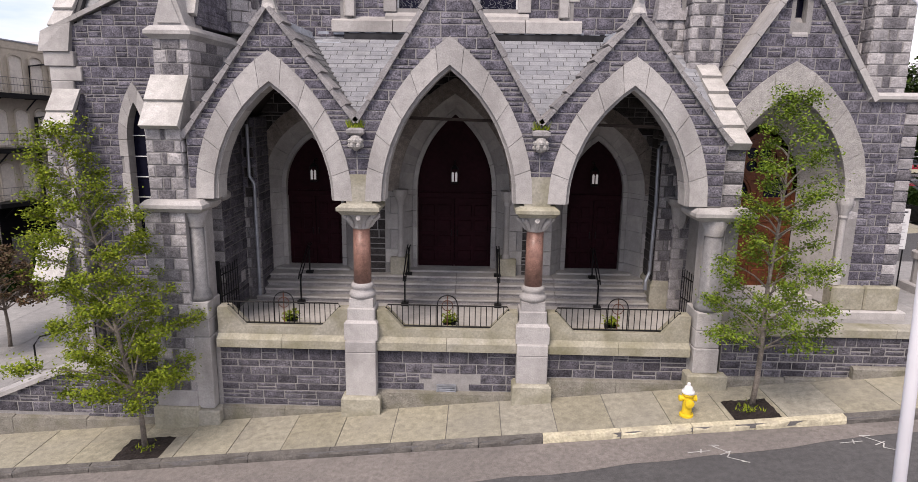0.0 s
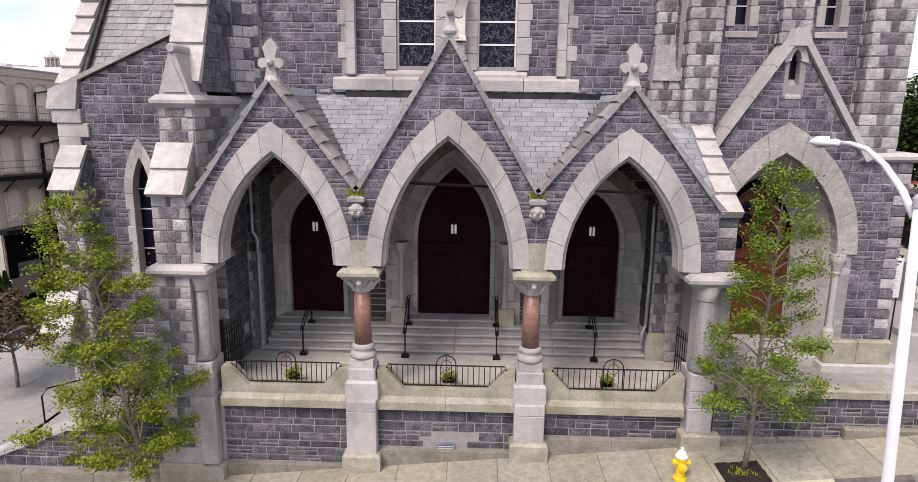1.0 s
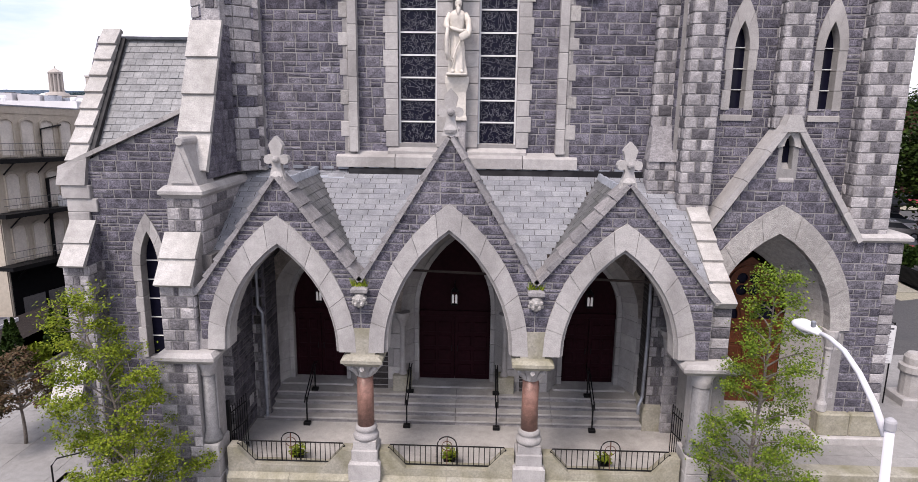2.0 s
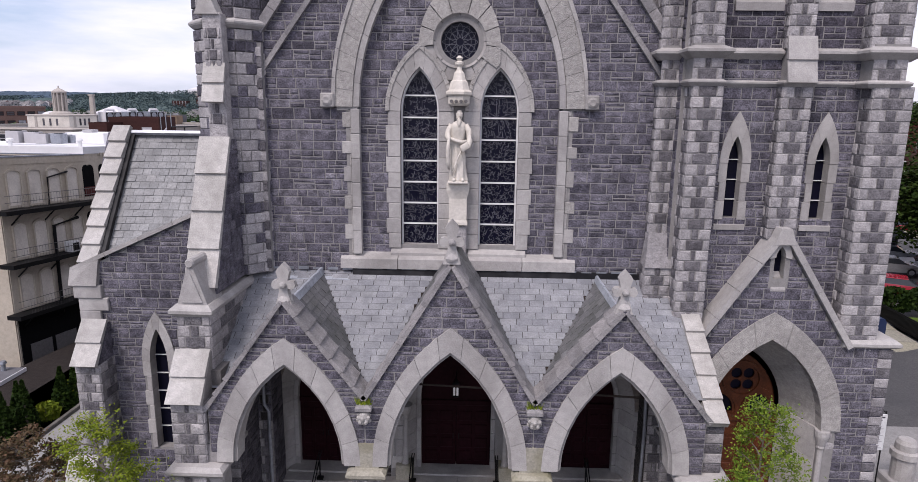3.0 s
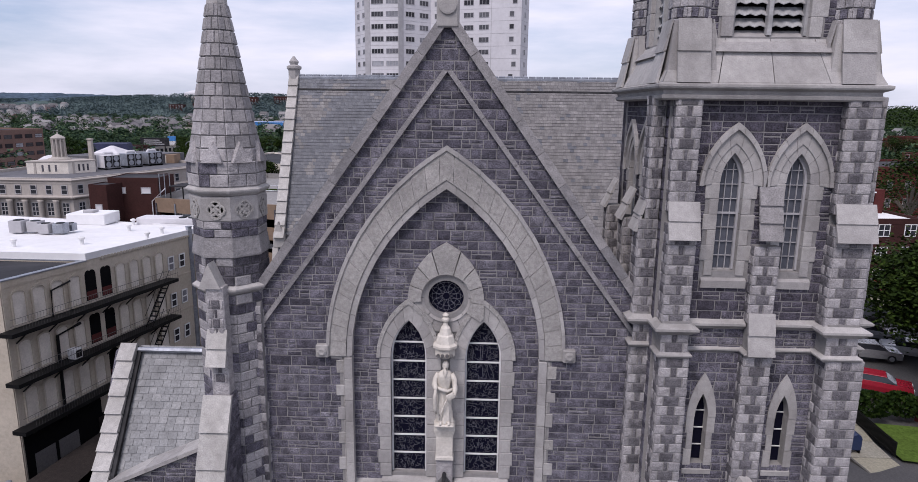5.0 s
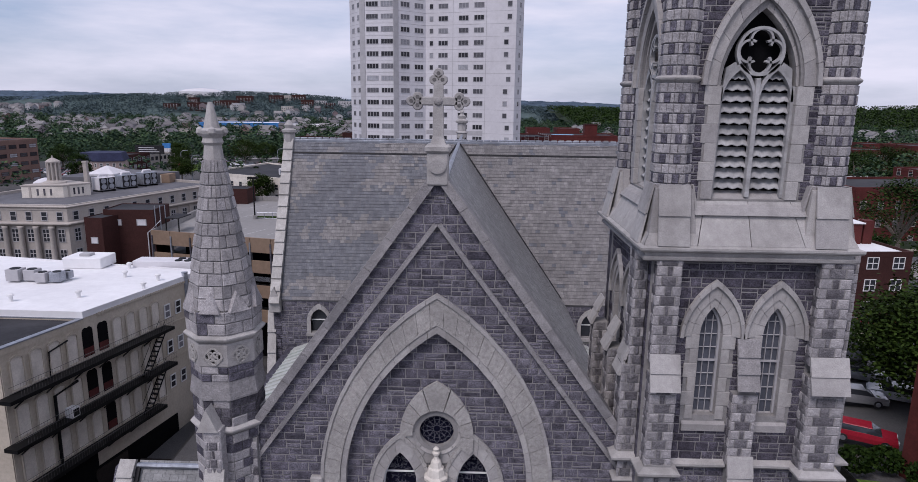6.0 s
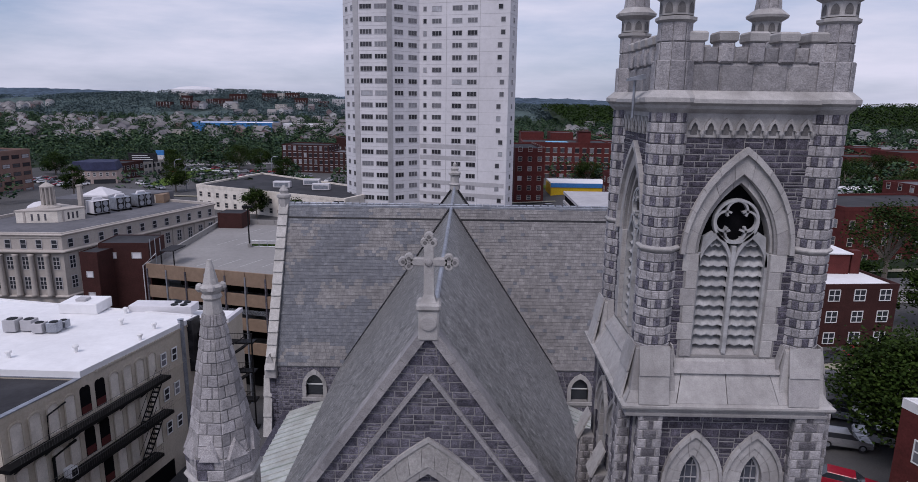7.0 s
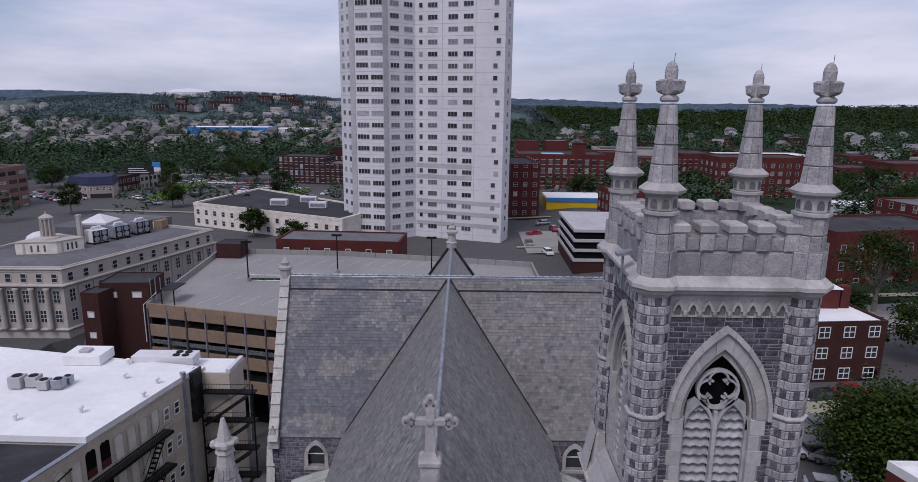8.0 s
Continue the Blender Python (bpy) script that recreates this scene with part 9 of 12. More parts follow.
for a, b in ((-16, -13.5), (-13.5, -11.6), (-11.6, -9.7), (-9.7, -7.75)):
    part("footing", Geo().hexa([(a, 14.5, zt(a) - 0.3), (b - 0.01, 14.5, zt(b) - 0.3), (b - 0.01, 14.8, zt(b) - 0.3), (a, 14.8, zt(a) - 0.3), (a, 14.5, -0.9), (b - 0.01, 14.5, -0.88), (b - 0.01, 14.8, -0.84), (a, 14.8, -0.86)]), FOOTING, plz)
for k in range(10):
    part("step", Geo().box(-13.6 + 0.33 * k, -13.28 + 0.33 * k, 15.2, 18.9, -2.0, -1.5 + 0.15 * min(k, 8), 0.01), PLAZA, plz)
part("landing", Geo().box(-10.3, -7.8, 15.2, 18.2, -1.0, -0.2), PLAZA, plz)
for pts in ([(-12.2, 16.4, -0.5), (-12.2, 16.4, 0.3), (-12.0, 16.4, 0.55), (-10.4, 16.4, 1.0), (-10.4, 16.4, 0.1)], [(-9.4, 15.9, 0.4), (-9.4, 15.9, 1.4), (-8.0, 15.9, 2.0), (-8.0, 15.9, 1.0)]):
    h_ = thing("handrail", "black iron handrail on the side steps", "handrail", pts[0], group="side handrails")
    part("rail", Geo(Matrix.Translation([-c for c in pts[0]])).tube(pts, 0.025, 8), IRON, h_)


# ---- the town round the church ----
CR = random.Random(77)


def loc(ob):
    return Matrix.Translation(-Vector(ob.location))


WIN_MESH = {}


def window_mesh(w, h, panes=1, rows=2, frame=WHITE, glass=BLINDS, deep=0.08):
    """A shared window: a frame standing a little proud, panes set behind it."""
    key = (w, h, panes, rows, frame.name, glass.name)
    if key in WIN_MESH:
        return WIN_MESH[key]
    g = Geo()
    t = 0.09
    holes = []
    pw, ph = (w - t * (panes + 1)) / panes, (h - t * (rows + 1)) / rows
    for i in range(panes):
        for j in range(rows):
            x, z = -w / 2 + t + i * (pw + t), t + j * (ph + t)
            holes.append([(x, z), (x + pw, z), (x + pw, z + ph), (x, z + ph)])
    g.slab([(-w / 2, 0), (w / 2, 0), (w / 2, h), (-w / 2, h)], holes, -0.05, 0.03)
    nf = len(g.f)
    g.add([(-w / 2 + 0.01, -0.012, 0.01), (w / 2 - 0.01, -0.012, 0.01), (w / 2 - 0.01, -0.012, h - 0.01), (-w / 2 + 0.01, -0.012, h - 0.01)], [(0, 1, 2, 3)])
    me = bpy.data.meshes.new("window")
    me.from_pydata(g.v, [], g.f)
    me.materials.append(frame)
    me.materials.append(glass)
    me.polygons.foreach_set("material_index", [0] * nf + [1] * (len(g.f) - nf))
    WIN_MESH[key] = me
    return me


def put_window(parent, me, m):
    ob = new("window", me)
    ob.parent = parent
    ob.matrix_local = m
    return ob


def face_frame(p0, p1):
    """x along a wall from p0 to p1, y into it, seen with its outside in front."""
    d = Vector((p1[0] - p0[0], p1[1] - p0[1], 0))
    a = math.atan2(d.y, d.x)
    return Matrix.Translation((p0[0], p0[1], 0)) @ Matrix.Rotation(a, 4, 'Z'), d.length


def block(name, label, category, pts, z0, z1, wall, roof, floors=0, first=1.2, storey=3.5, faces=(), win=(1.2, 1.8), panes=1, rows=2, frame=WHITE, glass=BLINDS, sill=None, parapet=0.6, cornice=None, group=""):
    """A town building on a footprint (anticlockwise from above); faces: (edge index, number of bays)."""
    b = thing(name, label, category, (pts[0][0], pts[0][1], z0), group=group)
    o = loc(b)
    n = len(pts)
    ring = lambda z, s=0.0: [(x, y, z) for x, y in pts]
    part("wall", Geo(o).loft([ring(z0 - 3), ring(z1)]), wall, b)
    cx, cy = sum(p[0] for p in pts) / n, sum(p[1] for p in pts) / n
    ins = lambda k, z: [(cx + (x - cx) * k, cy + (y - cy) * k, z) for x, y in pts]
    part("parapet", Geo(o).loft([ins(1.004, z1 - 0.3), ins(1.004, z1 + parapet), ins(0.97, z1 + parapet), ins(0.97, z1 + 0.02)], True), cornice or wall, b)
    part("roof", Geo(o).add(ins(0.975, z1 + 0.05), [tuple(range(n))]), roof, b)
    far_off = cy > 255
    for ei, bays in faces:
        m, l = face_frame(pts[ei], pts[(ei + 1) % n])
        if far_off:
            gf_, gg_ = Geo(o @ m), Geo(o @ m)
            for f in range(floors):
                for k in range(bays):
                    x, z = l * (k + 0.5) / bays, z0 + first + f * storey
                    gf_.box(x - win[0] / 2 - 0.15, x + win[0] / 2 + 0.15, -0.08, 0.02, z - 0.18, z)
                    gf_.box(x - win[0] / 2 - 0.15, x + win[0] / 2 + 0.15, -0.08, 0.02, z + win[1], z + win[1] + 0.2)
                    gg_.box(x - win[0] / 2, x + win[0] / 2, -0.04, 0.02, z, z + win[1])
            if gg_.f:
                part("window_trim", gf_, frame, b, kind="stuff")
                part("window", gg_, glass, b, kind="stuff")
            continue
        me = window_mesh(win[0], win[1], panes, rows, frame, glass)
        for f in range(floors):
            for k in range(bays):
                x = l * (k + 0.5) / bays
                z = z0 + first + f * storey
                put_window(b, me, o @ m @ Matrix.Translation((x, -0.02, z)))
                if sill:
                    part("sill", Geo(o @ m).box(x - win[0] / 2 - 0.15, x + win[0] / 2 + 0.15, -0.14, 0.0, z - 0.2, z), sill, b)
    return b


def rect(x0, y0, w, d, rot=0.0):
    """A footprint whose first edge, the front, starts at (x0, y0)."""
    c, s = math.cos(radians(rot)), math.sin(radians(rot))
    return [(x0, y0), (x0 + w * c, y0 + w * s), (x0 + w * c - d * s, y0 + w * s + d * c), (x0 - d * s, y0 + d * c)]


# white residential tower
hr = thing("apartment_tower", "tall white precast apartment tower with grey window bands", "apartment tower", (-27.8, 165, -1.2))
HP = [(-32.2, 173), (-27.8, 166), (-19.2, 164), (-12.2, 169.5), (10.2, 162), (12.4, 168), (12.4, 192), (-32.2, 192)]
oh = loc(hr)
part("wall", Geo(oh).loft([[(x, y, z) for x, y in HP] for z in (-4, 59.6)]), PANEL, hr)
part("roof", Geo(oh).box(-15, 5, 174, 186, 59.6, 63.5), PANEL_GY, hr)
SH, ST0 = 2.95, 0.4
for (ei, items) in ((0, [(0.3, 1.5, 2), (0.72, 1.5, 2)]), (1, [(0.3, 3.2, 4), (0.74, 3.2, 4)]), (2, [(0.3, 2.6, 3), (0.76, 2.6, 3)]), (3, [(0.065, 1.0, 1), (0.2, 2.6, 3), (0.43, 2.6, 3), (0.6, 2.6, 3), (0.9, 1.2, 1)]), (4, [(0.5, 1.2, 1)])):
    m, l = face_frame(HP[ei], HP[ei + 1])
    for f in range(20):
        for u, w_, pn in items:
            uu = u + (0.03 if (u == 0.9 and f % 5 < 2) else 0)
            put_window(hr, window_mesh(w_, 1.25, pn, 1, PANEL_GY), oh @ m @ Matrix.Translation((l * uu, -0.03, ST0 + 0.9 + f * SH)))
    for f in range(21):
        part("panel_joint", Geo(oh @ m).box(0, l, -0.02, 0.02, ST0 + f * SH - 0.06, ST0 + f * SH), PANEL_GY, hr)
    if ei in (1, 2):
        part("pilaster", Geo(oh @ m).box(-0.7, 0.7, -0.12, 0.1, -2, 59.6), PANEL_GY, hr)
m, l = face_frame(HP[3], HP[4])
for z in (0.55, 3.5, 6.5, 13.0, 15.9):
    part("grey_band", Geo(oh @ m).box(0.2, l * (0.98 if z < 8 else 0.66), -0.025, 0.02, z + 1.6, z + 2.75), PANEL_GY, hr)
for u in (0.31, 0.68):
    part("panel_joint", Geo(oh @ m).box(l * u - 0.05, l * u + 0.05, -0.022, 0.02, -2, 59.6), PANEL_GY, hr)

# painted brick mill with fire escapes
mill = thing("brick_mill", "cream painted brick mill with bricked-up arched windows and white roof", "mill building", (-27, 42.8, -3))
FALL = Matrix(((1, 0, 0, 0), (0, 1, 0, 0), (0, -0.045, 1, 0.045 * 36.2), (0, 0, 0, 1)))     # the street falls away along the mill
om = loc(mill) @ FALL
MX = lambda y: -27.03 + 0.17 * (y - 42.5)
near, far_ = [(MX(36.2) - 22, 36.2), (MX(36.2), 36.2), (MX(42.8), 42.8), (MX(42.8) - 24, 43.4)], [(MX(42.8) - 24, 43.4), (MX(42.8), 42.8), (MX(57), 57), (MX(57) - 24, 62)]
part("wall", Geo(om).loft([[(x, y, z) for x, y in near] for z in (-4, 10.3)]), CREAM, mill)
part("wall", Geo(om).loft([[(x, y, z) for x, y in far_] for z in (-4, 10.8)]), CREAM, mill)
part("annex_wall", Geo(om).box(-32.5, -21.8, 57.2, 61.0, -4, 10.2), CREAM, mill)
part("annex_roof", Geo(om).box(-32.4, -21.9, 57.3, 60.9, 10.2, 10.3), ROOF_W, mill)
part("annex_parapet", Geo(om).box(-22.1, -21.7, 57.2, 61.0, 10.2, 10.6), PANEL, mill)
ins = lambda P, k, z: [(sum(p[0] for p in P) / 4 + (x - sum(p[0] for p in P) / 4) * k, sum(p[1] for p in P) / 4 + (y - sum(p[1] for p in P) / 4) * k, z) for x, y in P]
part("roof", Geo(om).add(ins(near, 0.96, 10.12), [(0, 1, 2, 3)]).add(ins(near, 0.96, 10.34), [(0, 1, 2, 3)]), ROOF_DK, mill)
part("roof", Geo(om).add(ins(far_, 0.985, 10.86), [(0, 1, 2, 3)]), ROOF_W, mill)
part("parapet", Geo(om).loft([ins(far_, 1.003, 10.5), ins(far_, 1.003, 10.98), ins(far_, 0.985, 10.98), ins(far_, 0.985, 10.86)], True), ROOF_W, mill)
part("parapet", Geo(om).loft([ins(near, 1.003, 10.0), ins(near, 1.003, 10.42), ins(near, 0.975, 10.42), ins(near, 0.975, 10.3)], True), CREAM, mill)
part("parapet_cap", Geo(om).loft([ins(near, 1.006, 10.42), ins(near, 1.006, 10.5), ins(near, 0.97, 10.5), ins(near, 0.97, 10.42)], True), LEAD, mill)
part("end_panelling", Geo(om).box(MX(36.2) - 21.9, MX(36.2) - 0.05, 36.13, 36.2, -4, 10.0), CREAM, mill)
mm, ml = face_frame((MX(36.2), 36.2), (MX(57), 57))
FLZ = [7.4, 4.2, 1.05]
br_open = [(4, 0), (5, 0), (5, 1), (4, 1), (5, 2)]
for f, z in enumerate(FLZ):
    for k in range(12):
        x = 1.06 + k * 1.47
        if (k, f) in br_open:
            # flat black plate drawn for the shade inside an open window
            part("dark_opening", Geo(om @ mm).extr(arch(x, 0.5, z + 0.2, z + 2.05, z + 2.3, 4), -0.02, 0.0), VOID, mill)
            part("shutter", Geo(om @ mm).box(x - 0.45, x + 0.45, -0.03, 0.0, z + 0.25, z + 0.85), BRICK, mill)
        elif k >= 10:
            put_window(mill, window_mesh(0.75, 1.2, 1, 2), om @ mm @ Matrix.Translation((x, -0.04, z + 0.5)))
        else:
            part("blocked_window", Geo(om @ mm).extr(arch(x, 0.46, z + 0.15, z + 2.05, z + 2.25, 4), -0.012, 0.0), CREAM_W, mill)
            part("arch_hood", Geo(om @ mm).extr([(x - 0.56, z + 0.2), (x - 0.46, z + 0.2), (x - 0.46, z + 2.05), (x - 0.3, z + 2.19), (x, z + 2.25), (x + 0.3, z + 2.19), (x + 0.46, z + 2.05), (x + 0.46, z + 0.2), (x + 0.56, z + 0.2), (x + 0.56, z + 2.12), (x + 0.34, z + 2.32), (x, z + 2.4), (x - 0.34, z + 2.32), (x - 0.56, z + 2.12)], -0.1, 0.0), CREAM, mill)
            part("sill", Geo(om @ mm).box(x - 0.56, x + 0.56, -0.12, 0.0, z + 0.02, z + 0.15), CREAM, mill)
    part("brick_band", Geo(om @ mm).box(8, ml, -0.06, 0.0, z + 3.0, z + 3.1), CREAM, mill)
g = Geo(om @ mm)
for k in range(44):
    g.box(8.1 + k * 0.32, 8.28 + k * 0.32, -0.1, 0.0, 10.35, 10.55)
part("dentils", g, CREAM, mill, kind="stuff")
# black sheets on the wall stand for the shaded open ground floor
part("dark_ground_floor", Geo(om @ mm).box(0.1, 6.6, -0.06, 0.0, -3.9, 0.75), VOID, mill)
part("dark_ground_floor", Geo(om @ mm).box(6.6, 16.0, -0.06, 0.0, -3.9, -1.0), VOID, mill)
for xa, xb in ((0.7, 2.3), (2.6, 4.3)):
    part("boarding", Geo(om @ mm).box(xa, xb, -0.1, -0.05, -3.7, -1.2), MORTAR_DK, mill)
part("timber_screen", Geo(om @ mm).box(6.2, 9.5, -0.14, -0.05, -3.2, -1.2), TIMBER, mill)
fe = thing("fire_escape", "black iron fire escape balconies with thin railings on the mill wall", "fire escape", (-26, 43, 0))
of = loc(fe) @ FALL
for f, z in enumerate(FLZ):
    L1 = 15.3 if f < 2 else 13.5
    part("platform", Geo(of @ mm).box(-0.6, L1, -1.0, -0.02, z - 0.3, z - 0.04), IRON, fe)
    for z_ in (z + 0.45, z + 0.85):
        part("rail", Geo(of @ mm).tube([(-0.6, -0.98, z_), (L1, -0.98, z_)], 0.018, 4), MORTAR_DK, fe)
    g = Geo(of @ mm)
    for k in range(int(L1 / 0.22)):
        g.tube([(0.25 + k * 0.22, -0.98, z - 0.06), (0.25 + k * 0.22, -0.98, z + 0.85)], 0.008, 3)
    part("railing", g, MORTAR_DK, fe, kind="stuff")
    for k in range(int(L1 / 2.4)):
        x = 0.5 + k * 2.4
        part("bracket", Geo(of @ mm).tube([(x, -0.05, z - 1.0), (x, -0.95, z - 0.22)], 0.05, 4), IRON, fe)
        part("bracket", Geo(of @ mm).tube([(x, -0.05, z - 0.28), (x, -0.98, z - 0.28)], 0.05, 4), IRON, fe)
for f in (0, 1):
    z1_, z0_ = FLZ[f], FLZ[f + 1] if f < 2 else 0
    xa = 14.2 - f * 0.3
    for dy in (-0.95, -0.4):
        part("stringer", Geo(of @ mm).tube([(xa, dy, z1_ - 0.1), (xa - 2.6, dy, z0_ - 0.1)], 0.06, 4), IRON, fe)
        part("handrail", Geo(of @ mm).tube([(xa, dy, z1_ + 0.8), (xa - 2.6, dy, z0_ + 0.8)], 0.025, 4), IRON, fe)
    for k in range(10):
        q = (k + 0.5) / 10
        part("tread", Geo(of @ mm).box(xa - 2.6 * q - 0.13, xa - 2.6 * q + 0.13, -0.95, -0.4, z1_ - 0.1 - (z1_ - z0_) * q - 0.02, z1_ - 0.1 - (z1_ - z0_) * q + 0.02), IRON, fe)
pipe = thing("drain_pipe", "black drain pipe running down the mill wall", "pipe", (-26.6, 39.5, 0))
part("run", Geo(loc(pipe) @ FALL @ mm).tube([(5.0, -0.15, 9.4), (3.4, -0.15, 9.1), (3.3, -0.15, 7.3)], 0.06, 6), IRON, pipe)
part("run", Geo(loc(pipe) @ FALL @ mm).tube([(5.4, -0.2, 6.3), (3.4, -0.2, 6.0), (3.3, -0.2, 0.2)], 0.11, 6), IRON, pipe)
ac = thing("air_conditioner", "white box air conditioner on the fire escape", "air conditioner", (0, 0, 0))
part("case", Geo(FALL @ mm).box(3.9, 4.6, -0.9, -0.3, 4.17, 4.87, 0.03), WHITE, ac)
part("grille", Geo(FALL @ mm).box(4.0, 4.5, -0.92, -0.89, 4.27, 4.77), IRON, ac)
# second, dark fire stair in the mill's rear corner
fs = thing("fire_escape", "black iron fire stair in zigzag flights at the mill's rear corner", "fire escape", (-22, 56, 0))
ofs = loc(fs) @ FALL
part("shaft_wall", Geo(om).box(-25.0, -24.4, 55.4, 57.2, 6.0, 10.9), TAR, mill)
part("flue", Geo(om).lathe(-25.0, 54.6, [(0.25, -3), (0.25, 11.2), (0.3, 11.3)], 10), LEAD, mill)
for f in range(4):
    z = 8.6 - f * 2.9
    part("platform", Geo(ofs).box(-24.2, -19.2, 56.2, 57.2, z - 0.15, z), IRON, fs)
    part("rail", Geo(ofs).tube([(-24.2, 56.2, z + 0.9), (-19.2, 56.2, z + 0.9)], 0.03, 4), IRON, fs)
    for k in range(20):
        part("baluster", Geo(ofs).tube([(-24.2 + k * 0.26, 56.2, z), (-24.2 + k * 0.26, 56.2, z + 0.9)], 0.012, 3), IRON, fs)
    for dy in (55.3, 56.1):
        part("stringer", Geo(ofs).tube([(-19.6, dy, z), (-23.6, dy, z - 2.9)], 0.1, 4), IRON, fs)
        part("handrail", Geo(ofs).tube([(-19.6, dy, z + 0.9), (-23.6, dy, z - 2.0)], 0.03, 4), IRON, fs)
    for k in range(12):
        q = (k + 0.5) / 12
        part("tread", Geo(ofs).box(-19.6 - 4 * q - 0.15, -19.6 - 4 * q + 0.15, 55.3, 56.1, z - 2.9 * q - 0.03, z - 2.9 * q), IRON, fs)
for x in (-24.2, -19.3):
    part("post", Geo(ofs).box(x - 0.06, x + 0.06, 56.15, 56.27, -3, 9.5), IRON, fs)
# roof gear on the mill
gear = thing("roof_unit", "cluster of grey condensing units on the white roof", "roof unit", (-36, 51, 10.2), group="roof gear")
for k, (dx, dy, s) in enumerate(((0, 0, 0.9), (1.1, 0.2, 0.9), (-1.3, 0.5, 1.0), (1.4, 1.3, 0.7), (-2.6, 0.2, 1.1))):
    cs = part("case", Geo().box(dx, dx + s, dy, dy + s, 0.1, 0.1 + s * 0.9, 0.03), LEAD if k % 2 else PANEL_GY, gear)
    part("fan", Geo().lathe(dx + s / 2, dy + s / 2, [(s * 0.38, 0.1 + s * 0.9), (s * 0.38, 0.14 + s * 0.9)], 12), IRON, cs)
box_ = thing("roof_hatch", "low white roof hatch housing", "roof hatch", (-37.5, 57.0, 9.93), group="roof gear")
part("housing", Geo().box(0, 3.6, 0, 2.6, 0, 1.0, 0.05), ROOF_W, box_)
part("lid", Geo().box(1.2, 2.2, 0.7, 1.6, 1.0, 1.25, 0.04), PANEL_GY, box_)
for x, y in ((-31.5, 57.5), (-30.0, 54.0), (-26.6, 53.0), (-34, 45.5), (-29.8, 47.0), (-26.3, 50.0)):
    v_ = thing("roof_vent", "small metal vent on the flat roof", "vent", (x, y, 10.86 - 0.045 * (y - 36.2)), group="roof vents")
    part("vent_pipe", Geo().lathe(0, 0, [(0.14, 0), (0.14, 0.4), (0.24, 0.42), (0.24, 0.55), (0.1, 0.62)], 10), WHITE, v_)
ru = thing("roof_unit", "long white ribbed air handler with four fans", "roof unit", (-31.5, 58.0, 9.6), group="roof gear")
part("case", Geo().box(0, 6.0, 0, 1.8, 0.1, 0.9, 0.04), PANEL, ru)
for k in range(4):
    part("fan", Geo().lathe(4.2 + 0.45 * (k % 2) * 2, 0.5 + 0.8 * (k // 2), [(0.34, 0.9), (0.34, 0.98)], 12), IRON, ru)
# low red shed and white van roof beside the plaza, garden with conifers
sh = thing("shed", "low red shed with a grey flat roof", "shed", (-31.3, 28.6, -3))
part("wall", Geo().box(0, 4.8, 0, 4.9, 0, 1.5), BRICK, sh)
part("roof", Geo().box(-0.3, 5.3, -0.3, 5.1, 1.5, 1.62), ROOF_GY, sh)
part("fascia", Geo().box(5.303, 5.36, -0.3, 5.1, 1.42, 1.64), PANEL, sh)
part("post", Geo().box(5.2, 5.3, 4.95, 5.05, 0, 1.5), PANEL, sh)
part("vent", Geo().lathe(4.4, 4.6, [(0.12, 1.62), (0.12, 2.0), (0.2, 2.05), (0.16, 2.2)], 8), LEAD, sh)

# civic hall of limestone
hall = block("civic_hall", "pale limestone civic hall with columns, cornice and flat roof", "civic building",
             [(-80, 91.6), (-59.4, 92.0), (-48.4, 121.8), (-74, 131)], -3.0, 9.5, LIME, ROOF_GY, floors=0, parapet=0.5)
oh2 = loc(hall)
for (p0, p1, bays, cols) in (((-80, 91.6), (-59.4, 92.0), 9, True), ((-59.4, 92.0), (-48.4, 121.8), 12, False)):
    m, l = face_frame(p0, p1)
    for z, d_, h_ in ((7.3, 0.6, 0.5), (9.75, 0.25, 0.3), (0.3, 0.3, 0.4)):
        part("cornice", Geo(oh2 @ m).loft([[(0 - d, -d, zz), (l + d, -d, zz), (l + d, 0.3, zz), (0 - d, 0.3, zz)] for d, zz in ((0.05, z - h_), (d_, z - h_ * 0.3), (d_, z), (0.05, z + 0.15))]), LIME, hall)
    for k in range(bays):
        x = l * (k + 0.5) / bays
        put_window(hall, window_mesh(0.95, 1.4, 1, 2, PANEL_GY, WINDOW), oh2 @ m @ Matrix.Translation((x, -0.03, 7.6)))
        put_window(hall, window_mesh(1.05, 2.0, 2, 3, PANEL_GY, WINDOW), oh2 @ m @ Matrix.Translation((x, -0.03, 4.4)))
        put_window(hall, window_mesh(1.05, 2.0, 2, 3, PANEL_GY, WINDOW), oh2 @ m @ Matrix.Translation((x, -0.03, 1.3)))
        if cols and 1 <= k < 8:
            part("column", Geo(oh2 @ m).lathe(x + l / bays / 2, -0.45, [(0.5, 0.4), (0.42, 0.7), (0.36, 6.5), (0.5, 6.85)], 12), LIME, hall, smooth=True)
        elif not cols:
            part("pilaster", Geo(oh2 @ m).box(x + l / bays / 2 - 0.25, x + l / bays / 2 + 0.25, -0.14, 0.0, 0.4, 6.85), LIME, hall)
PEN = [(-72.4, 101.1), (-66.3, 102.2), (-64.0, 105.9), (-70.0, 108.6)]
pcx, pcy = sum(p[0] for p in PEN) / 4, sum(p[1] for p in PEN) / 4
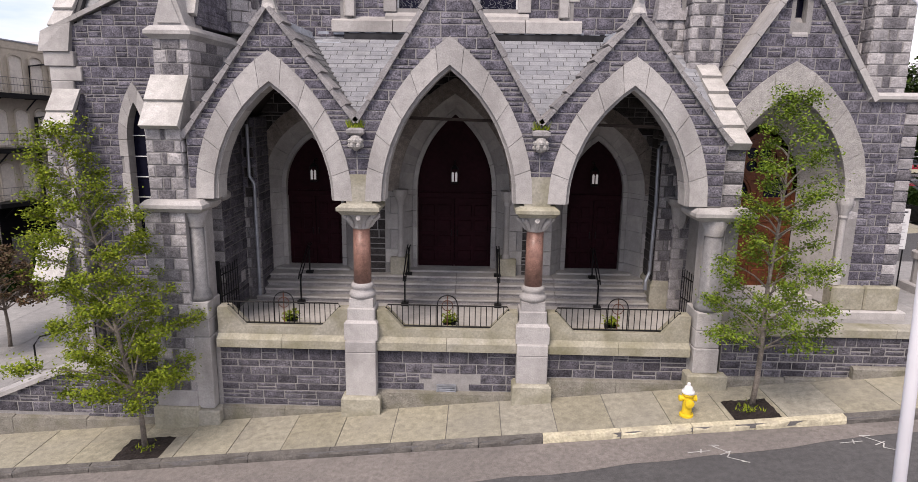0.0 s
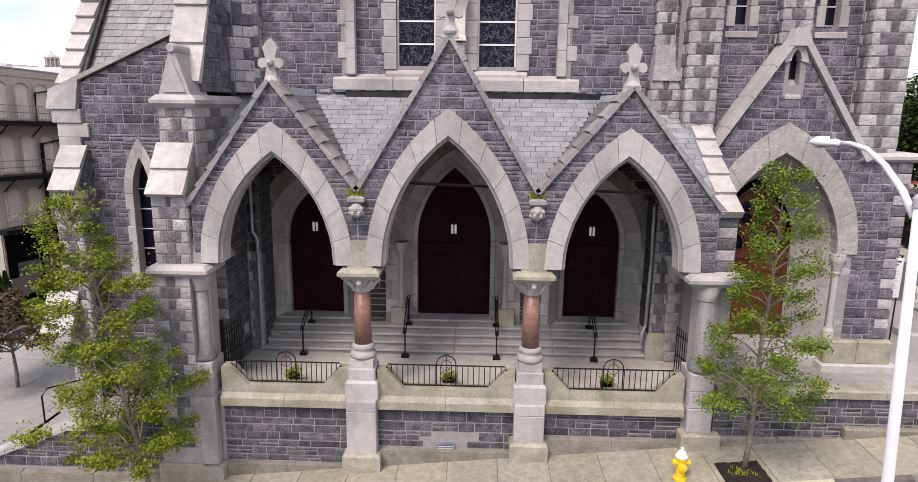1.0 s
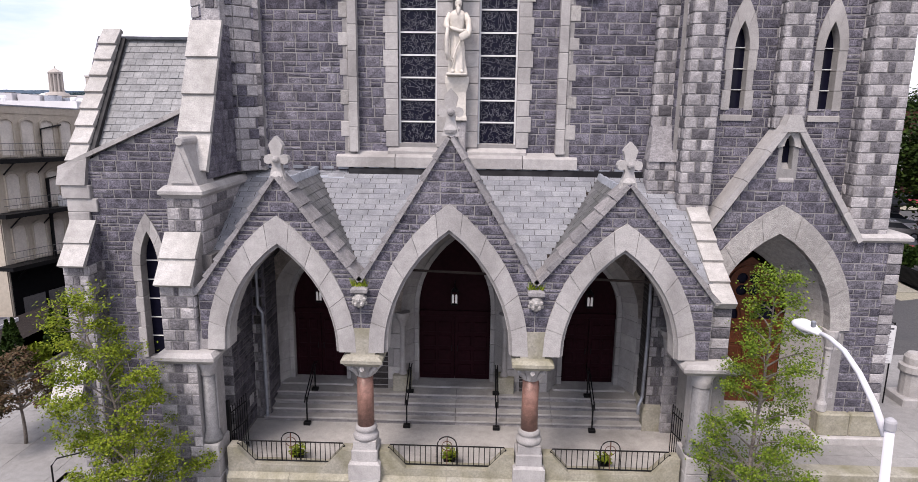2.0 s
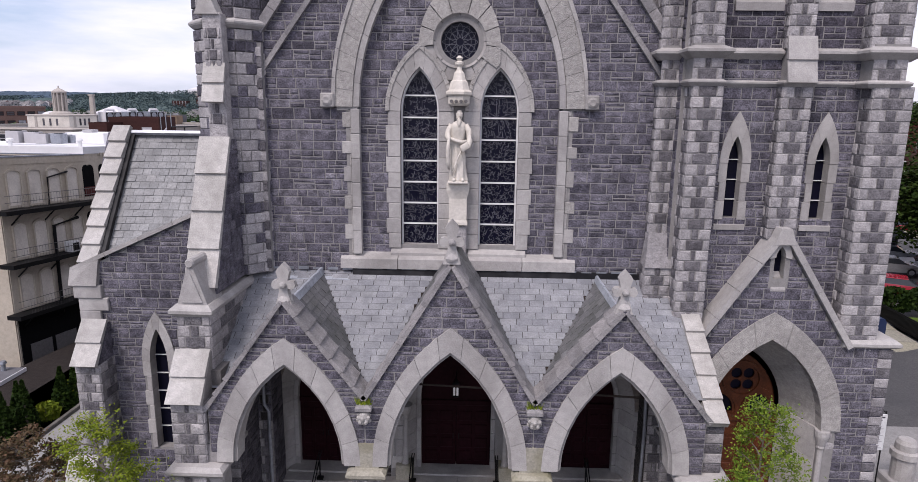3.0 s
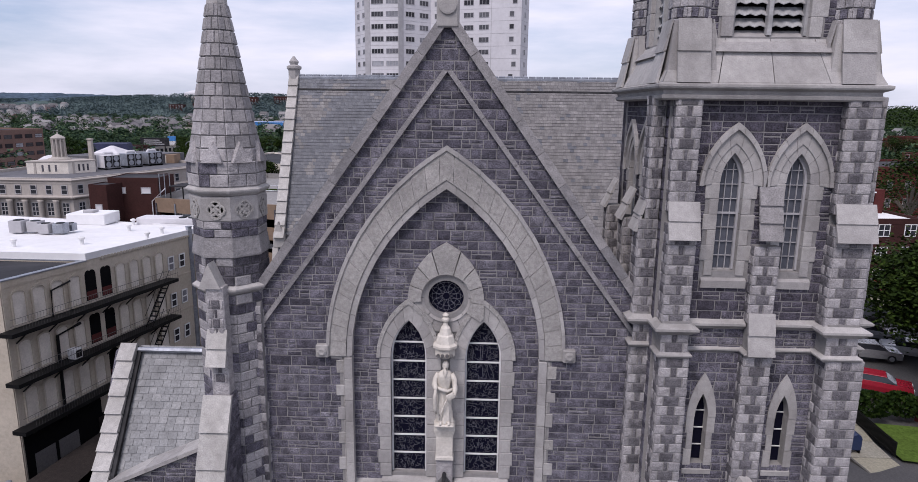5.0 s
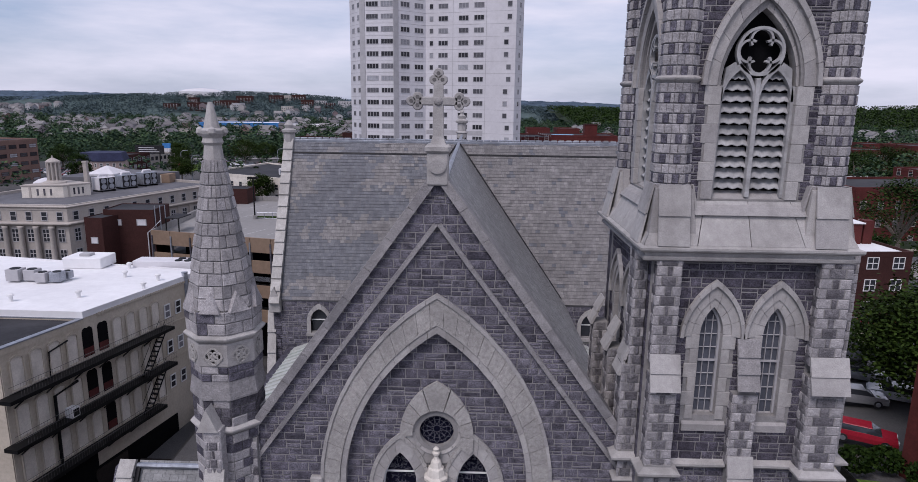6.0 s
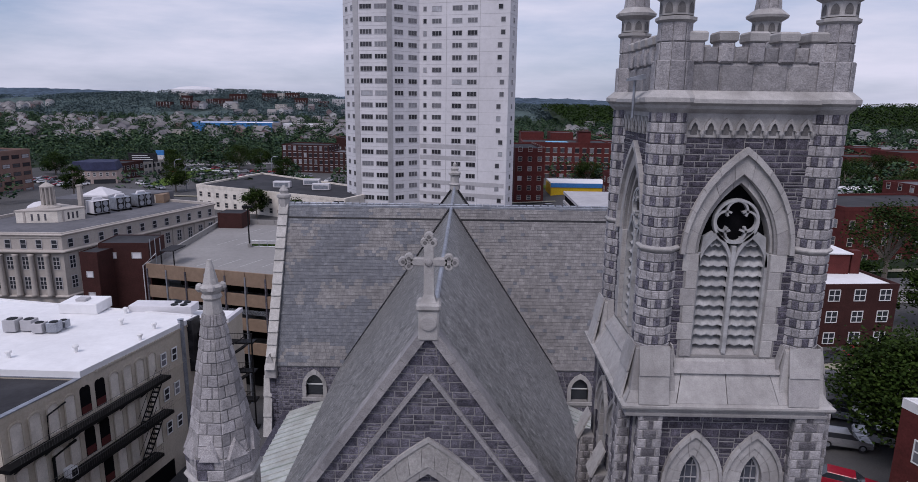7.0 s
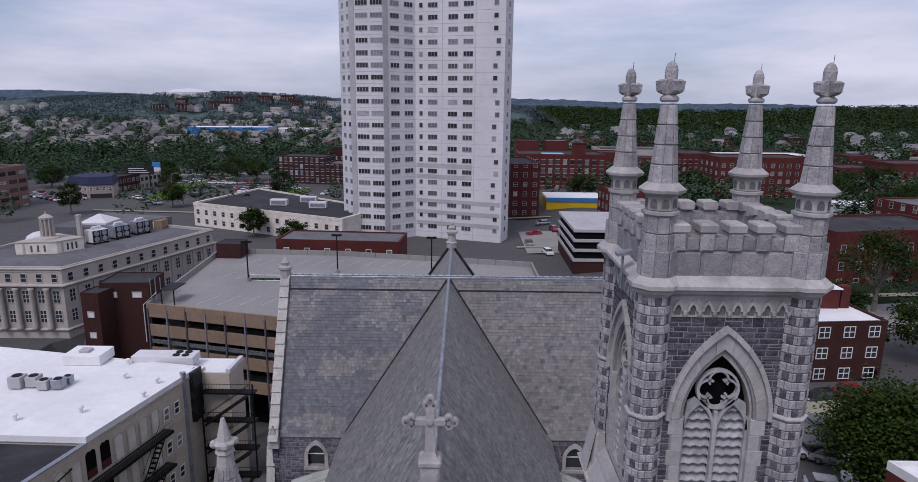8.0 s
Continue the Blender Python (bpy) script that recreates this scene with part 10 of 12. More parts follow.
grow = lambda e, z: [(pcx + (x - pcx) * e, pcy + (y - pcy) * e, z) for x, y in PEN]
pen = part("penthouse", Geo(oh2).loft([grow(1, 9.5), grow(1, 11.4)]), CREAM_W, hall)
part("penthouse_cornice", Geo(oh2).loft([grow(1.0, 11.35), grow(1.03, 11.42), grow(1.03, 11.6), grow(0.97, 11.66)]), LIME, pen)
for p0, p1 in ((PEN[0], PEN[1]), (PEN[1], PEN[2])):
    m, l = face_frame(p0, p1)
    for k in range(3):
        part("slot_window", Geo(oh2 @ m).box(l * (0.36 + 0.16 * k), l * (0.36 + 0.16 * k) + 0.3, -0.02, 0.05, 9.9, 11.0), RUBBLE_DK, pen)
    part("pilaster", Geo(oh2 @ m).box(l * 0.2 - 0.15, l * 0.2 + 0.15, -0.08, 0.05, 9.55, 11.36), LIME, pen)
CUX, CUY = -68.8, 104.2
cup = part("cupola", Geo(oh2).lathe(CUX, CUY, [(1.8, 11.6), (1.7, 11.9), (1.25, 12.0), (1.15, 12.15), (0.65, 12.2), (0.65, 14.9), (1.05, 15.0), (1.1, 15.25), (0.75, 15.5), (0.3, 15.75), (0.12, 15.85), (0.08, 16.2)], 12), LIME, hall)
for k in range(10):
    t = 2 * math.pi * k / 10
    part("column", Geo(oh2).lathe(CUX + 0.92 * math.cos(t), CUY + 0.92 * math.sin(t), [(0.15, 12.1), (0.12, 15.0)], 8), LIME, cup)
part("dome", Geo(oh2).lathe(-72.6, 107.5, [(2.2, 9.5), (2.2, 10.6), (1.8, 11.4), (1.0, 11.9), (0.2, 12.1)], 16), PANEL, hall, smooth=True)
part("upper_roof", Geo(oh2).hexa([(-76, 115, 9.5), (-64, 115, 9.5), (-58.5, 127, 9.5), (-73, 130, 9.5), (-76, 115, 11.4), (-64, 115, 11.4), (-58.5, 127, 11.4), (-73, 130, 11.4)]), ROOF_GY, hall)
part("skylight", Geo(oh2).lathe(-69, 120, [(3.6, 11.4), (3.6, 11.7), (0.3, 13.0)], 4, math.pi / 4), PANEL, hall)
part("chimney", Geo(oh2).lathe(-66.0, 108.4, [(0.5, 9.5), (0.42, 14.6), (0.55, 14.7), (0.55, 14.95)], 4, math.pi / 4), LIME, hall)
for k, (x, y) in enumerate(((-64.3, 110.4), (-62.6, 114.6), (-60.9, 118.8))):
    cu = thing("roof_unit", "large grey cooling unit with dark fans on the hall's roof", "roof unit", (x, y, 9.55), group="hall roof gear")
    cu.rotation_euler = (0, 0, radians(62))
    part("case", Geo().box(-1.5, 1.5, -1.1, 1.1, 0.3, 2.5, 0.06), PANEL if k == 0 else LEAD, cu)
    gr = part("grille", Geo().box(-1.4, 1.4, -1.13, -1.09, 0.4, 2.4), TAR, cu)
    for j in range(4):
        ox, oz = -0.7 + 1.4 * (j % 2), 0.9 + 1.0 * (j // 2)
        fan = part("fan_ring", Geo(Matrix.Translation((ox, -1.14, oz)) @ Matrix.Rotation(radians(90), 4, 'X')).lathe(0, 0, [(0.38, -0.02), (0.46, -0.02), (0.46, 0.05), (0.38, 0.05)], 12), LEAD, gr)
    part("divider", Geo().box(-0.05, 0.05, -1.2, -1.12, 0.35, 2.45), LEAD, cu)
    part("duct", Geo().tube([(-0.9, 0, 2.45), (-0.7, 0, 2.85), (0.7, 0, 2.85), (0.9, 0, 2.45)], 0.22, 8), PANEL, cu)
    for dx in (-1.2, 1.2):
        part("skid", Geo().box(dx - 0.1, dx + 0.1, -1.3, 1.3, 0, 0.3), IRON, cu)
tb = thing("roof_unit", "tan box plant room on the hall's roof", "roof unit", (-60.6, 124.2, 9.55), group="hall roof gear")
part("case", Geo().box(-2.0, 2.0, -1.3, 1.3, 0, 1.7, 0.04), TAN, tb)
part("door", Geo().box(-0.4, 0.4, -1.34, -1.29, 0, 1.5), CREAM_W, tb)

# parking garage with its brick stair towers
gar = thing("parking_garage", "open concrete parking garage with tan spandrels and roof deck", "parking garage", (-46, 92, -6))
og = loc(gar)
GP = [(-39.3, 77.0), (-15.0, 70.9), (12.0, 74.0), (11.5, 100.2), (-20.0, 106.2), (-41.2, 107.2)]
part("deck", Geo(og).loft([[(x, y, z) for x, y in GP] for z in (8.4, 8.8)]), CONC, gar)
for lv, z in enumerate((8.8, 5.75, 2.7, -0.35)):
    for ei in (0, 1, 2, 3, 4, 5):
        if lv and ei > 1:
            continue
        m, l = face_frame(GP[ei], GP[(ei + 1) % 6])
        nb = max(1, int(l / 2.75))
        for k in range(nb):
            part("spandrel", Geo(og @ m).box(k * l / nb + 0.03, (k + 1) * l / nb - 0.03, -0.1, 0.15, z - (0.95 if lv == 0 else 0.4), z + (0.8 if lv == 0 else 1.1)), TAN if ei < 2 else CONC, gar)
    if lv:
        part("floor_slab", Geo(og).loft([[(x, y, zz) for x, y in GP] for zz in (z - 0.4, z - 0.1)]), CONC, gar)
m, l = face_frame(GP[0], GP[1])
for k in range(10):
    part("column", Geo(og @ m).box(0.15 + k * 2.0 * l / 18.2 - 0.09, 0.15 + k * 2.0 * l / 18.2 + 0.09, -0.22, 0.2, -8, 9.0), LEAD if k % 2 else RUBBLE_DK, gar)
    part("cable_rail", Geo(og @ m).tube([(0, -0.02, 4.35 + 0.06 * k), (l, -0.02, 4.35 + 0.06 * k)], 0.012, 3), LEAD, gar)
# near-black core drawn for the shade between the garage levels
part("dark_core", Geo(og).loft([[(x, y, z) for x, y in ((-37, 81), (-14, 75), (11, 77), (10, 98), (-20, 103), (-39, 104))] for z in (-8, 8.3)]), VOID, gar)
for ya, yb, sk, x0_, x1_ in ((79, 83, 1.6, -34, -16), (91, 95, 1.6, -36, 6), (99.2, 103.2, 1.8, -35, 4)):
    x = x0_
    while x < x1_:
        part("bay_line", Geo(og).add([(x, ya, 8.812), (x + 0.12, ya, 8.812), (x + 0.12 + sk, yb, 8.812), (x + sk, yb, 8.812)], [(0, 1, 2, 3)]), LINE, gar)
        x += 2.8
for x, y in ((-30.8, 90.0), (-18.8, 95.3), (-4.3, 94.3)):
    lpz = thing("deck_lamp", "slim black lamp post on the parking deck", "lamp post", (x, y, 8.8), group="deck lamps")
    part("post", Geo().lathe(0, 0, [(0.11, 0), (0.09, 6.0)], 8), IRON, lpz)
    part("base", Geo().lathe(0, 0, [(0.28, 0), (0.28, 0.5), (0.2, 0.55)], 10), CONC, lpz)
    for sx in (-1, 1):
        part("head", Geo().box(min(sx * 0.1, sx * 0.75), max(sx * 0.1, sx * 0.75), -0.2, 0.2, 5.75, 6.05, 0.03), IRON, lpz)
tg_ = thing("deck_barrier", "green netted barrier frame standing on the parking deck", "barrier", (-28.3, 90.2, 8.8))
for z in (0.1, 0.9):
    part("rail", Geo().tube([(-2.4, 0, z), (2.4, 0, z)], 0.05, 5), LEAD, tg_)
for k in range(5):
    part("post", Geo().tube([(-2.4 + 1.2 * k, 0, 0), (-2.4 + 1.2 * k, 0, 0.95)], 0.04, 5), LEAD, tg_)
part("netting", Geo().box(-2.3, 2.3, 0.1, 0.5, 0.02, 0.35, 0.03), LEAF_DK, tg_)
block("stair_tower", "dark red brick stair tower with small square windows", "stair tower", [(-46.7, 75.6), (-44.4, 75.4), (-43.9, 78.0), (-46.3, 78.6)], -6, 11.15, BRICK_DK, ROOF_DK, floors=2, first=11.4, storey=2.7, faces=((0, 1),), win=(0.9, 0.8), rows=1, frame=PANEL_GY, glass=PANEL, parapet=0.15)
lift = block("stair_tower", "red brick lift tower with two pale windows under its roof", "stair tower", [(-45.6, 77.9), (-39.5, 78.3), (-39.9, 83.4), (-46.0, 83.0)], -6, 11.75, BRICK_DK, ROOF_DK, floors=1, first=15.9, faces=((0, 2),), win=(1.2, 0.8), rows=1, frame=PANEL_GY, glass=PANEL, parapet=0.15)
for k in range(3):
    part("stair_post", Geo(loc(lift)).box(-39.4 + 0.5 * k, -39.32 + 0.5 * k, 78.4 + 0.3 * k, 78.48 + 0.3 * k, 8.0, 12.4), LEAD, lift)
part("downpipe", Geo(loc(lift)).tube([(-40.3, 78.1, 4.0), (-40.3, 78.1, 9.0), (-38.6, 78.2, 10.6)], 0.07, 6), PANEL, lift)
part("stair_canopy", Geo(loc(lift)).hexa([(-38.4, 78.7, 10.7), (-36.6, 78.9, 10.7), (-36.4, 82.0, 10.7), (-38.3, 82.2, 10.7), (-38.4, 78.7, 10.82), (-36.6, 78.9, 10.82), (-36.4, 82.0, 10.82), (-38.3, 82.2, 10.82)]), ROOF_DK, lift)
for x in (-38.3, -36.7):
    part("stair_frame", Geo(loc(lift)).box(x, x + 0.12, 78.75, 78.87, 8.8, 10.7), IRON, lift)
block("stair_tower", "small red brick stair house on the parking deck", "stair tower", rect(-40.5, 103.4, 4.0, 3.6, -2), 8.6, 11.2, BRICK_DK, ROOF_DK, parapet=0.1)
block("plant_house", "long low red brick building with a grey roof", "low building", [(-32.6, 110.3), (-10.6, 109.0), (-10.0, 117), (-32, 118.4)], -1.2, 10.4, BRICK, ROOF_GY, floors=1, first=9.6, faces=((0, 6),), win=(1.0, 0.8), rows=1, parapet=0.3)
block("low_office", "low cream office building with a dark flat roof", "low building", [(-77, 181), (-30, 158), (-22, 175), (-68, 212)], -1.2, 5.0, CREAM_W, ROOF_DK, floors=2, first=0.8, storey=2.6, faces=((0, 16),), win=(1.2, 1.4), frame=LIME, glass=WINDOW, parapet=0.5)
for x, y in ((-52, 180), (-40, 176), (-45, 186)):
    q = thing("roof_unit", "white air handler on a dark roof", "roof unit", (x, y, 5.05), group="office roof gear")
    part("case", Geo().box(-2.4, 2.4, -1, 1, 0.1, 1.8, 0.05), PANEL, q)
    part("grille", Geo().box(-2.0, 2.0, -1.03, -0.99, 0.4, 1.4), LEAD, q)

# brick blocks of the town
FARCARS = [(-163 + 3.2 * (k % 9) + (k // 9) * 1.5, 243 - 2.1 * (k % 9) - 7 * (k // 9), 55 + 180 * (k % 2)) for k in range(18)]
FARCARS += [(-133.5 + 1.15 * k, 272 + 2.7 * k, 66 + 180 * (k % 2)) for k in range(15)] + [(-129.5 + 1.15 * k, 272 + 2.7 * k, 246) for k in range(0, 15, 2)]
FARCARS += [(-127, 236, 140), (-119, 231, 320), (-112, 222.5, 140), (-106, 219, 142), (-101, 240, 68), (-92, 262, 250), (-88.5, 255, 68)]
TOWN = [
    ("brick_block", "dark red brick apartment block with pale window trim", rect(15.2, 199, 9.2, 26, 4), -1.4, 15.2, 6, 3, ((0, 3), (1, 7)), BRICK, (1.3, 1.5)),
    ("brick_mill", "long red brick mill with regular windows", rect(23, 266, 36, 22, -2), -2.5, 13.0, 4, 3.6, ((0, 12), (1, 6)), BRICK, (1.6, 1.9)),
    ("brick_house", "red brick row house with white trim", rect(45.5, 186, 9, 16, 8), -1.4, 8.5, 3, 3.0, ((0, 3), (3, 5)), BRICK, (1.1, 1.7)),
    ("brick_block", "brown brick civic block with arched windows", [(-84.5, 293), (-62, 288), (-60, 303), (-82, 309)], -3.2, 8.8, 4, 3.0, ((0, 9), (1, 4)), BRICK_DK, (1.3, 1.7)),
    ("brick_block", "brown brick wing with tall windows", [(-62, 288), (-45, 283), (-43, 297), (-60, 303)], -3.0, 6.0, 3, 3.0, ((0, 7),), BRICK_DK, (1.2, 1.8)),
    ("brick_block", "dark brick block among trees", rect(-70, 345, 34, 14, 4), -5, 9, 3, 3.4, ((0, 10),), BRICK_DK, (1.3, 1.6)),
    ("brick_block", "red brick tenement with flat roof", rect(100, 293, 16, 24, 3), -3.2, 11.8, 4, 3.3, ((0, 6), (3, 6)), BRICK, (1.2, 1.6)),
    ("brick_block", "wide red brick apartment block with white windows", rect(97, 242, 35, 18, 3), -2.0, 14.5, 5, 3.0, ((0, 11), (3, 4)), BRICK, (1.4, 1.6)),
    ("brick_block", "red brick apartment block with a slate-grey roof", rect(72, 120.6, 30, 17, 10), -1.0, 10.6, 3, 3.4, ((0, 8), (3, 4)), BRICK, (1.2, 1.7)),
    ("brick_block", "red brick apartment block with rows of windows", rect(112, 150, 26, 18, 10), -1.0, 10.5, 4, 3.0, ((0, 9), (3, 5)), BRICK, (1.2, 1.7)),
    ("brick_block", "red brick block among dark trees", rect(157, 267, 19, 16, 4), -2.0, 8.6, 3, 3.1, ((0, 8), (3, 4)), BRICK, (1.2, 1.6)),
    ("brick_block", "red brick block with a shallow parapet", rect(180, 268, 40, 18, 6), -2.0, 10.5, 3, 3.2, ((0, 12), (3, 5)), BRICK, (1.2, 1.6)),
    ("brick_block", "small red brick block", rect(60, 330, 26, 16, 0), -5, 9, 3, 3.4, ((0, 8),), BRICK, (1.2, 1.6)),
    ("brick_block", "tall narrow red brick block", rect(31, 372, 13, 16, 0), -6, 12, 4, 3.4, ((0, 4), (1, 4)), BRICK, (1.2, 1.6)),
    ("brick_block", "tall narrow red brick block", rect(48, 372, 13, 16, 0), -6, 12, 4, 3.4, ((0, 4),), BRICK, (1.2, 1.6)),
    ("office_block", "brown banded office block with ribbon windows", [(-190, 180), (-154, 172), (-147, 214.4), (-183, 222)], -3.0, 11.6, 5, 2.8, ((0, 9), (1, 11)), BRICK_DK, (2.9, 1.3)),
    ("shop_row", "two-storey brown brick shop row with a flat roof", [(-147, 246.5), (-135.5, 245.6), (-132.6, 261), (-144, 262)], -2.6, 3.6, 2, 2.9, ((0, 4), (1, 6)), BRICK_DK, (1.5, 1.6)),
    ("shop_row", "two-storey pale shop row with a flat roof", [(-144, 262), (-132.6, 261), (-129.8, 277), (-141, 278)], -3.0, 2.8, 2, 2.8, ((1, 6),), LIME, (1.6, 1.5)),
    ("brick_shop", "small red brick shop with a flat roof", rect(-146, 361, 18, 12, 25), -4.6, 0.2, 1, 3.0, ((0, 7),), BRICK, (1.6, 1.6)),
    ("warehouse", "long blue and white clad warehouse", rect(-330, 770, 96, 40, 8), -10.2, -0.6, 0, 3, (), BLUE, (2, 2)),
    ("warehouse", "white flat-roofed warehouse in the valley", rect(-232, 800, 60, 30, 5), -10.2, -2.6, 0, 3, (), PANEL, (2, 2)),
    ("warehouse", "pale flat-roofed warehouse in the valley", rect(-400, 640, 120, 26, 10), -10.2, -4.6, 0, 3, (), LIME, (2, 2)),
    ("depot", "white flat-roofed depot among trees", rect(150, 380, 60, 26, 2), -6.0, 4.0, 2, 3.4, ((0, 14),), PANEL, (1.6, 1.4)),
    ("depot", "grey flat-roofed building among trees", rect(90, 420, 52, 26, 2), -7.0, 4.0, 2, 3.4, ((0, 12),), LIME, (1.6, 1.4)),
    ("depot", "pale green-edged low building", rect(120, 196, 26, 14, 4), -1.5, 3.5, 1, 3.4, ((0, 6),), PANEL, (1.6, 1.4)),
]
OFFICE = mat("brown_spandrel", [(0.2, 0.125, 0.105)], fine=3, amount=0.15, stain=0.2, stain_amt=0.3, bump=0.1)
ROOF_MIX = [ROOF_DK, ROOF_DK, ROOF_DK, ROOF_DK, ROOF_GY]
for ti, (name, label, pts, z0, z1, fl, st, fc, ml_, wn) in enumerate(TOWN):
    if name == "office_block":
        ml_ = OFFICE
    block(name, label, "building", pts, z0, z1, ml_, ROOF_MIX[ti % 5] if ml_ not in (BLUE, PANEL) else ROOF_W, floors=fl, first=1.0, storey=st, faces=fc, win=wn, panes=1, rows=2, frame=LIME if ml_ is BRICK else (BRICK_DK if ml_ is OFFICE else PANEL_GY), parapet=0.5, group="town buildings")
BR2 = random.Random(12)
for k in range(14):
    y = 330 + 340 * (k / 14) + BR2.uniform(-20, 20)
    x = BR2.choice([0.16, 0.28, 0.4, 0.5, 0.62, 0.72]) * y + BR2.uniform(-15, 15)
    w, d, h = BR2.uniform(14, 26), BR2.uniform(12, 18), BR2.uniform(6, 10)
    zg = ground_z(x, y)
    wl = BR2.choice([BRICK, BRICK_DK, BRICK, LIME, PANEL_GY])
    block("brick_block" if wl in (BRICK, BRICK_DK) else "office_block", "distant red brick block with a flat roof" if wl in (BRICK, BRICK_DK) else "distant pale flat-roofed block", "building", rect(x, y, w, d, BR2.uniform(-6, 10)), zg, zg + h, wl, BR2.choice(ROOF_MIX), floors=2, first=1.5, storey=3.6, faces=((0, 5),), win=(1.5, 1.6), frame=LIME, parapet=0.5, group="town buildings")
FARCARS += [(20, 172, 15), (26, 176, 100), (31, 170, 95), (24, 186, 20), (30, 184, 110), (37, 188, 20), (17.5, 160, 95), (21, 150, 100), (-62, 214, 70), (-60, 226, 70), (-57, 238, 72), (-54, 250, 70), (60, 120, 10), (68, 122, 10)]
yb = block("paint_store", "low yellow building with a blue top band", "building", rect(28.2, 211, 19.5, 14, 0), -1.5, 2.6, YELLOW, ROOF_W, parapet=0.2)
part("blue_band", Geo(loc(yb)).box(28.1, 47.8, 210.8, 211.1, 2.1, 3.5), BLUE, yb)
part("upper_roof", Geo(loc(yb)).box(28.3, 47.6, 211.1, 225, 2.7, 3.4), ROOF_W, yb)
bt = thing("stair_turret", "red brick stair turret rising over the mill roof", "turret", (49, 272, 12.9))
part("wall", Geo().box(-2.6, 2.6, -2.2, 2.2, 0, 4.6), BRICK, bt)
part("cornice", Geo().box(-2.8, 2.8, -2.4, 2.4, 4.6, 5.0, 0.05), BRICK_DK, bt)
ps = thing("pylon_sign", "tall blue and white pylon sign in a car park", "sign", (-134, 279, ground_z(-134, 279)))
part("pole", Geo().box(-0.3, 0.3, -0.2, 0.2, -0.5, 4.0), PANEL_GY, ps)
for k in range(3):
    part("sign_panel", Geo().box(-1.7, 1.7, -0.35, 0.35, 3.2 + k * 2.2, 5.3 + k * 2.2, 0.05), BLUE if k != 1 else PANEL, ps)
tp = thing("roof_tarp", "bright blue tarpaulin patch on the mill roof", "tarpaulin", (38, 272, 13.05))
part("sheet", Geo().box(-4.5, 4.5, -4, 4, 0, 0.25), gloss("blue_sheet", (0.12, 0.42, 0.65), 0.5), tp)
wg = block("deck_garage", "small white open parking deck over a red brick base", "parking garage", rect(23.8, 131, 12, 22, 0), -1.2, 1.8, BRICK_DK, CONC, parapet=0.2)
for k in range(4):
    z = 2.6 + k * 2.1
    part("white_rail", Geo(loc(wg)).loft([[(23.6, 130.8, zz), (36, 130.8, zz), (36, 153, zz), (23.6, 153, zz)] for zz in (z - 0.6, z)]), PANEL_GY, wg)
    if k < 3:
        # black slab between the rails stands for the level's shade
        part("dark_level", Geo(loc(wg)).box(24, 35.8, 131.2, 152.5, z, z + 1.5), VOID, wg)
# brick house with white windows, right of the tower
bh = block("brick_house", "three-storey dark brick house with white paired windows and white roof", "house", [(40.5, 75.4), (53.6, 76.6), (52, 90), (39, 89)], -0.6, 8.3, BRICK_DK, ROOF_W, floors=3, first=1.6, storey=2.75, faces=((0, 4), (1, 4)), win=(1.5, 1.5), panes=2, rows=2, frame=WHITE, glass=WINDOW, parapet=0.35)
ob_ = loc(bh)
part("stair_house", Geo(ob_).box(44.5, 50.5, 82, 86.5, 8.3, 11.0, 0.05), BRICK, bh)
part("stair_roof", Geo(ob_).box(44.3, 50.7, 81.8, 86.7, 11.0, 11.15), ROOF_W, bh)
part("chimney", Geo(ob_).box(50.8, 52.0, 82.2, 83.4, 8.3, 11.4, 0.04), BRICK, bh)
part("door_arch", Geo(ob_ @ face_frame((40.5, 75.4), (53.6, 76.6))[0]).extr(arch(12.0, 0.8, -0.4, 1.6, 2.4, 5), -0.05, 0.02), VOID, bh)
kb = thing("shed", "small grey pavilion with a hipped roof", "shed", (36.4, 59.6, 0.2))
part("wall", Geo().box(-1.6, 1.6, -1.6, 1.6, 0, 2.4), RUBBLE_DK, kb)
part("roof", Geo().lathe(0, 0, [(3.4, 2.3), (3.4, 2.45), (1.2, 3.6), (1.2, 3.9), (1.5, 3.95), (0.2, 4.3)], 4, math.pi / 4), ROOF_GY, kb)
block("brick_house", "red brick house corner with a white parapet", "house", [(33.6, 31.0), (44.0, 31.0), (44.0, 41.6), (30.6, 41.6)], 0.6, 10.0, BRICK, ROOF_W, floors=2, first=2.5, storey=3.2, faces=((3, 3),), win=(1.1, 1.7), parapet=0.4, cornice=WHITE)


ms = thing("mansard_shop", "two-storey pinkish shop with a dark blue mansard roof", "shop", (-145, 233, -2.6), group="town buildings")
oms = loc(ms)
MP = [(-145.5, 233.4), (-136.8, 231.0), (-129.2, 234.4), (-133, 245), (-145, 244)]
part("wall", Geo(oms).loft([[(x, y, z) for x, y in MP] for z in (-5, 3.0)]), mat("pink_siding", [(0.36, 0.29, 0.27)], fine=2, amount=0.15, bump=0.1), ms)
mcx, mcy = sum(p[0] for p in MP) / 5, sum(p[1] for p in MP) / 5
part("roof", Geo(oms).loft([[(mcx + (x - mcx) * k, mcy + (y - mcy) * k, z) for x, y in MP] for k, z in ((1.05, 3.0), (1.05, 3.3), (0.92, 6.0))]), mat("navy_shingle", [(0.03, 0.035, 0.075)], fine=4, amount=0.3, bump=0.3), ms)
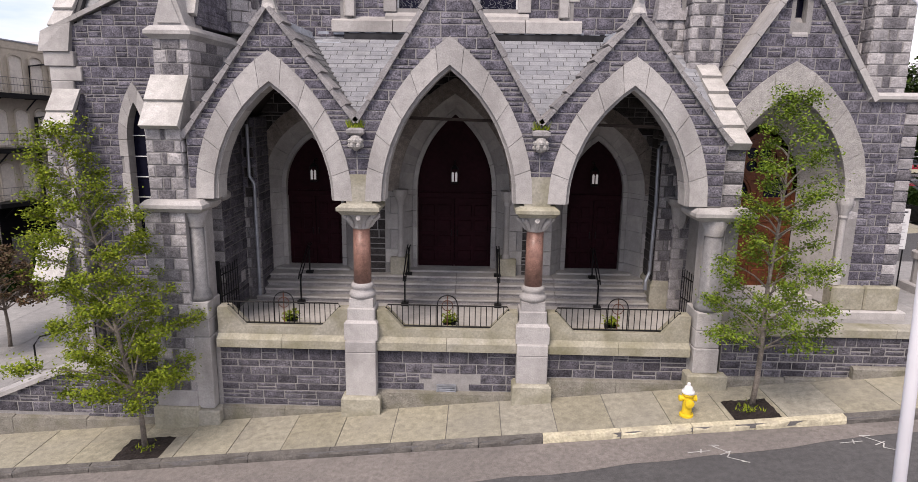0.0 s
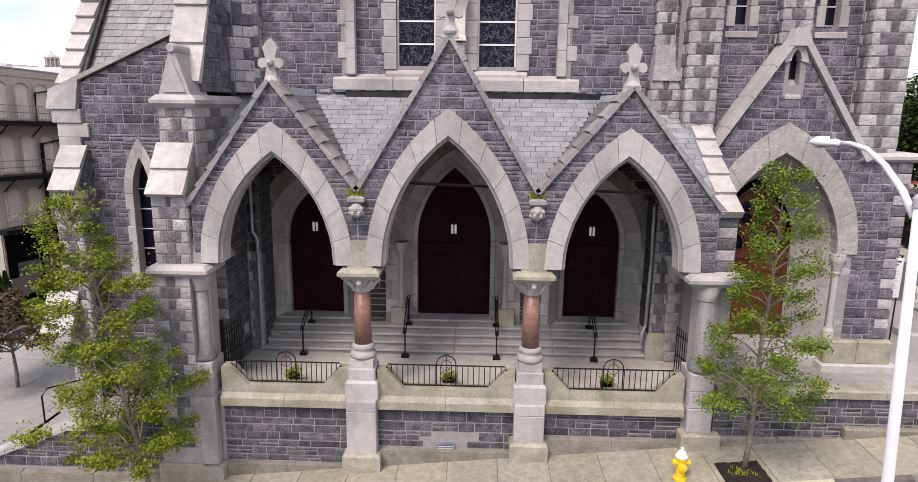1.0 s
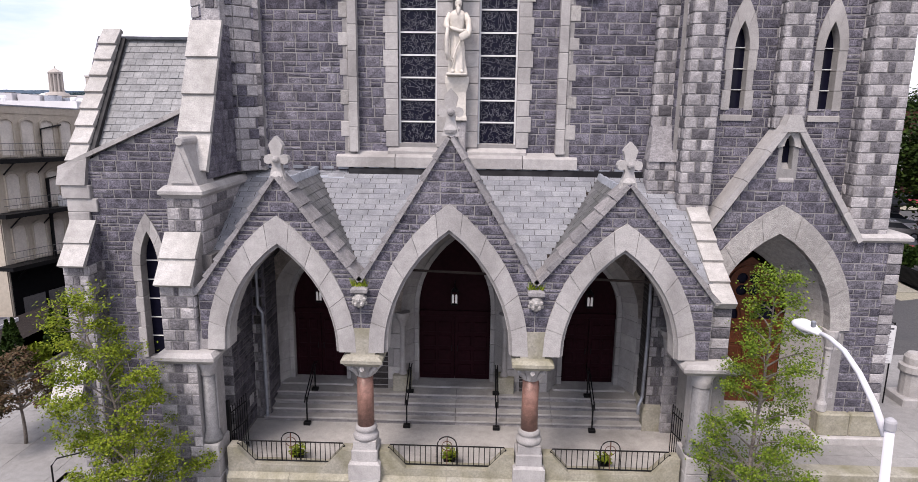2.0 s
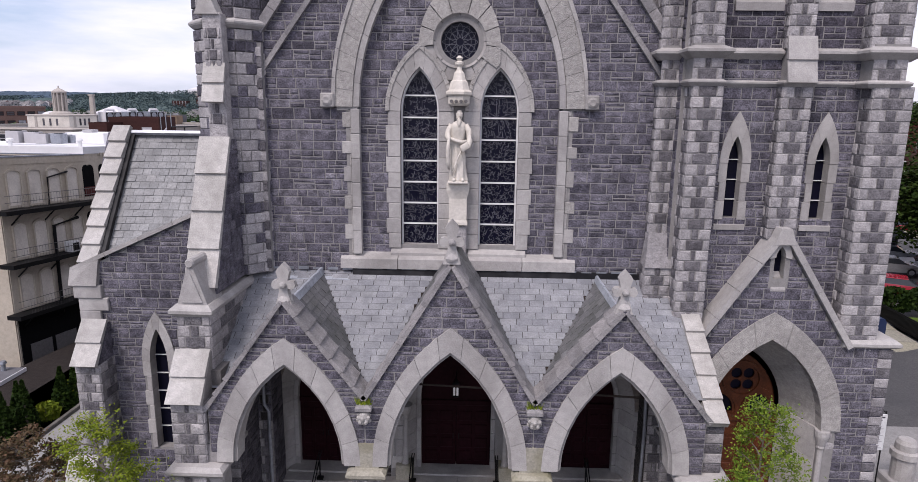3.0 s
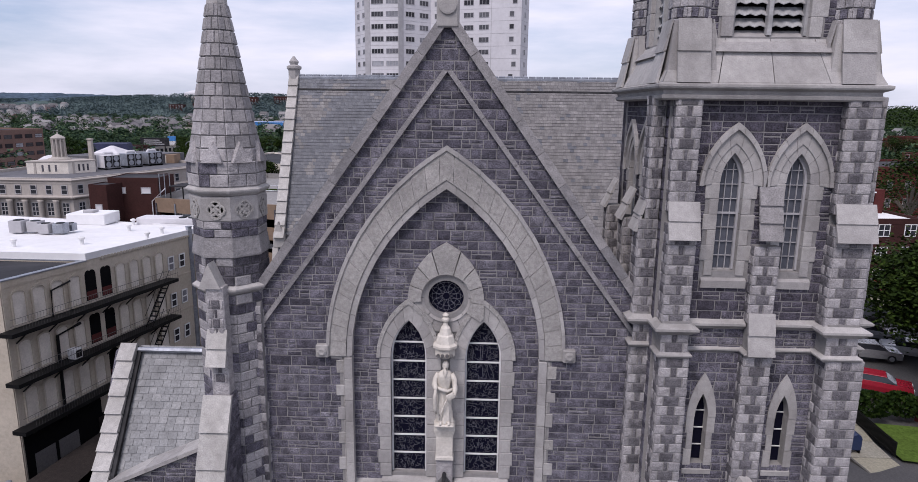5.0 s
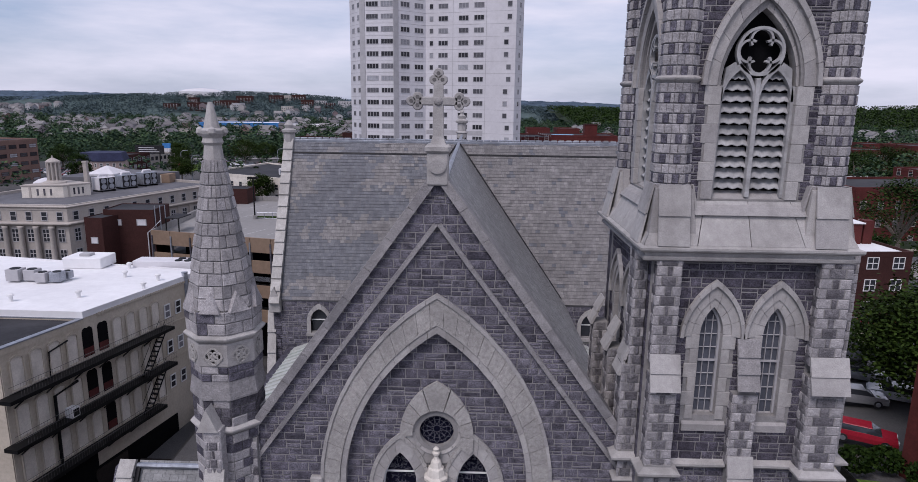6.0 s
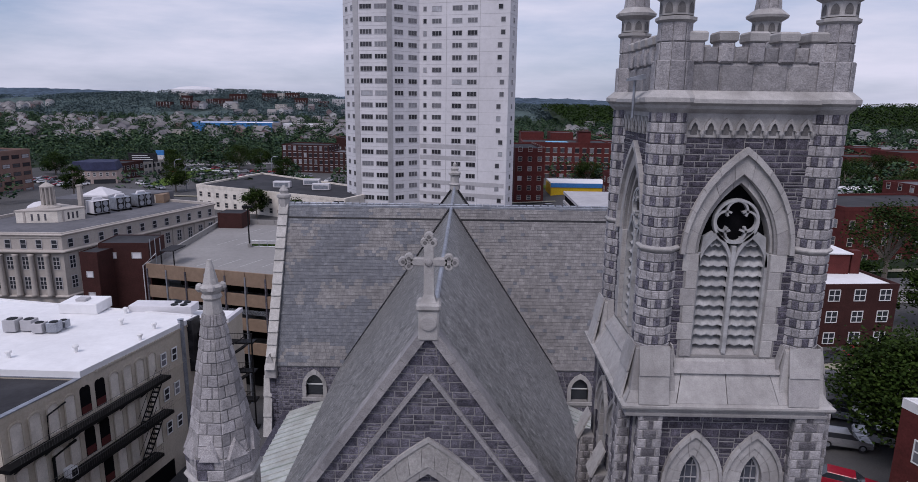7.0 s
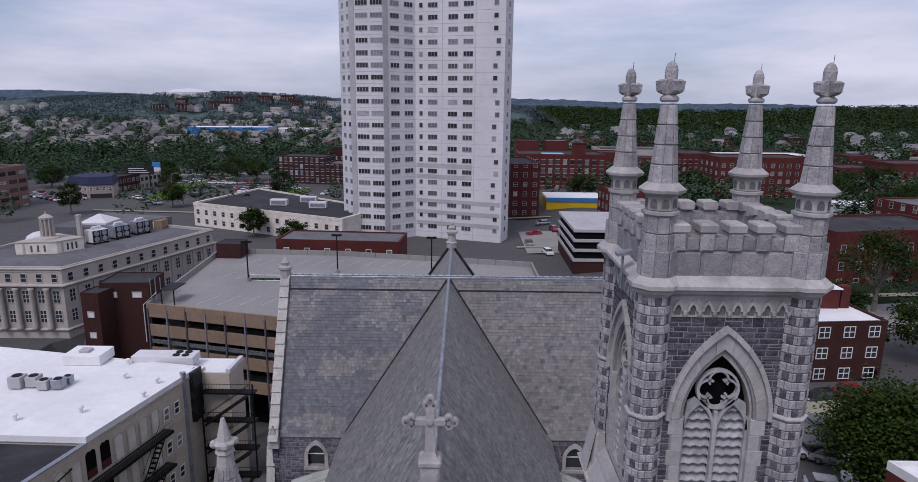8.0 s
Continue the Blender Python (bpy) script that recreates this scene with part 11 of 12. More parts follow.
for (p0, p1, bays) in ((MP[0], MP[1], 4), (MP[1], MP[2], 4)):
    m, l = face_frame(p0, p1)
    for k in range(bays):
        put_window(ms, window_mesh(1.0, 1.4, 1, 2), oms @ m @ Matrix.Translation((l * (k + 0.5) / bays, -0.03, 0.9)))
    part("shop_front", Geo(oms @ m).box(0.6, l - 0.6, -0.05, 0.02, -2.4, -0.2), WINDOW, ms)
bb_ = thing("billboard", "black roadside billboard with pale lines", "billboard", (-133, 262, ground_z(-133, 262)))
for x in (-4, 4):
    part("post", Geo().box(x - 0.15, x + 0.15, 0.1, 0.4, 0, 6.5), IRON, bb_)
part("board", Geo().box(-6, 6, -0.15, 0.15, 6.0, 9.4, 0.05), TAR, bb_)
for k in range(3):
    part("text_bar", Geo().box(-4.5, 4.0 - k, -0.19, -0.14, 6.7 + 0.8 * k, 6.95 + 0.8 * k), PANEL, bb_)


# vehicles
def car(label, at, rot, paint, tall=False, group="parked cars"):
    c = thing("car", label, "car", at, group=group)
    c.rotation_euler = (0, 0, radians(rot))
    h = 1.65 if tall else 1.42
    sec = [(-2.2, 0.35, 0.62), (-2.15, 0.3, 0.85), (-1.0, 0.28, 0.95), (0.0, 0.28, 0.98), (1.9, 0.28, 0.97), (2.2, 0.32, 0.75), (2.25, 0.35, 0.6)]
    part("body", Geo().loft([[(x, -0.88, z0), (x, 0.88, z0), (x, 0.9, (z0 + z1) / 2), (x, 0.82, z1), (x, -0.82, z1), (x, -0.9, (z0 + z1) / 2)] for x, z0, z1 in sec]), paint, c)
    part("cabin", Geo().loft([[(x0, -w, z), (x1, -w, z), (x1, w, z), (x0, w, z)] for x0, x1, w, z in ((-1.15, 1.95, 0.8, 0.94), (-0.5, 1.5, 0.68, h - 0.06))]), WINDOW, c)
    part("roof", Geo().box(-0.48, 1.48, -0.67, 0.67, h - 0.07, h, 0.03), paint, c)
    for x in (-1.4, 1.35):
        for y in (-0.82, 0.82):
            wh = part("wheel", Geo(Matrix.Translation((x, y, 0.33)) @ Matrix.Rotation(radians(90), 4, 'X')).lathe(0, 0, [(0.33, -0.11), (0.33, 0.11)], 14), TAR, c)
            if group == "parked cars":
                part("rim", Geo(Matrix.Translation((x, y + (0.115 if y > 0 else -0.115), 0.33)) @ Matrix.Rotation(radians(90), 4, 'X')).lathe(0, 0, [(0.2, -0.01), (0.2, 0.01)], 10), LEAD, wh)
    for y in (-0.6, 0.6) if group == "parked cars" else ():
        part("headlight", Geo().box(-2.24, -2.14, y - 0.18, y + 0.18, 0.62, 0.76), WHITE, c)
        part("tail_light", Geo().box(2.17, 2.26, y - 0.15, y + 0.15, 0.7, 0.85), BRICK, c)
    return c


RED = gloss("red_car_paint", (0.3, 0.015, 0.03), 0.25, coat=0.5)
WHT = gloss("white_car_paint", (0.7, 0.7, 0.72), 0.25, coat=0.5)
SIL = gloss("silver_car_paint", (0.35, 0.36, 0.38), 0.25, metal=0.5, coat=0.5)
BLK = gloss("black_car_paint", (0.02, 0.02, 0.023), 0.25, coat=0.5)
car("parked red hatchback car", (30.6, 45.9, 0.5), 152, RED)
car("parked silver estate car with grey windows", (34.0, 52.6, 0.5), 165, SIL)
car("parked white saloon car", (37.8, 53.2, 0.5), -28, WHT)
car("parked white car at the kerb", (21.9, 38.6, 0.35), 82, WHT)
car("parked dark saloon car by the brick house", (43.5, 71.5, 0.2), 10, BLK)
car("parked dark red estate car by the brick house", (48.0, 72.5, 0.2), 170, RED, True)
car("parked silver car in the lot", (37.0, 57.5, 0.5), 155, SIL)
car("parked pale car in the lot", (33.5, 59.5, 0.5), 155, WHT)
for k in range(20):
    x, y = -112 + k % 12 * 4.2, 268 + (k // 12) * 16 + CR.uniform(-2, 2)
    car("small parked car in a far lot", (x, y, ground_z(x, y)), CR.choice([20, 25, 200, 110]), CR.choice([WHT, SIL, BLK, RED, SIL, WHT]), group="far parked cars")
for x, y, r in FARCARS:
    car("small parked car beside a far street", (x, y, ground_z(x, y)), r, CR.choice([WHT, SIL, BLK, RED, SIL, BLK]), group="far parked cars")

# side street, pavement, lawn and fence right of the tower
side = thing("side_pavement", "pale concrete pavement along the side street", "pavement", kind="structure")
KL = [(26.2, 24.2), (25.6, 26.2), (25.0, 28.2), (24.4, 30.2), (23.9, 32.2), (23.5, 34.2), (23.3, 36.2), (23.4, 38.2), (23.7, 40.2), (24.1, 42.2), (24.6, 44.2), (25.2, 46.2), (25.9, 48.2), (26.7, 50.2), (27.6, 52.2)]
for (xa, ya), (xb, yb_) in zip(KL, KL[1:]):
    inn = lambda x, y: (x + 2.35, y)
    q_ = [(xa, ya), inn(xa, ya), inn(xb, yb_ - 0.03), (xb, yb_ - 0.03)]
    z = 0.42 + 0.012 * (ya - 30)
    part("paving_slab", Geo().hexa([(x, y, z - 0.5) for x, y in q_] + [(x, y, z) for x, y in q_]), SLABS, side)
    part("kerb_stone", Geo().hexa([(xa - 0.14, ya, z - 0.5), (xa, ya, z - 0.5), (xb, yb_, z - 0.5), (xb - 0.14, yb_, z - 0.5), (xa - 0.14, ya, z + 0.004), (xa, ya, z + 0.004), (xb, yb_, z + 0.004), (xb - 0.14, yb_, z + 0.004)]), KERB, side)
lawn = part("lawn", Geo().add([(26.0, 35.7, 0.66), (35, 33.0, 0.8), (36.5, 38.6, 0.8), (26.1, 40.4, 0.7)], [(0, 1, 2, 3)]), GRASS, None, "mown green lawn behind a low black fence", "lawn", kind="structure")
fn = thing("fence", "low black iron fence round a lawn", "fence", (25.85, 36.2, 0.6))
for k in range(44):
    q = k / 43
    part("picket", Geo().box(0.1 * q - 0.025, 0.1 * q + 0.025, 4.4 * q - 0.02, 4.4 * q + 0.02, 0, 0.95), IRON, fn)
for z in (0.15, 0.85):
    part("rail", Geo().tube([(0, 0, z), (0.1, 4.4, z)], 0.03, 5), IRON, fn)
mb = thing("mail_box", "blue street mail box with a domed top", "mail box", (23.75, 36.9, 0.48))
part("case", Geo(Matrix.Rotation(radians(0), 4, 'Z')).extr([(-0.3, 0.25), (0.3, 0.25), (0.3, 1.0), (0.2, 1.2), (0, 1.27), (-0.2, 1.2), (-0.3, 1.0)], -0.3, 0.3), gloss("mail_blue", (0.012, 0.025, 0.075), 0.4), mb)
for sx in (-0.25, 0.25):
    part("leg", Geo().box(sx - 0.04, sx + 0.04, -0.25, 0.25, 0, 0.25), IRON, mb)
sg_ = thing("notice_sign", "white notice board on black posts, unreadable lines", "sign", (13.05, 19.6, 1.4))
part("board", Geo().box(-0.28, 0.28, -0.03, 0.03, 1.4, 2.66, 0.01), WHITE, sg_)
for k in range(12):
    part("text_bar", Geo().box(-0.2, 0.2 - 0.06 * (k % 3), -0.036, -0.028, 1.48 + k * 0.075, 1.505 + k * 0.075), PANEL_GY, sg_)
for k in range(2):
    part("heading_bar", Geo().box(-0.22, 0.2 - 0.08 * k, -0.036, -0.028, 2.54 - 0.1 * k, 2.59 - 0.1 * k), RUBBLE_DK, sg_)
for sx in (-0.26, 0.26):
    part("post", Geo().tube([(sx, 0.05, 0), (sx, 0.05, 2.75)], 0.022, 6), IRON, sg_)
part("scroll", Geo().tube([(-0.26, 0.05, 2.7), (-0.1, 0.05, 2.8), (0.1, 0.05, 2.8), (0.26, 0.05, 2.7)], 0.018, 6), IRON, sg_)
bo = thing("stone_bollard", "pale granite gate pier with a rounded cap", "gate pier", (14.3, 19.9, 1.3))
part("base", Geo().box(-0.5, 0.5, -0.5, 0.5, 0, 0.35, 0.04), DRESSED, bo)
part("shaft", Geo().lathe(0, 0, [(0.36, 0.35), (0.36, 1.1), (0.44, 1.15), (0.44, 1.35), (0.33, 1.4), (0.33, 1.62), (0.24, 1.75), (0.05, 1.8)], 14), DRESSED, bo)
part("side_terrace", Geo().box(11.6, 19.0, 15.9, 24.0, 0.2, 1.38), PLAZA, ter)

# trees of the town
def shrub(name, label, at, r, h, leaf, rng, n=500, size=0.16, cone=False, group=""):
    s = thing(name, label, "conifer" if cone else "shrub", at, group=group)
    g = Geo()
    for _ in range(n):
        f = rng.random()
        rr = r * (1 - f) if cone else r * math.sqrt(max(0, 1 - (2 * f - 0.9) ** 2 / 1.3))
        rr *= rng.uniform(0.55, 1.05)
        t = rng.uniform(0, 6.283)
        p = Vector((rr * math.cos(t), rr * math.sin(t), 0.1 + f * h))
        a = Vector((rng.uniform(-1, 1), rng.uniform(-1, 1), rng.uniform(-0.2, 1.2))).normalized() * size
        b = a.cross(Vector((rng.uniform(-1, 1), rng.uniform(-1, 1), 0.3))).normalized() * size * 0.6
        g.add([p - a, p + b, p + a, p - b], [(0, 1, 2, 3)])
    part("trunk", Geo().lathe(0, 0, [(0.08, -0.2), (0.04, h * 0.8)], 6), BARK, s)
    part("foliage", g, leaf, s)
    return s


part("planting_bed", Geo().add([(-20.35, 24.5, -1.66), (-19.75, 30.5, -1.66), (-19.9, 40, -1.66), (-25.8, 41, -1.66), (-27, 33.5, -1.66), (-26.0, 24.5, -1.66)], [tuple(range(6))]).add([(x, y, -1.59) for x, y in ((-20.5, 24.7), (-19.9, 30.5), (-20.0, 39.8), (-25.6, 40.8), (-26.8, 33.5), (-25.8, 24.7))], [tuple(range(6))]), MULCH, None, "dark mulched planting bed beside the mill", "planting bed", kind="structure")
for k, (x, y) in enumerate(((-20.8, 29.2), (-20.5, 29.9), (-21.0, 26.9), (-21.7, 27.4), (-21.4, 26.0), (-22.3, 25.4))):
    shrub("conifer", "narrow dark green columnar conifer", (x, y, -1.58), 0.62, 2.2 + (k % 3) * 0.15, LEAF_DK, CR, n=1300, size=0.1, cone=True, group="plaza conifers")
for x, y, r in ((-20.9, 28.1, 0.6), (-21.3, 30.6, 0.7)):
    shrub("shrub", "low yellow-green shrub in a bed", (x, y, -1.6), r, 0.8, LEAF, CR, n=400, size=0.12, group="plaza shrubs")
RUSSET = mat("russet_leaf", [(0.1, 0.05, 0.03), (0.07, 0.06, 0.025), (0.13, 0.07, 0.04)], rough=0.7, fine=3, amount=0.3, bump=0)
tree("plaza_tree", "small brownish-leaved tree at the plaza's edge", (-16.2, 20.6, -1.5), 3.5, 2.1, 1.5, RUSSET, random.Random(4), limbs=26, per=26, leaf_size=0.06, trunk_r=0.07)
for x, y, r, h in ((27.6, 41.7, 1.2, 1.5), (29.8, 41.9, 1.2, 1.4), (31.2, 39.4, 1.5, 1.7), (34.2, 40.5, 1.3, 1.4)):
    shrub("shrub", "rounded green garden shrub beside the car park", (x, y, 0.6), r, h, LEAF_DK, CR, n=900, size=0.16, group="lawn shrubs")


def big_tree(label, at, height, r, rng, leaf=LEAF_DK, n=70, per=70, size=0.28, group="town trees"):
    tr = thing("tree", label, "tree", at, group=group)
    part("trunk", Geo().tube([(0, 0, -0.5), (0.1, 0, height * 0.35), (0, 0.1, height * 0.7)], [r * 0.07, r * 0.055, r * 0.02], 8), BARK, tr)
    g, lm = Geo(), Geo()
    for i in range(n):
        t, v = rng.uniform(0, 6.283), rng.uniform(-0.75, 1)
        k = math.sqrt(max(0, 1 - v * v)) * rng.uniform(0.55, 1.0)
        c = Vector((r * k * math.cos(t), r * k * math.sin(t), height * 0.62 + v * height * 0.36))
        if i < 14:
            lm.tube([(0, 0, height * 0.32), tuple((c + Vector((0, 0, height * 0.4))) / 2), tuple(c)], [r * 0.03, r * 0.02, 0.02], 5)
        s = r * rng.uniform(0.16, 0.3)
        for _ in range(per):
            p = c + Vector((rng.gauss(0, 1), rng.gauss(0, 1), rng.gauss(0, 0.7))) * s * 0.7
            a = Vector((rng.uniform(-1, 1), rng.uniform(-1, 1), rng.uniform(-0.5, 0.5))).normalized() * size
            b = a.cross(Vector((rng.uniform(-1, 1), rng.uniform(-1, 1), 1))).normalized() * size * 0.6
            g.add([p - a, p + b, p + a, p - b], [(0, 1, 2, 3)])
    part("limb", lm, BARK, tr)
    part("crown", g, leaf, tr)
    return tr


big_tree("large spreading green street tree by the car park", (38.8, 51.0, 0.5), 10.2, 6.1, random.Random(21), LEAF_MID, n=150, per=150, size=0.2)
for x, y, h, r in ((63, 82, 9, 4.5), (70, 104, 13, 6.5), (86, 108, 12, 6), (60, 97, 7, 3.5), (98, 118, 13, 6.5), (-39, 146, 8, 3.4), (-97.8, 213, 8, 4.0), (-68, 240, 10, 4.5), (70, 150, 10, 5), (56, 84.5, 6, 2.5), (112, 128, 12, 6),
                   (-122, 196, 10, 3.5), (45, 236, 9, 5), (74, 245, 12, 6), (62, 226, 10, 5), (84, 232, 11, 5), (140, 235, 11, 6), (152, 242, 12, 6), (-55.0, 165.5, 7.5, 3.4), (-121, 263, 9, 5), (-105, 294, 11, 6), (-97, 300, 10, 5), (-170, 262, 9, 5), (-139, 300, 9, 5), (-128, 318, 10, 6), (-87, 316, 10, 6), (-75, 318, 11, 6), (-115, 322, 10, 6), (-176, 246, 8, 4), (86, 131, 8, 5), (165, 251, 11, 6), (92, 249, 9, 5), (137, 196, 10, 6), (122, 184, 9, 5), (128, 217, 10, 6), (150, 205, 10, 6), (172, 232, 11, 6), (108, 262, 9, 5)):
    big_tree("leafy green town tree", (x, y, ground_z(x, y) - 0.2), h, r, CR, LEAF_MID if int(x) % 2 else LEAF_DK, n=46, per=100, size=0.25)


# far suburbs: woods and houses down to the hills
def far_woods(seed, count, xr, yr, hr_, quads, size, keep):
    rng = random.Random(seed)
    g = Geo()
    n = 0
    while n < count:
        y = yr[0] + (yr[1] - yr[0]) * rng.random() ** 1.4
        x = rng.uniform(*xr) * y / 500
        if not keep(x, y, rng):
            n += 0.25
            continue
        n += 1
        h = rng.uniform(*hr_)
        z = ground_z(x, y)
        r = h * rng.uniform(0.35, 0.55)
        for _ in range(quads):
            t, v = rng.uniform(0, 6.283), rng.uniform(-0.8, 1)
            k = math.sqrt(max(0, 1 - v * v)) * rng.uniform(0.6, 1)
            p = Vector((x + r * k * math.cos(t), y + r * k * math.sin(t), z + h * 0.55 + v * h * 0.45))
            a = Vector((rng.uniform(-1, 1), rng.uniform(-1, 1), rng.uniform(-0.4, 0.6))).normalized() * size * rng.uniform(0.6, 1.4)
            b = a.cross(Vector((rng.uniform(-1, 1), rng.uniform(-1, 1), 1))).normalized() * size * 0.8
            g.add([p - a, p + b, p + a, p - b], [(0, 1, 2, 3)])
    return g


def free(x, y, rng):
    for name, label, pts, *_ in TOWN:
        cx, cy = sum(p[0] for p in pts) / 4, sum(p[1] for p in pts) / 4
        rr = max(math.hypot(p[0] - cx, p[1] - cy) for p in pts)
        if abs(x - cx) < rr and cy - 26 < y < cy + rr:
            return False
    if y < 300 and -175 < x < -50:
        return rng.random() < 0.06
    if y < 230 and -50 < x < 70:
        return False
    clump = noise.noise(Vector((x / 60, y / 90, 3.3)))
    if x > 60:
        return clump > (-0.16 if y < 640 else -0.35)
    return clump > (-0.42 if y < 560 else -0.16) or rng.random() < 0.3


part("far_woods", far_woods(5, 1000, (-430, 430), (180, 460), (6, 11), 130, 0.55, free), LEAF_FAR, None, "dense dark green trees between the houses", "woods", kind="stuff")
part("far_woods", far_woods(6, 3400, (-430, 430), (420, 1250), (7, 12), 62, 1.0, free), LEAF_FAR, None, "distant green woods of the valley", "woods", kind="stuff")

HM = []
for k in range(6):
    w, d, h, rf = CR.uniform(8, 11), CR.uniform(9, 13), CR.uniform(5, 8), CR.uniform(2.2, 3.6)
    me = bpy.data.meshes.new("wall")
    g = Geo().add([(-w / 2, -d / 2, -1), (w / 2, -d / 2, -1), (w / 2, d / 2, -1), (-w / 2, d / 2, -1), (-w / 2, -d / 2, h), (w / 2, -d / 2, h), (w / 2, d / 2, h), (-w / 2, d / 2, h), (0, -d / 2, h + rf), (0, d / 2, h + rf)],
                  [(0, 1, 5, 8, 4), (1, 2, 6, 5), (2, 3, 7, 9, 6), (3, 0, 4, 7)])
    me.from_pydata(g.v, [], g.f)
    me.materials.append(HOUSE)
    mr_ = bpy.data.meshes.new("roof")
    e = 0.5
    g = Geo().add([(-w / 2 - e, -d / 2 - e, h - 0.3), (0, -d / 2 - e, h + rf + 0.1), (0, d / 2 + e, h + rf + 0.1), (-w / 2 - e, d / 2 + e, h - 0.3), (w / 2 + e, -d / 2 - e, h - 0.3), (w / 2 + e, d / 2 + e, h - 0.3)], [(0, 1, 2, 3), (1, 4, 5, 2)])
    mr_.from_pydata(g.v, [], g.f)
    mr_.materials.append(HOUSE_ROOF)
    mw = bpy.data.meshes.new("window")
    g = Geo()
    for f in range(2):
        for j in range(3):
            x = -w / 2 + w * (j + 0.5) / 3
            g.add([(x - 0.5, -d / 2 - 0.04, 1 + f * 2.8), (x + 0.5, -d / 2 - 0.04, 1 + f * 2.8), (x + 0.5, -d / 2 - 0.04, 2.5 + f * 2.8), (x - 0.5, -d / 2 - 0.04, 2.5 + f * 2.8)], [(0, 1, 2, 3)])
    mw.from_pydata(g.v, [], g.f)
    mw.materials.append(WINDOW)
    HM.append((me, mr_, mw))
def house_at(x, y, z, rot, k, scale=1.0):
    hs = thing("house", "small gabled timber house in the far suburb", "house", (x, y, z), group="far houses")
    hs.rotation_euler = (0, 0, rot)
    for nm, me in zip(("wall", "roof", "window"), HM[k % 6]):
        o_ = new(nm, me)
        o_.parent = hs


def houses_joined(spots, label):
    """Rows of far houses, too small to tell apart."""
    gw_, gr_ = Geo(), Geo()
    for x, y, z, rot, k, sc in spots:
        m = Matrix.Translation((x, y, z)) @ Matrix.Rotation(rot, 4, 'Z') @ Matrix.Scale(sc, 4)
        for g_, me in ((gw_, HM[k % 6][0]), (gr_, HM[k % 6][1])):
            g_.add([m @ v.co for v in me.vertices], [tuple(p.vertices) for p in me.polygons])
    part("far_houses", gw_, HOUSE, None, label, "houses", kind="stuff")
    part("far_house_roofs", gr_, HOUSE_ROOF, None, "grey roofs of the far suburb", "roofs", kind="stuff")


ROT = [0, 0.3, 1.57, 1.2, -0.4]
far_spots = []
for n in range(300):
    y = 430 + 720 * CR.random() ** 1.2
    x = (CR.uniform(-0.85, -0.17) if n < 240 else CR.uniform(0.12, 0.8)) * y
    if y < 620 and n % 3 == 0 and y > 470:
        house_at(x, y, ground_z(x, y), CR.choice(ROT), n)
    elif y >= 560:
        far_spots.append((x, y, ground_z(x, y), CR.choice(ROT), n, 1.0))
# far slopes: wooded ridge with a college on it, haze-tinted hills beyond
def ridge(name, label, y, x0, x1, prof, depth, material, step=14, rough=3.0):
    g = Geo()
    n_ = int((x1 - x0) / step)
    rows_ = 9
    vs = []
    for j in range(rows_):
        f = j / (rows_ - 1)
        for i in range(n_ + 1):
            x = x0 + i * step
            h = prof(x) * math.sin(f * math.pi / 2) ** 1.2
            vs.append((x, y + depth * f, -12 + h + rough * noise.noise(Vector((x / 18, f * 9, y / 100))) * (0.4 + f) + rough * 0.8 * noise.noise(Vector((x / 6, f * 20, 1.0)))))
    g.add(vs, [(j * (n_ + 1) + i, j * (n_ + 1) + i + 1, (j + 1) * (n_ + 1) + i + 1, (j + 1) * (n_ + 1) + i) for j in range(rows_ - 1) for i in range(n_)])
    return part(name, g, material, None, label, "hills", kind="structure")


west_prof = lambda x: 35 + 16 * math.exp(-((x + 560) / 300) ** 2) + 5 * math.sin(x / 170) - 22 * min(max((x + 100) / 400, 0), 1)
east_prof = lambda x: 22 + 10 * min(max((x - 300) / 500, 0), 1) + 4 * math.sin(x / 120)
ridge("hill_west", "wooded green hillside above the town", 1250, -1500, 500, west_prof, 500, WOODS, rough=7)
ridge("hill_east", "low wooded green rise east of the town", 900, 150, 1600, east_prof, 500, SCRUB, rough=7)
ridge("backdrop_hills", "far blue-green hills on the horizon", 2600, -3400, 3400, lambda x: 44 + 20 * min(max((-x - 300) / 800, 0), 1) + 6 * math.sin(x / 420 + 1) + 4 * math.sin(x / 170), 300, HILL_HAZE, step=24, rough=5)


def ridge_woods(seed, count, x0, x1, y, depth, prof, keep=1.0):
    rng = random.Random(seed)
    g = Geo()
    for _ in range(count):
        f = rng.random()
        x = rng.uniform(x0, x1)
        if noise.noise(Vector((x / 130, f * 3, 7.7))) < -0.25 and rng.random() < keep:
            continue
        z = -12 + prof(x) * math.sin(f * math.pi / 2) ** 1.2
        for _k in range(20):
            p = Vector((x + rng.gauss(0, 4), y + depth * f + rng.gauss(0, 4), z + 2 + rng.random() * 9))
            a = Vector((rng.uniform(-1, 1), rng.uniform(-0.6, 0.6), rng.uniform(-0.4, 0.6))).normalized() * rng.uniform(1.0, 2.0)
            b = a.cross(Vector((rng.uniform(-1, 1), rng.uniform(-1, 1), 1))).normalized() * 1.3
            g.add([p - a, p + b, p + a, p - b], [(0, 1, 2, 3)])
    return g


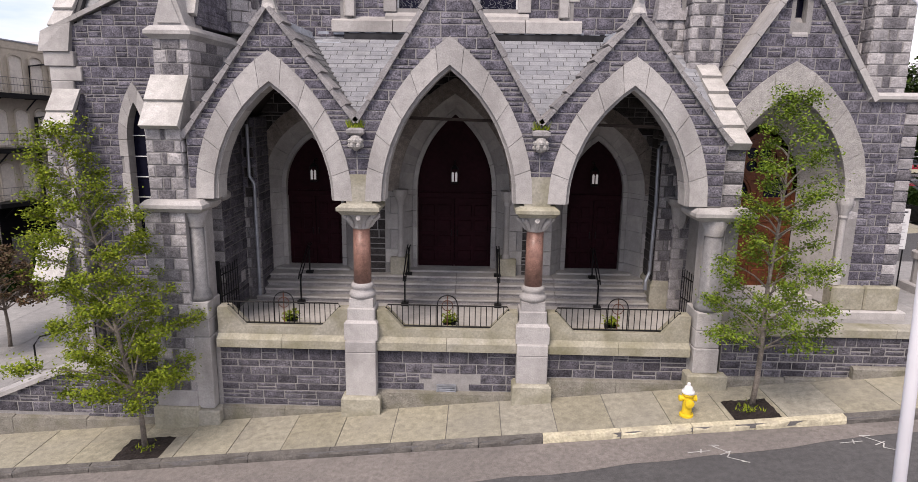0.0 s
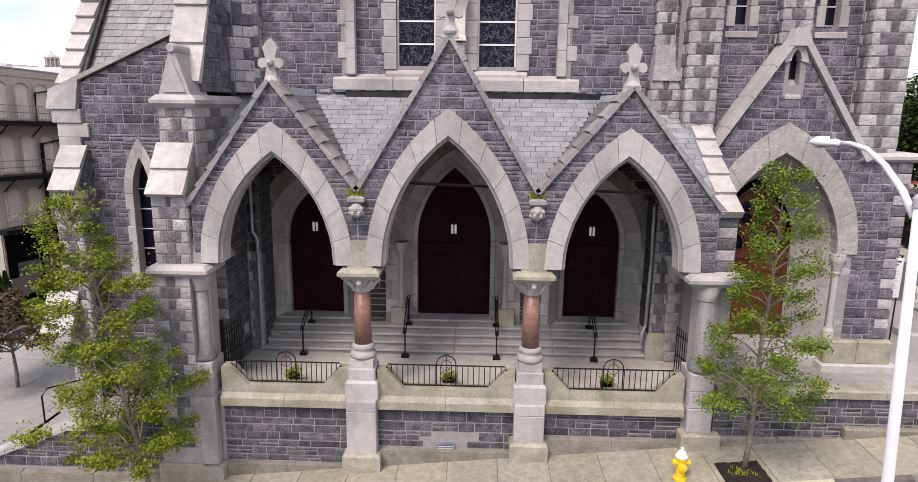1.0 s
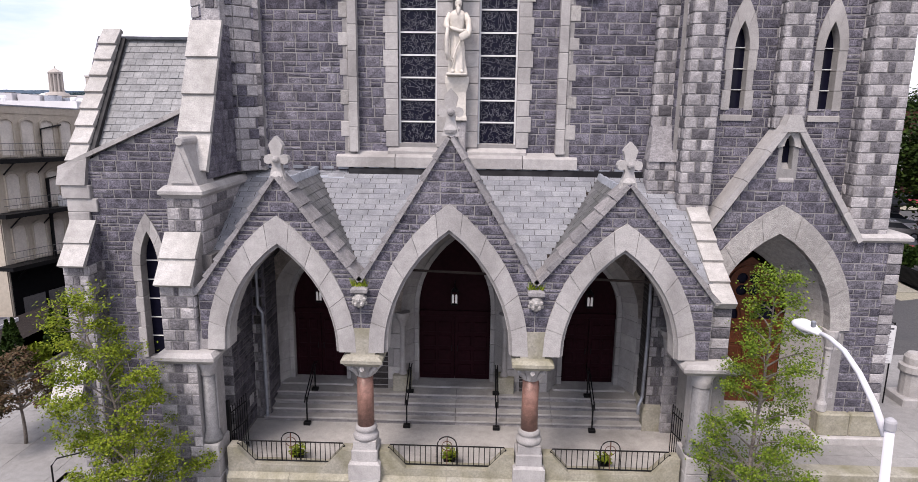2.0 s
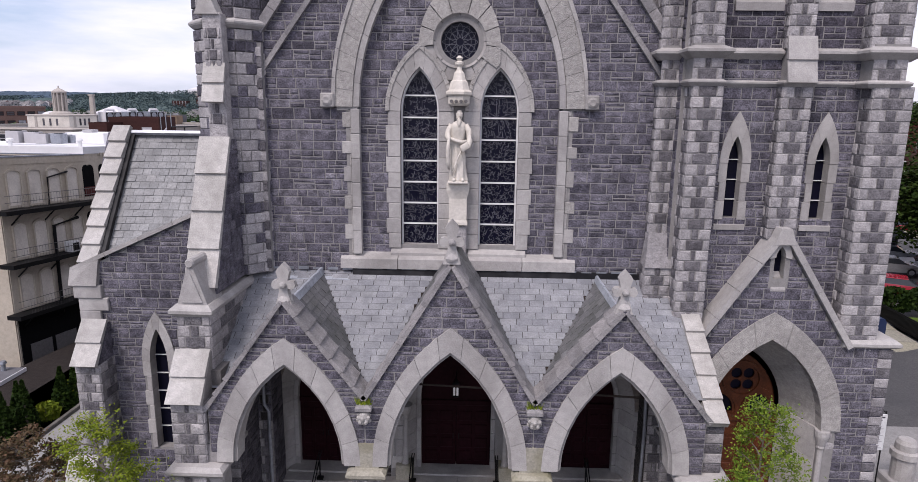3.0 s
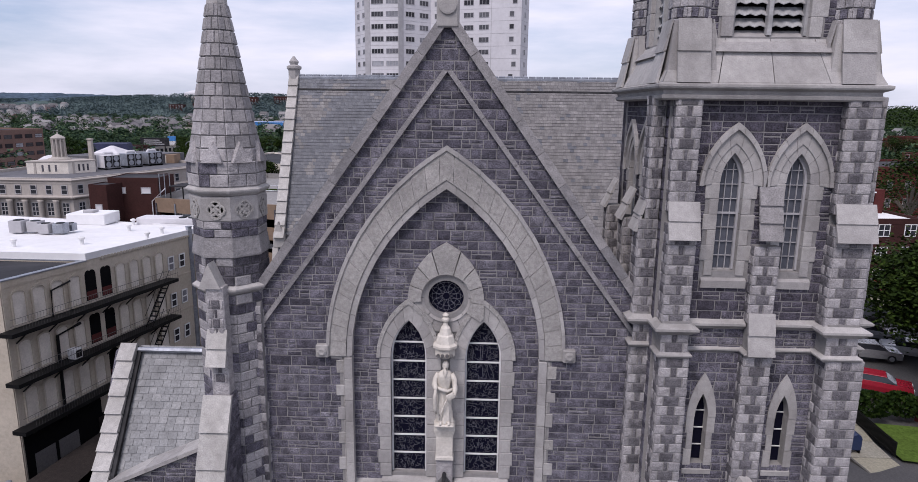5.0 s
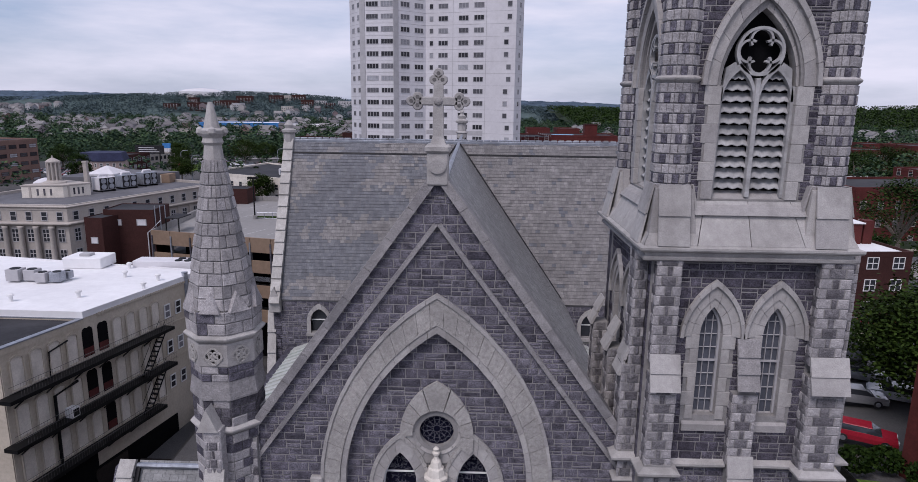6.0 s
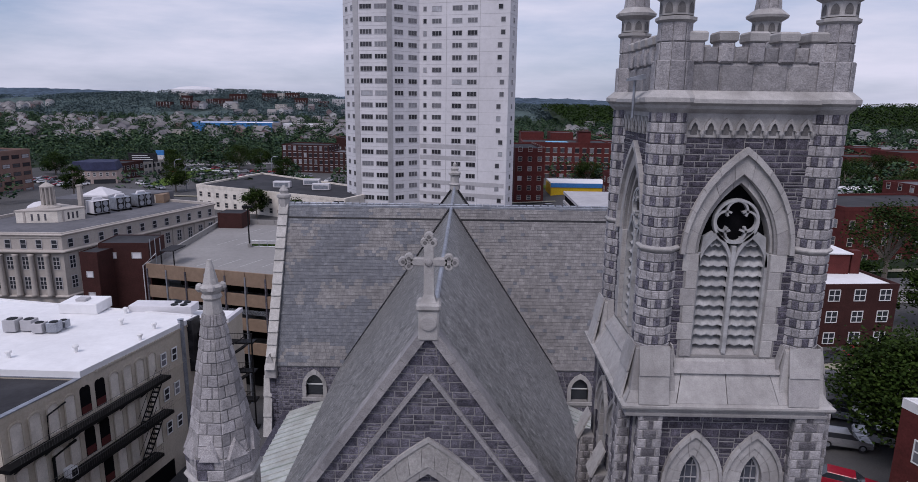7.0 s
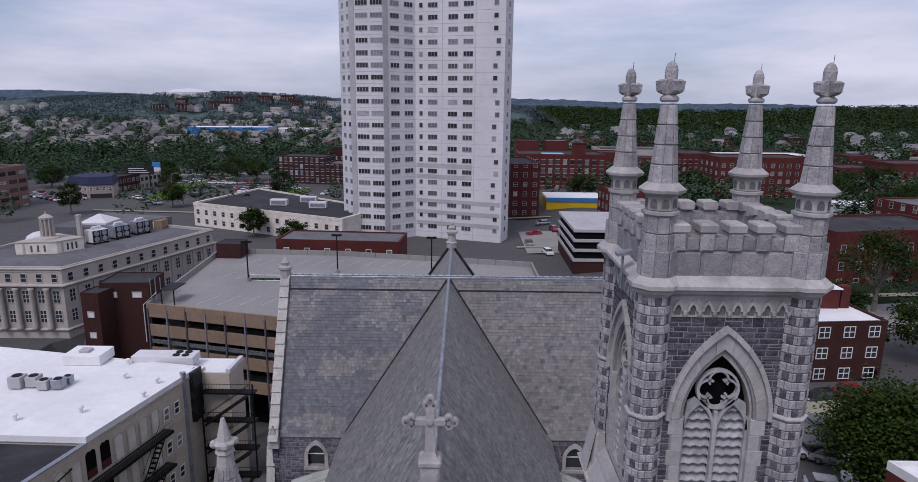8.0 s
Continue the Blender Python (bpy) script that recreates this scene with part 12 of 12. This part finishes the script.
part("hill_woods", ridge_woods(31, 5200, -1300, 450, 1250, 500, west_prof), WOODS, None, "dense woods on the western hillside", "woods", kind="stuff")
part("hill_woods", ridge_woods(32, 4200, 160, 1500, 900, 500, east_prof, 0.5), LEAF_DK, None, "dense woods on the eastern rise", "woods", kind="stuff")
for k in range(110):
    f = CR.uniform(0.0, 0.32)
    x = CR.uniform(-1250, -900) if k < 95 else CR.uniform(-600, -250)
    far_spots.append((x, 1240 + 500 * f, -10 + west_prof(x) * math.sin(f * math.pi / 2) ** 1.2, CR.choice(ROT), k, 1.25))
houses_joined(far_spots, "pale timber houses of the far suburb")
for k in range(16):
    x = -680 + k * 24 + CR.uniform(-9, 9)
    f = CR.uniform(0.25, 0.62)
    y = 1250 + 500 * f
    w = CR.uniform(18, 46)
    z = -10 + west_prof(x) * math.sin(f * math.pi / 2) ** 1.2
    block("college_building", "distant brick college building on the wooded hill", "building", rect(x, y, w, 14), z, z + CR.uniform(10, 17), CR.choice([BRICK_DK, LIME, BRICK_DK, PANEL_GY]), ROOF_GY, floors=3, first=1.5, storey=3.5, faces=((0, 5),), win=(2.2, 1.8), parapet=0.4, group="college buildings")
dm = thing("arena", "distant white domed arena on the hilltop", "arena", (-690, 1640, 42))
part("roof", Geo().lathe(0, 0, [(55, -6), (54, 5), (36, 11), (4, 14)], 20), PANEL, dm)
# grass verges and lots between roads
for k, pts in enumerate(([(-114, 224), (-108, 225), (-110, 250), (-115, 277), (-110, 305), (-116, 322), (-121, 321), (-128, 302), (-125, 272), (-118, 240)], [(-74, 205), (-66, 206), (-62, 262), (-72, 270)], [(14, 228), (30, 228), (30, 238), (14, 238)], [(52, 140), (66, 138), (74, 168), (60, 170)])):
    part("verge", Geo().add([(x, y, ground_z(x, y) + 0.25) for x, y in pts], [tuple(range(len(pts)))]), GRASS, None, "green grass verge beside the road", "verge", kind="structure")
for k, pts in enumerate(([(-200, 300), (-90, 340), (-96, 352), (-206, 312)], [(52, 92), (120, 100), (118, 116), (52, 104)], [(16, 150), (60, 150), (60, 176), (16, 176)])):
    part("road_far", Geo().add([(x, y, ground_z(x, y) + 0.2) for x, y in pts], [tuple(range(len(pts)))]), CONC, None, "pale worn concrete road", "road", kind="structure")

# crossing, kerbside lines and pale pavements of the side streets
xr = thing("road_mark", "white crossing bars on the far street", "road mark", (46, 190, 0), kind="structure")
for k in range(9):
    x = 41 + k * 1.1
    part("bar", Geo(loc(xr)).add([(x, 158, ground_z(x, 158) + 0.26), (x + 0.6, 158, ground_z(x, 158) + 0.26), (x + 0.8, 161.5, ground_z(x, 161) + 0.26), (x + 0.2, 161.5, ground_z(x, 161) + 0.26)], [(0, 1, 2, 3)]), LINE, xr)
for pts in ([(14, 156), (62, 156), (62, 157.6), (14, 157.6)], [(14, 196), (28, 196), (28, 198), (14, 198)], [(-120, 203), (-64, 199), (-64, 201), (-120, 205)], [(56, 110), (110, 116), (110, 118), (56, 112)], [(36, 66), (58, 68), (58, 72), (36, 70)]):
    part("pavement_far", Geo().add([(x, y, ground_z(x, y) + 0.23) for x, y in pts], [(0, 1, 2, 3)]), SLABS, None, "pale concrete pavement along a town street", "pavement", kind="structure")
for x, y, h in ((-95, 215, 8), (-80, 262, 8), (-66, 300, 8), (-110, 240, 8), (-50, 268, 8), (60, 126, 8), (47, 160, 8)):
    sl_ = thing("street_lamp", "tall grey street lamp with a curved arm", "street lamp", (x, y, ground_z(x, y)), group="far street lamps")
    part("pole", Geo().lathe(0, 0, [(0.16, 0), (0.1, h)], 6), LEAD, sl_)
    part("arm", Geo().tube([(0, 0, h - 0.1), (0.7, 0, h + 0.7), (2.0, 0, h + 0.8)], 0.08, 5), LEAD, sl_)
    part("head", Geo().box(1.8, 2.6, -0.15, 0.15, h + 0.7, h + 0.9), LEAD, sl_)
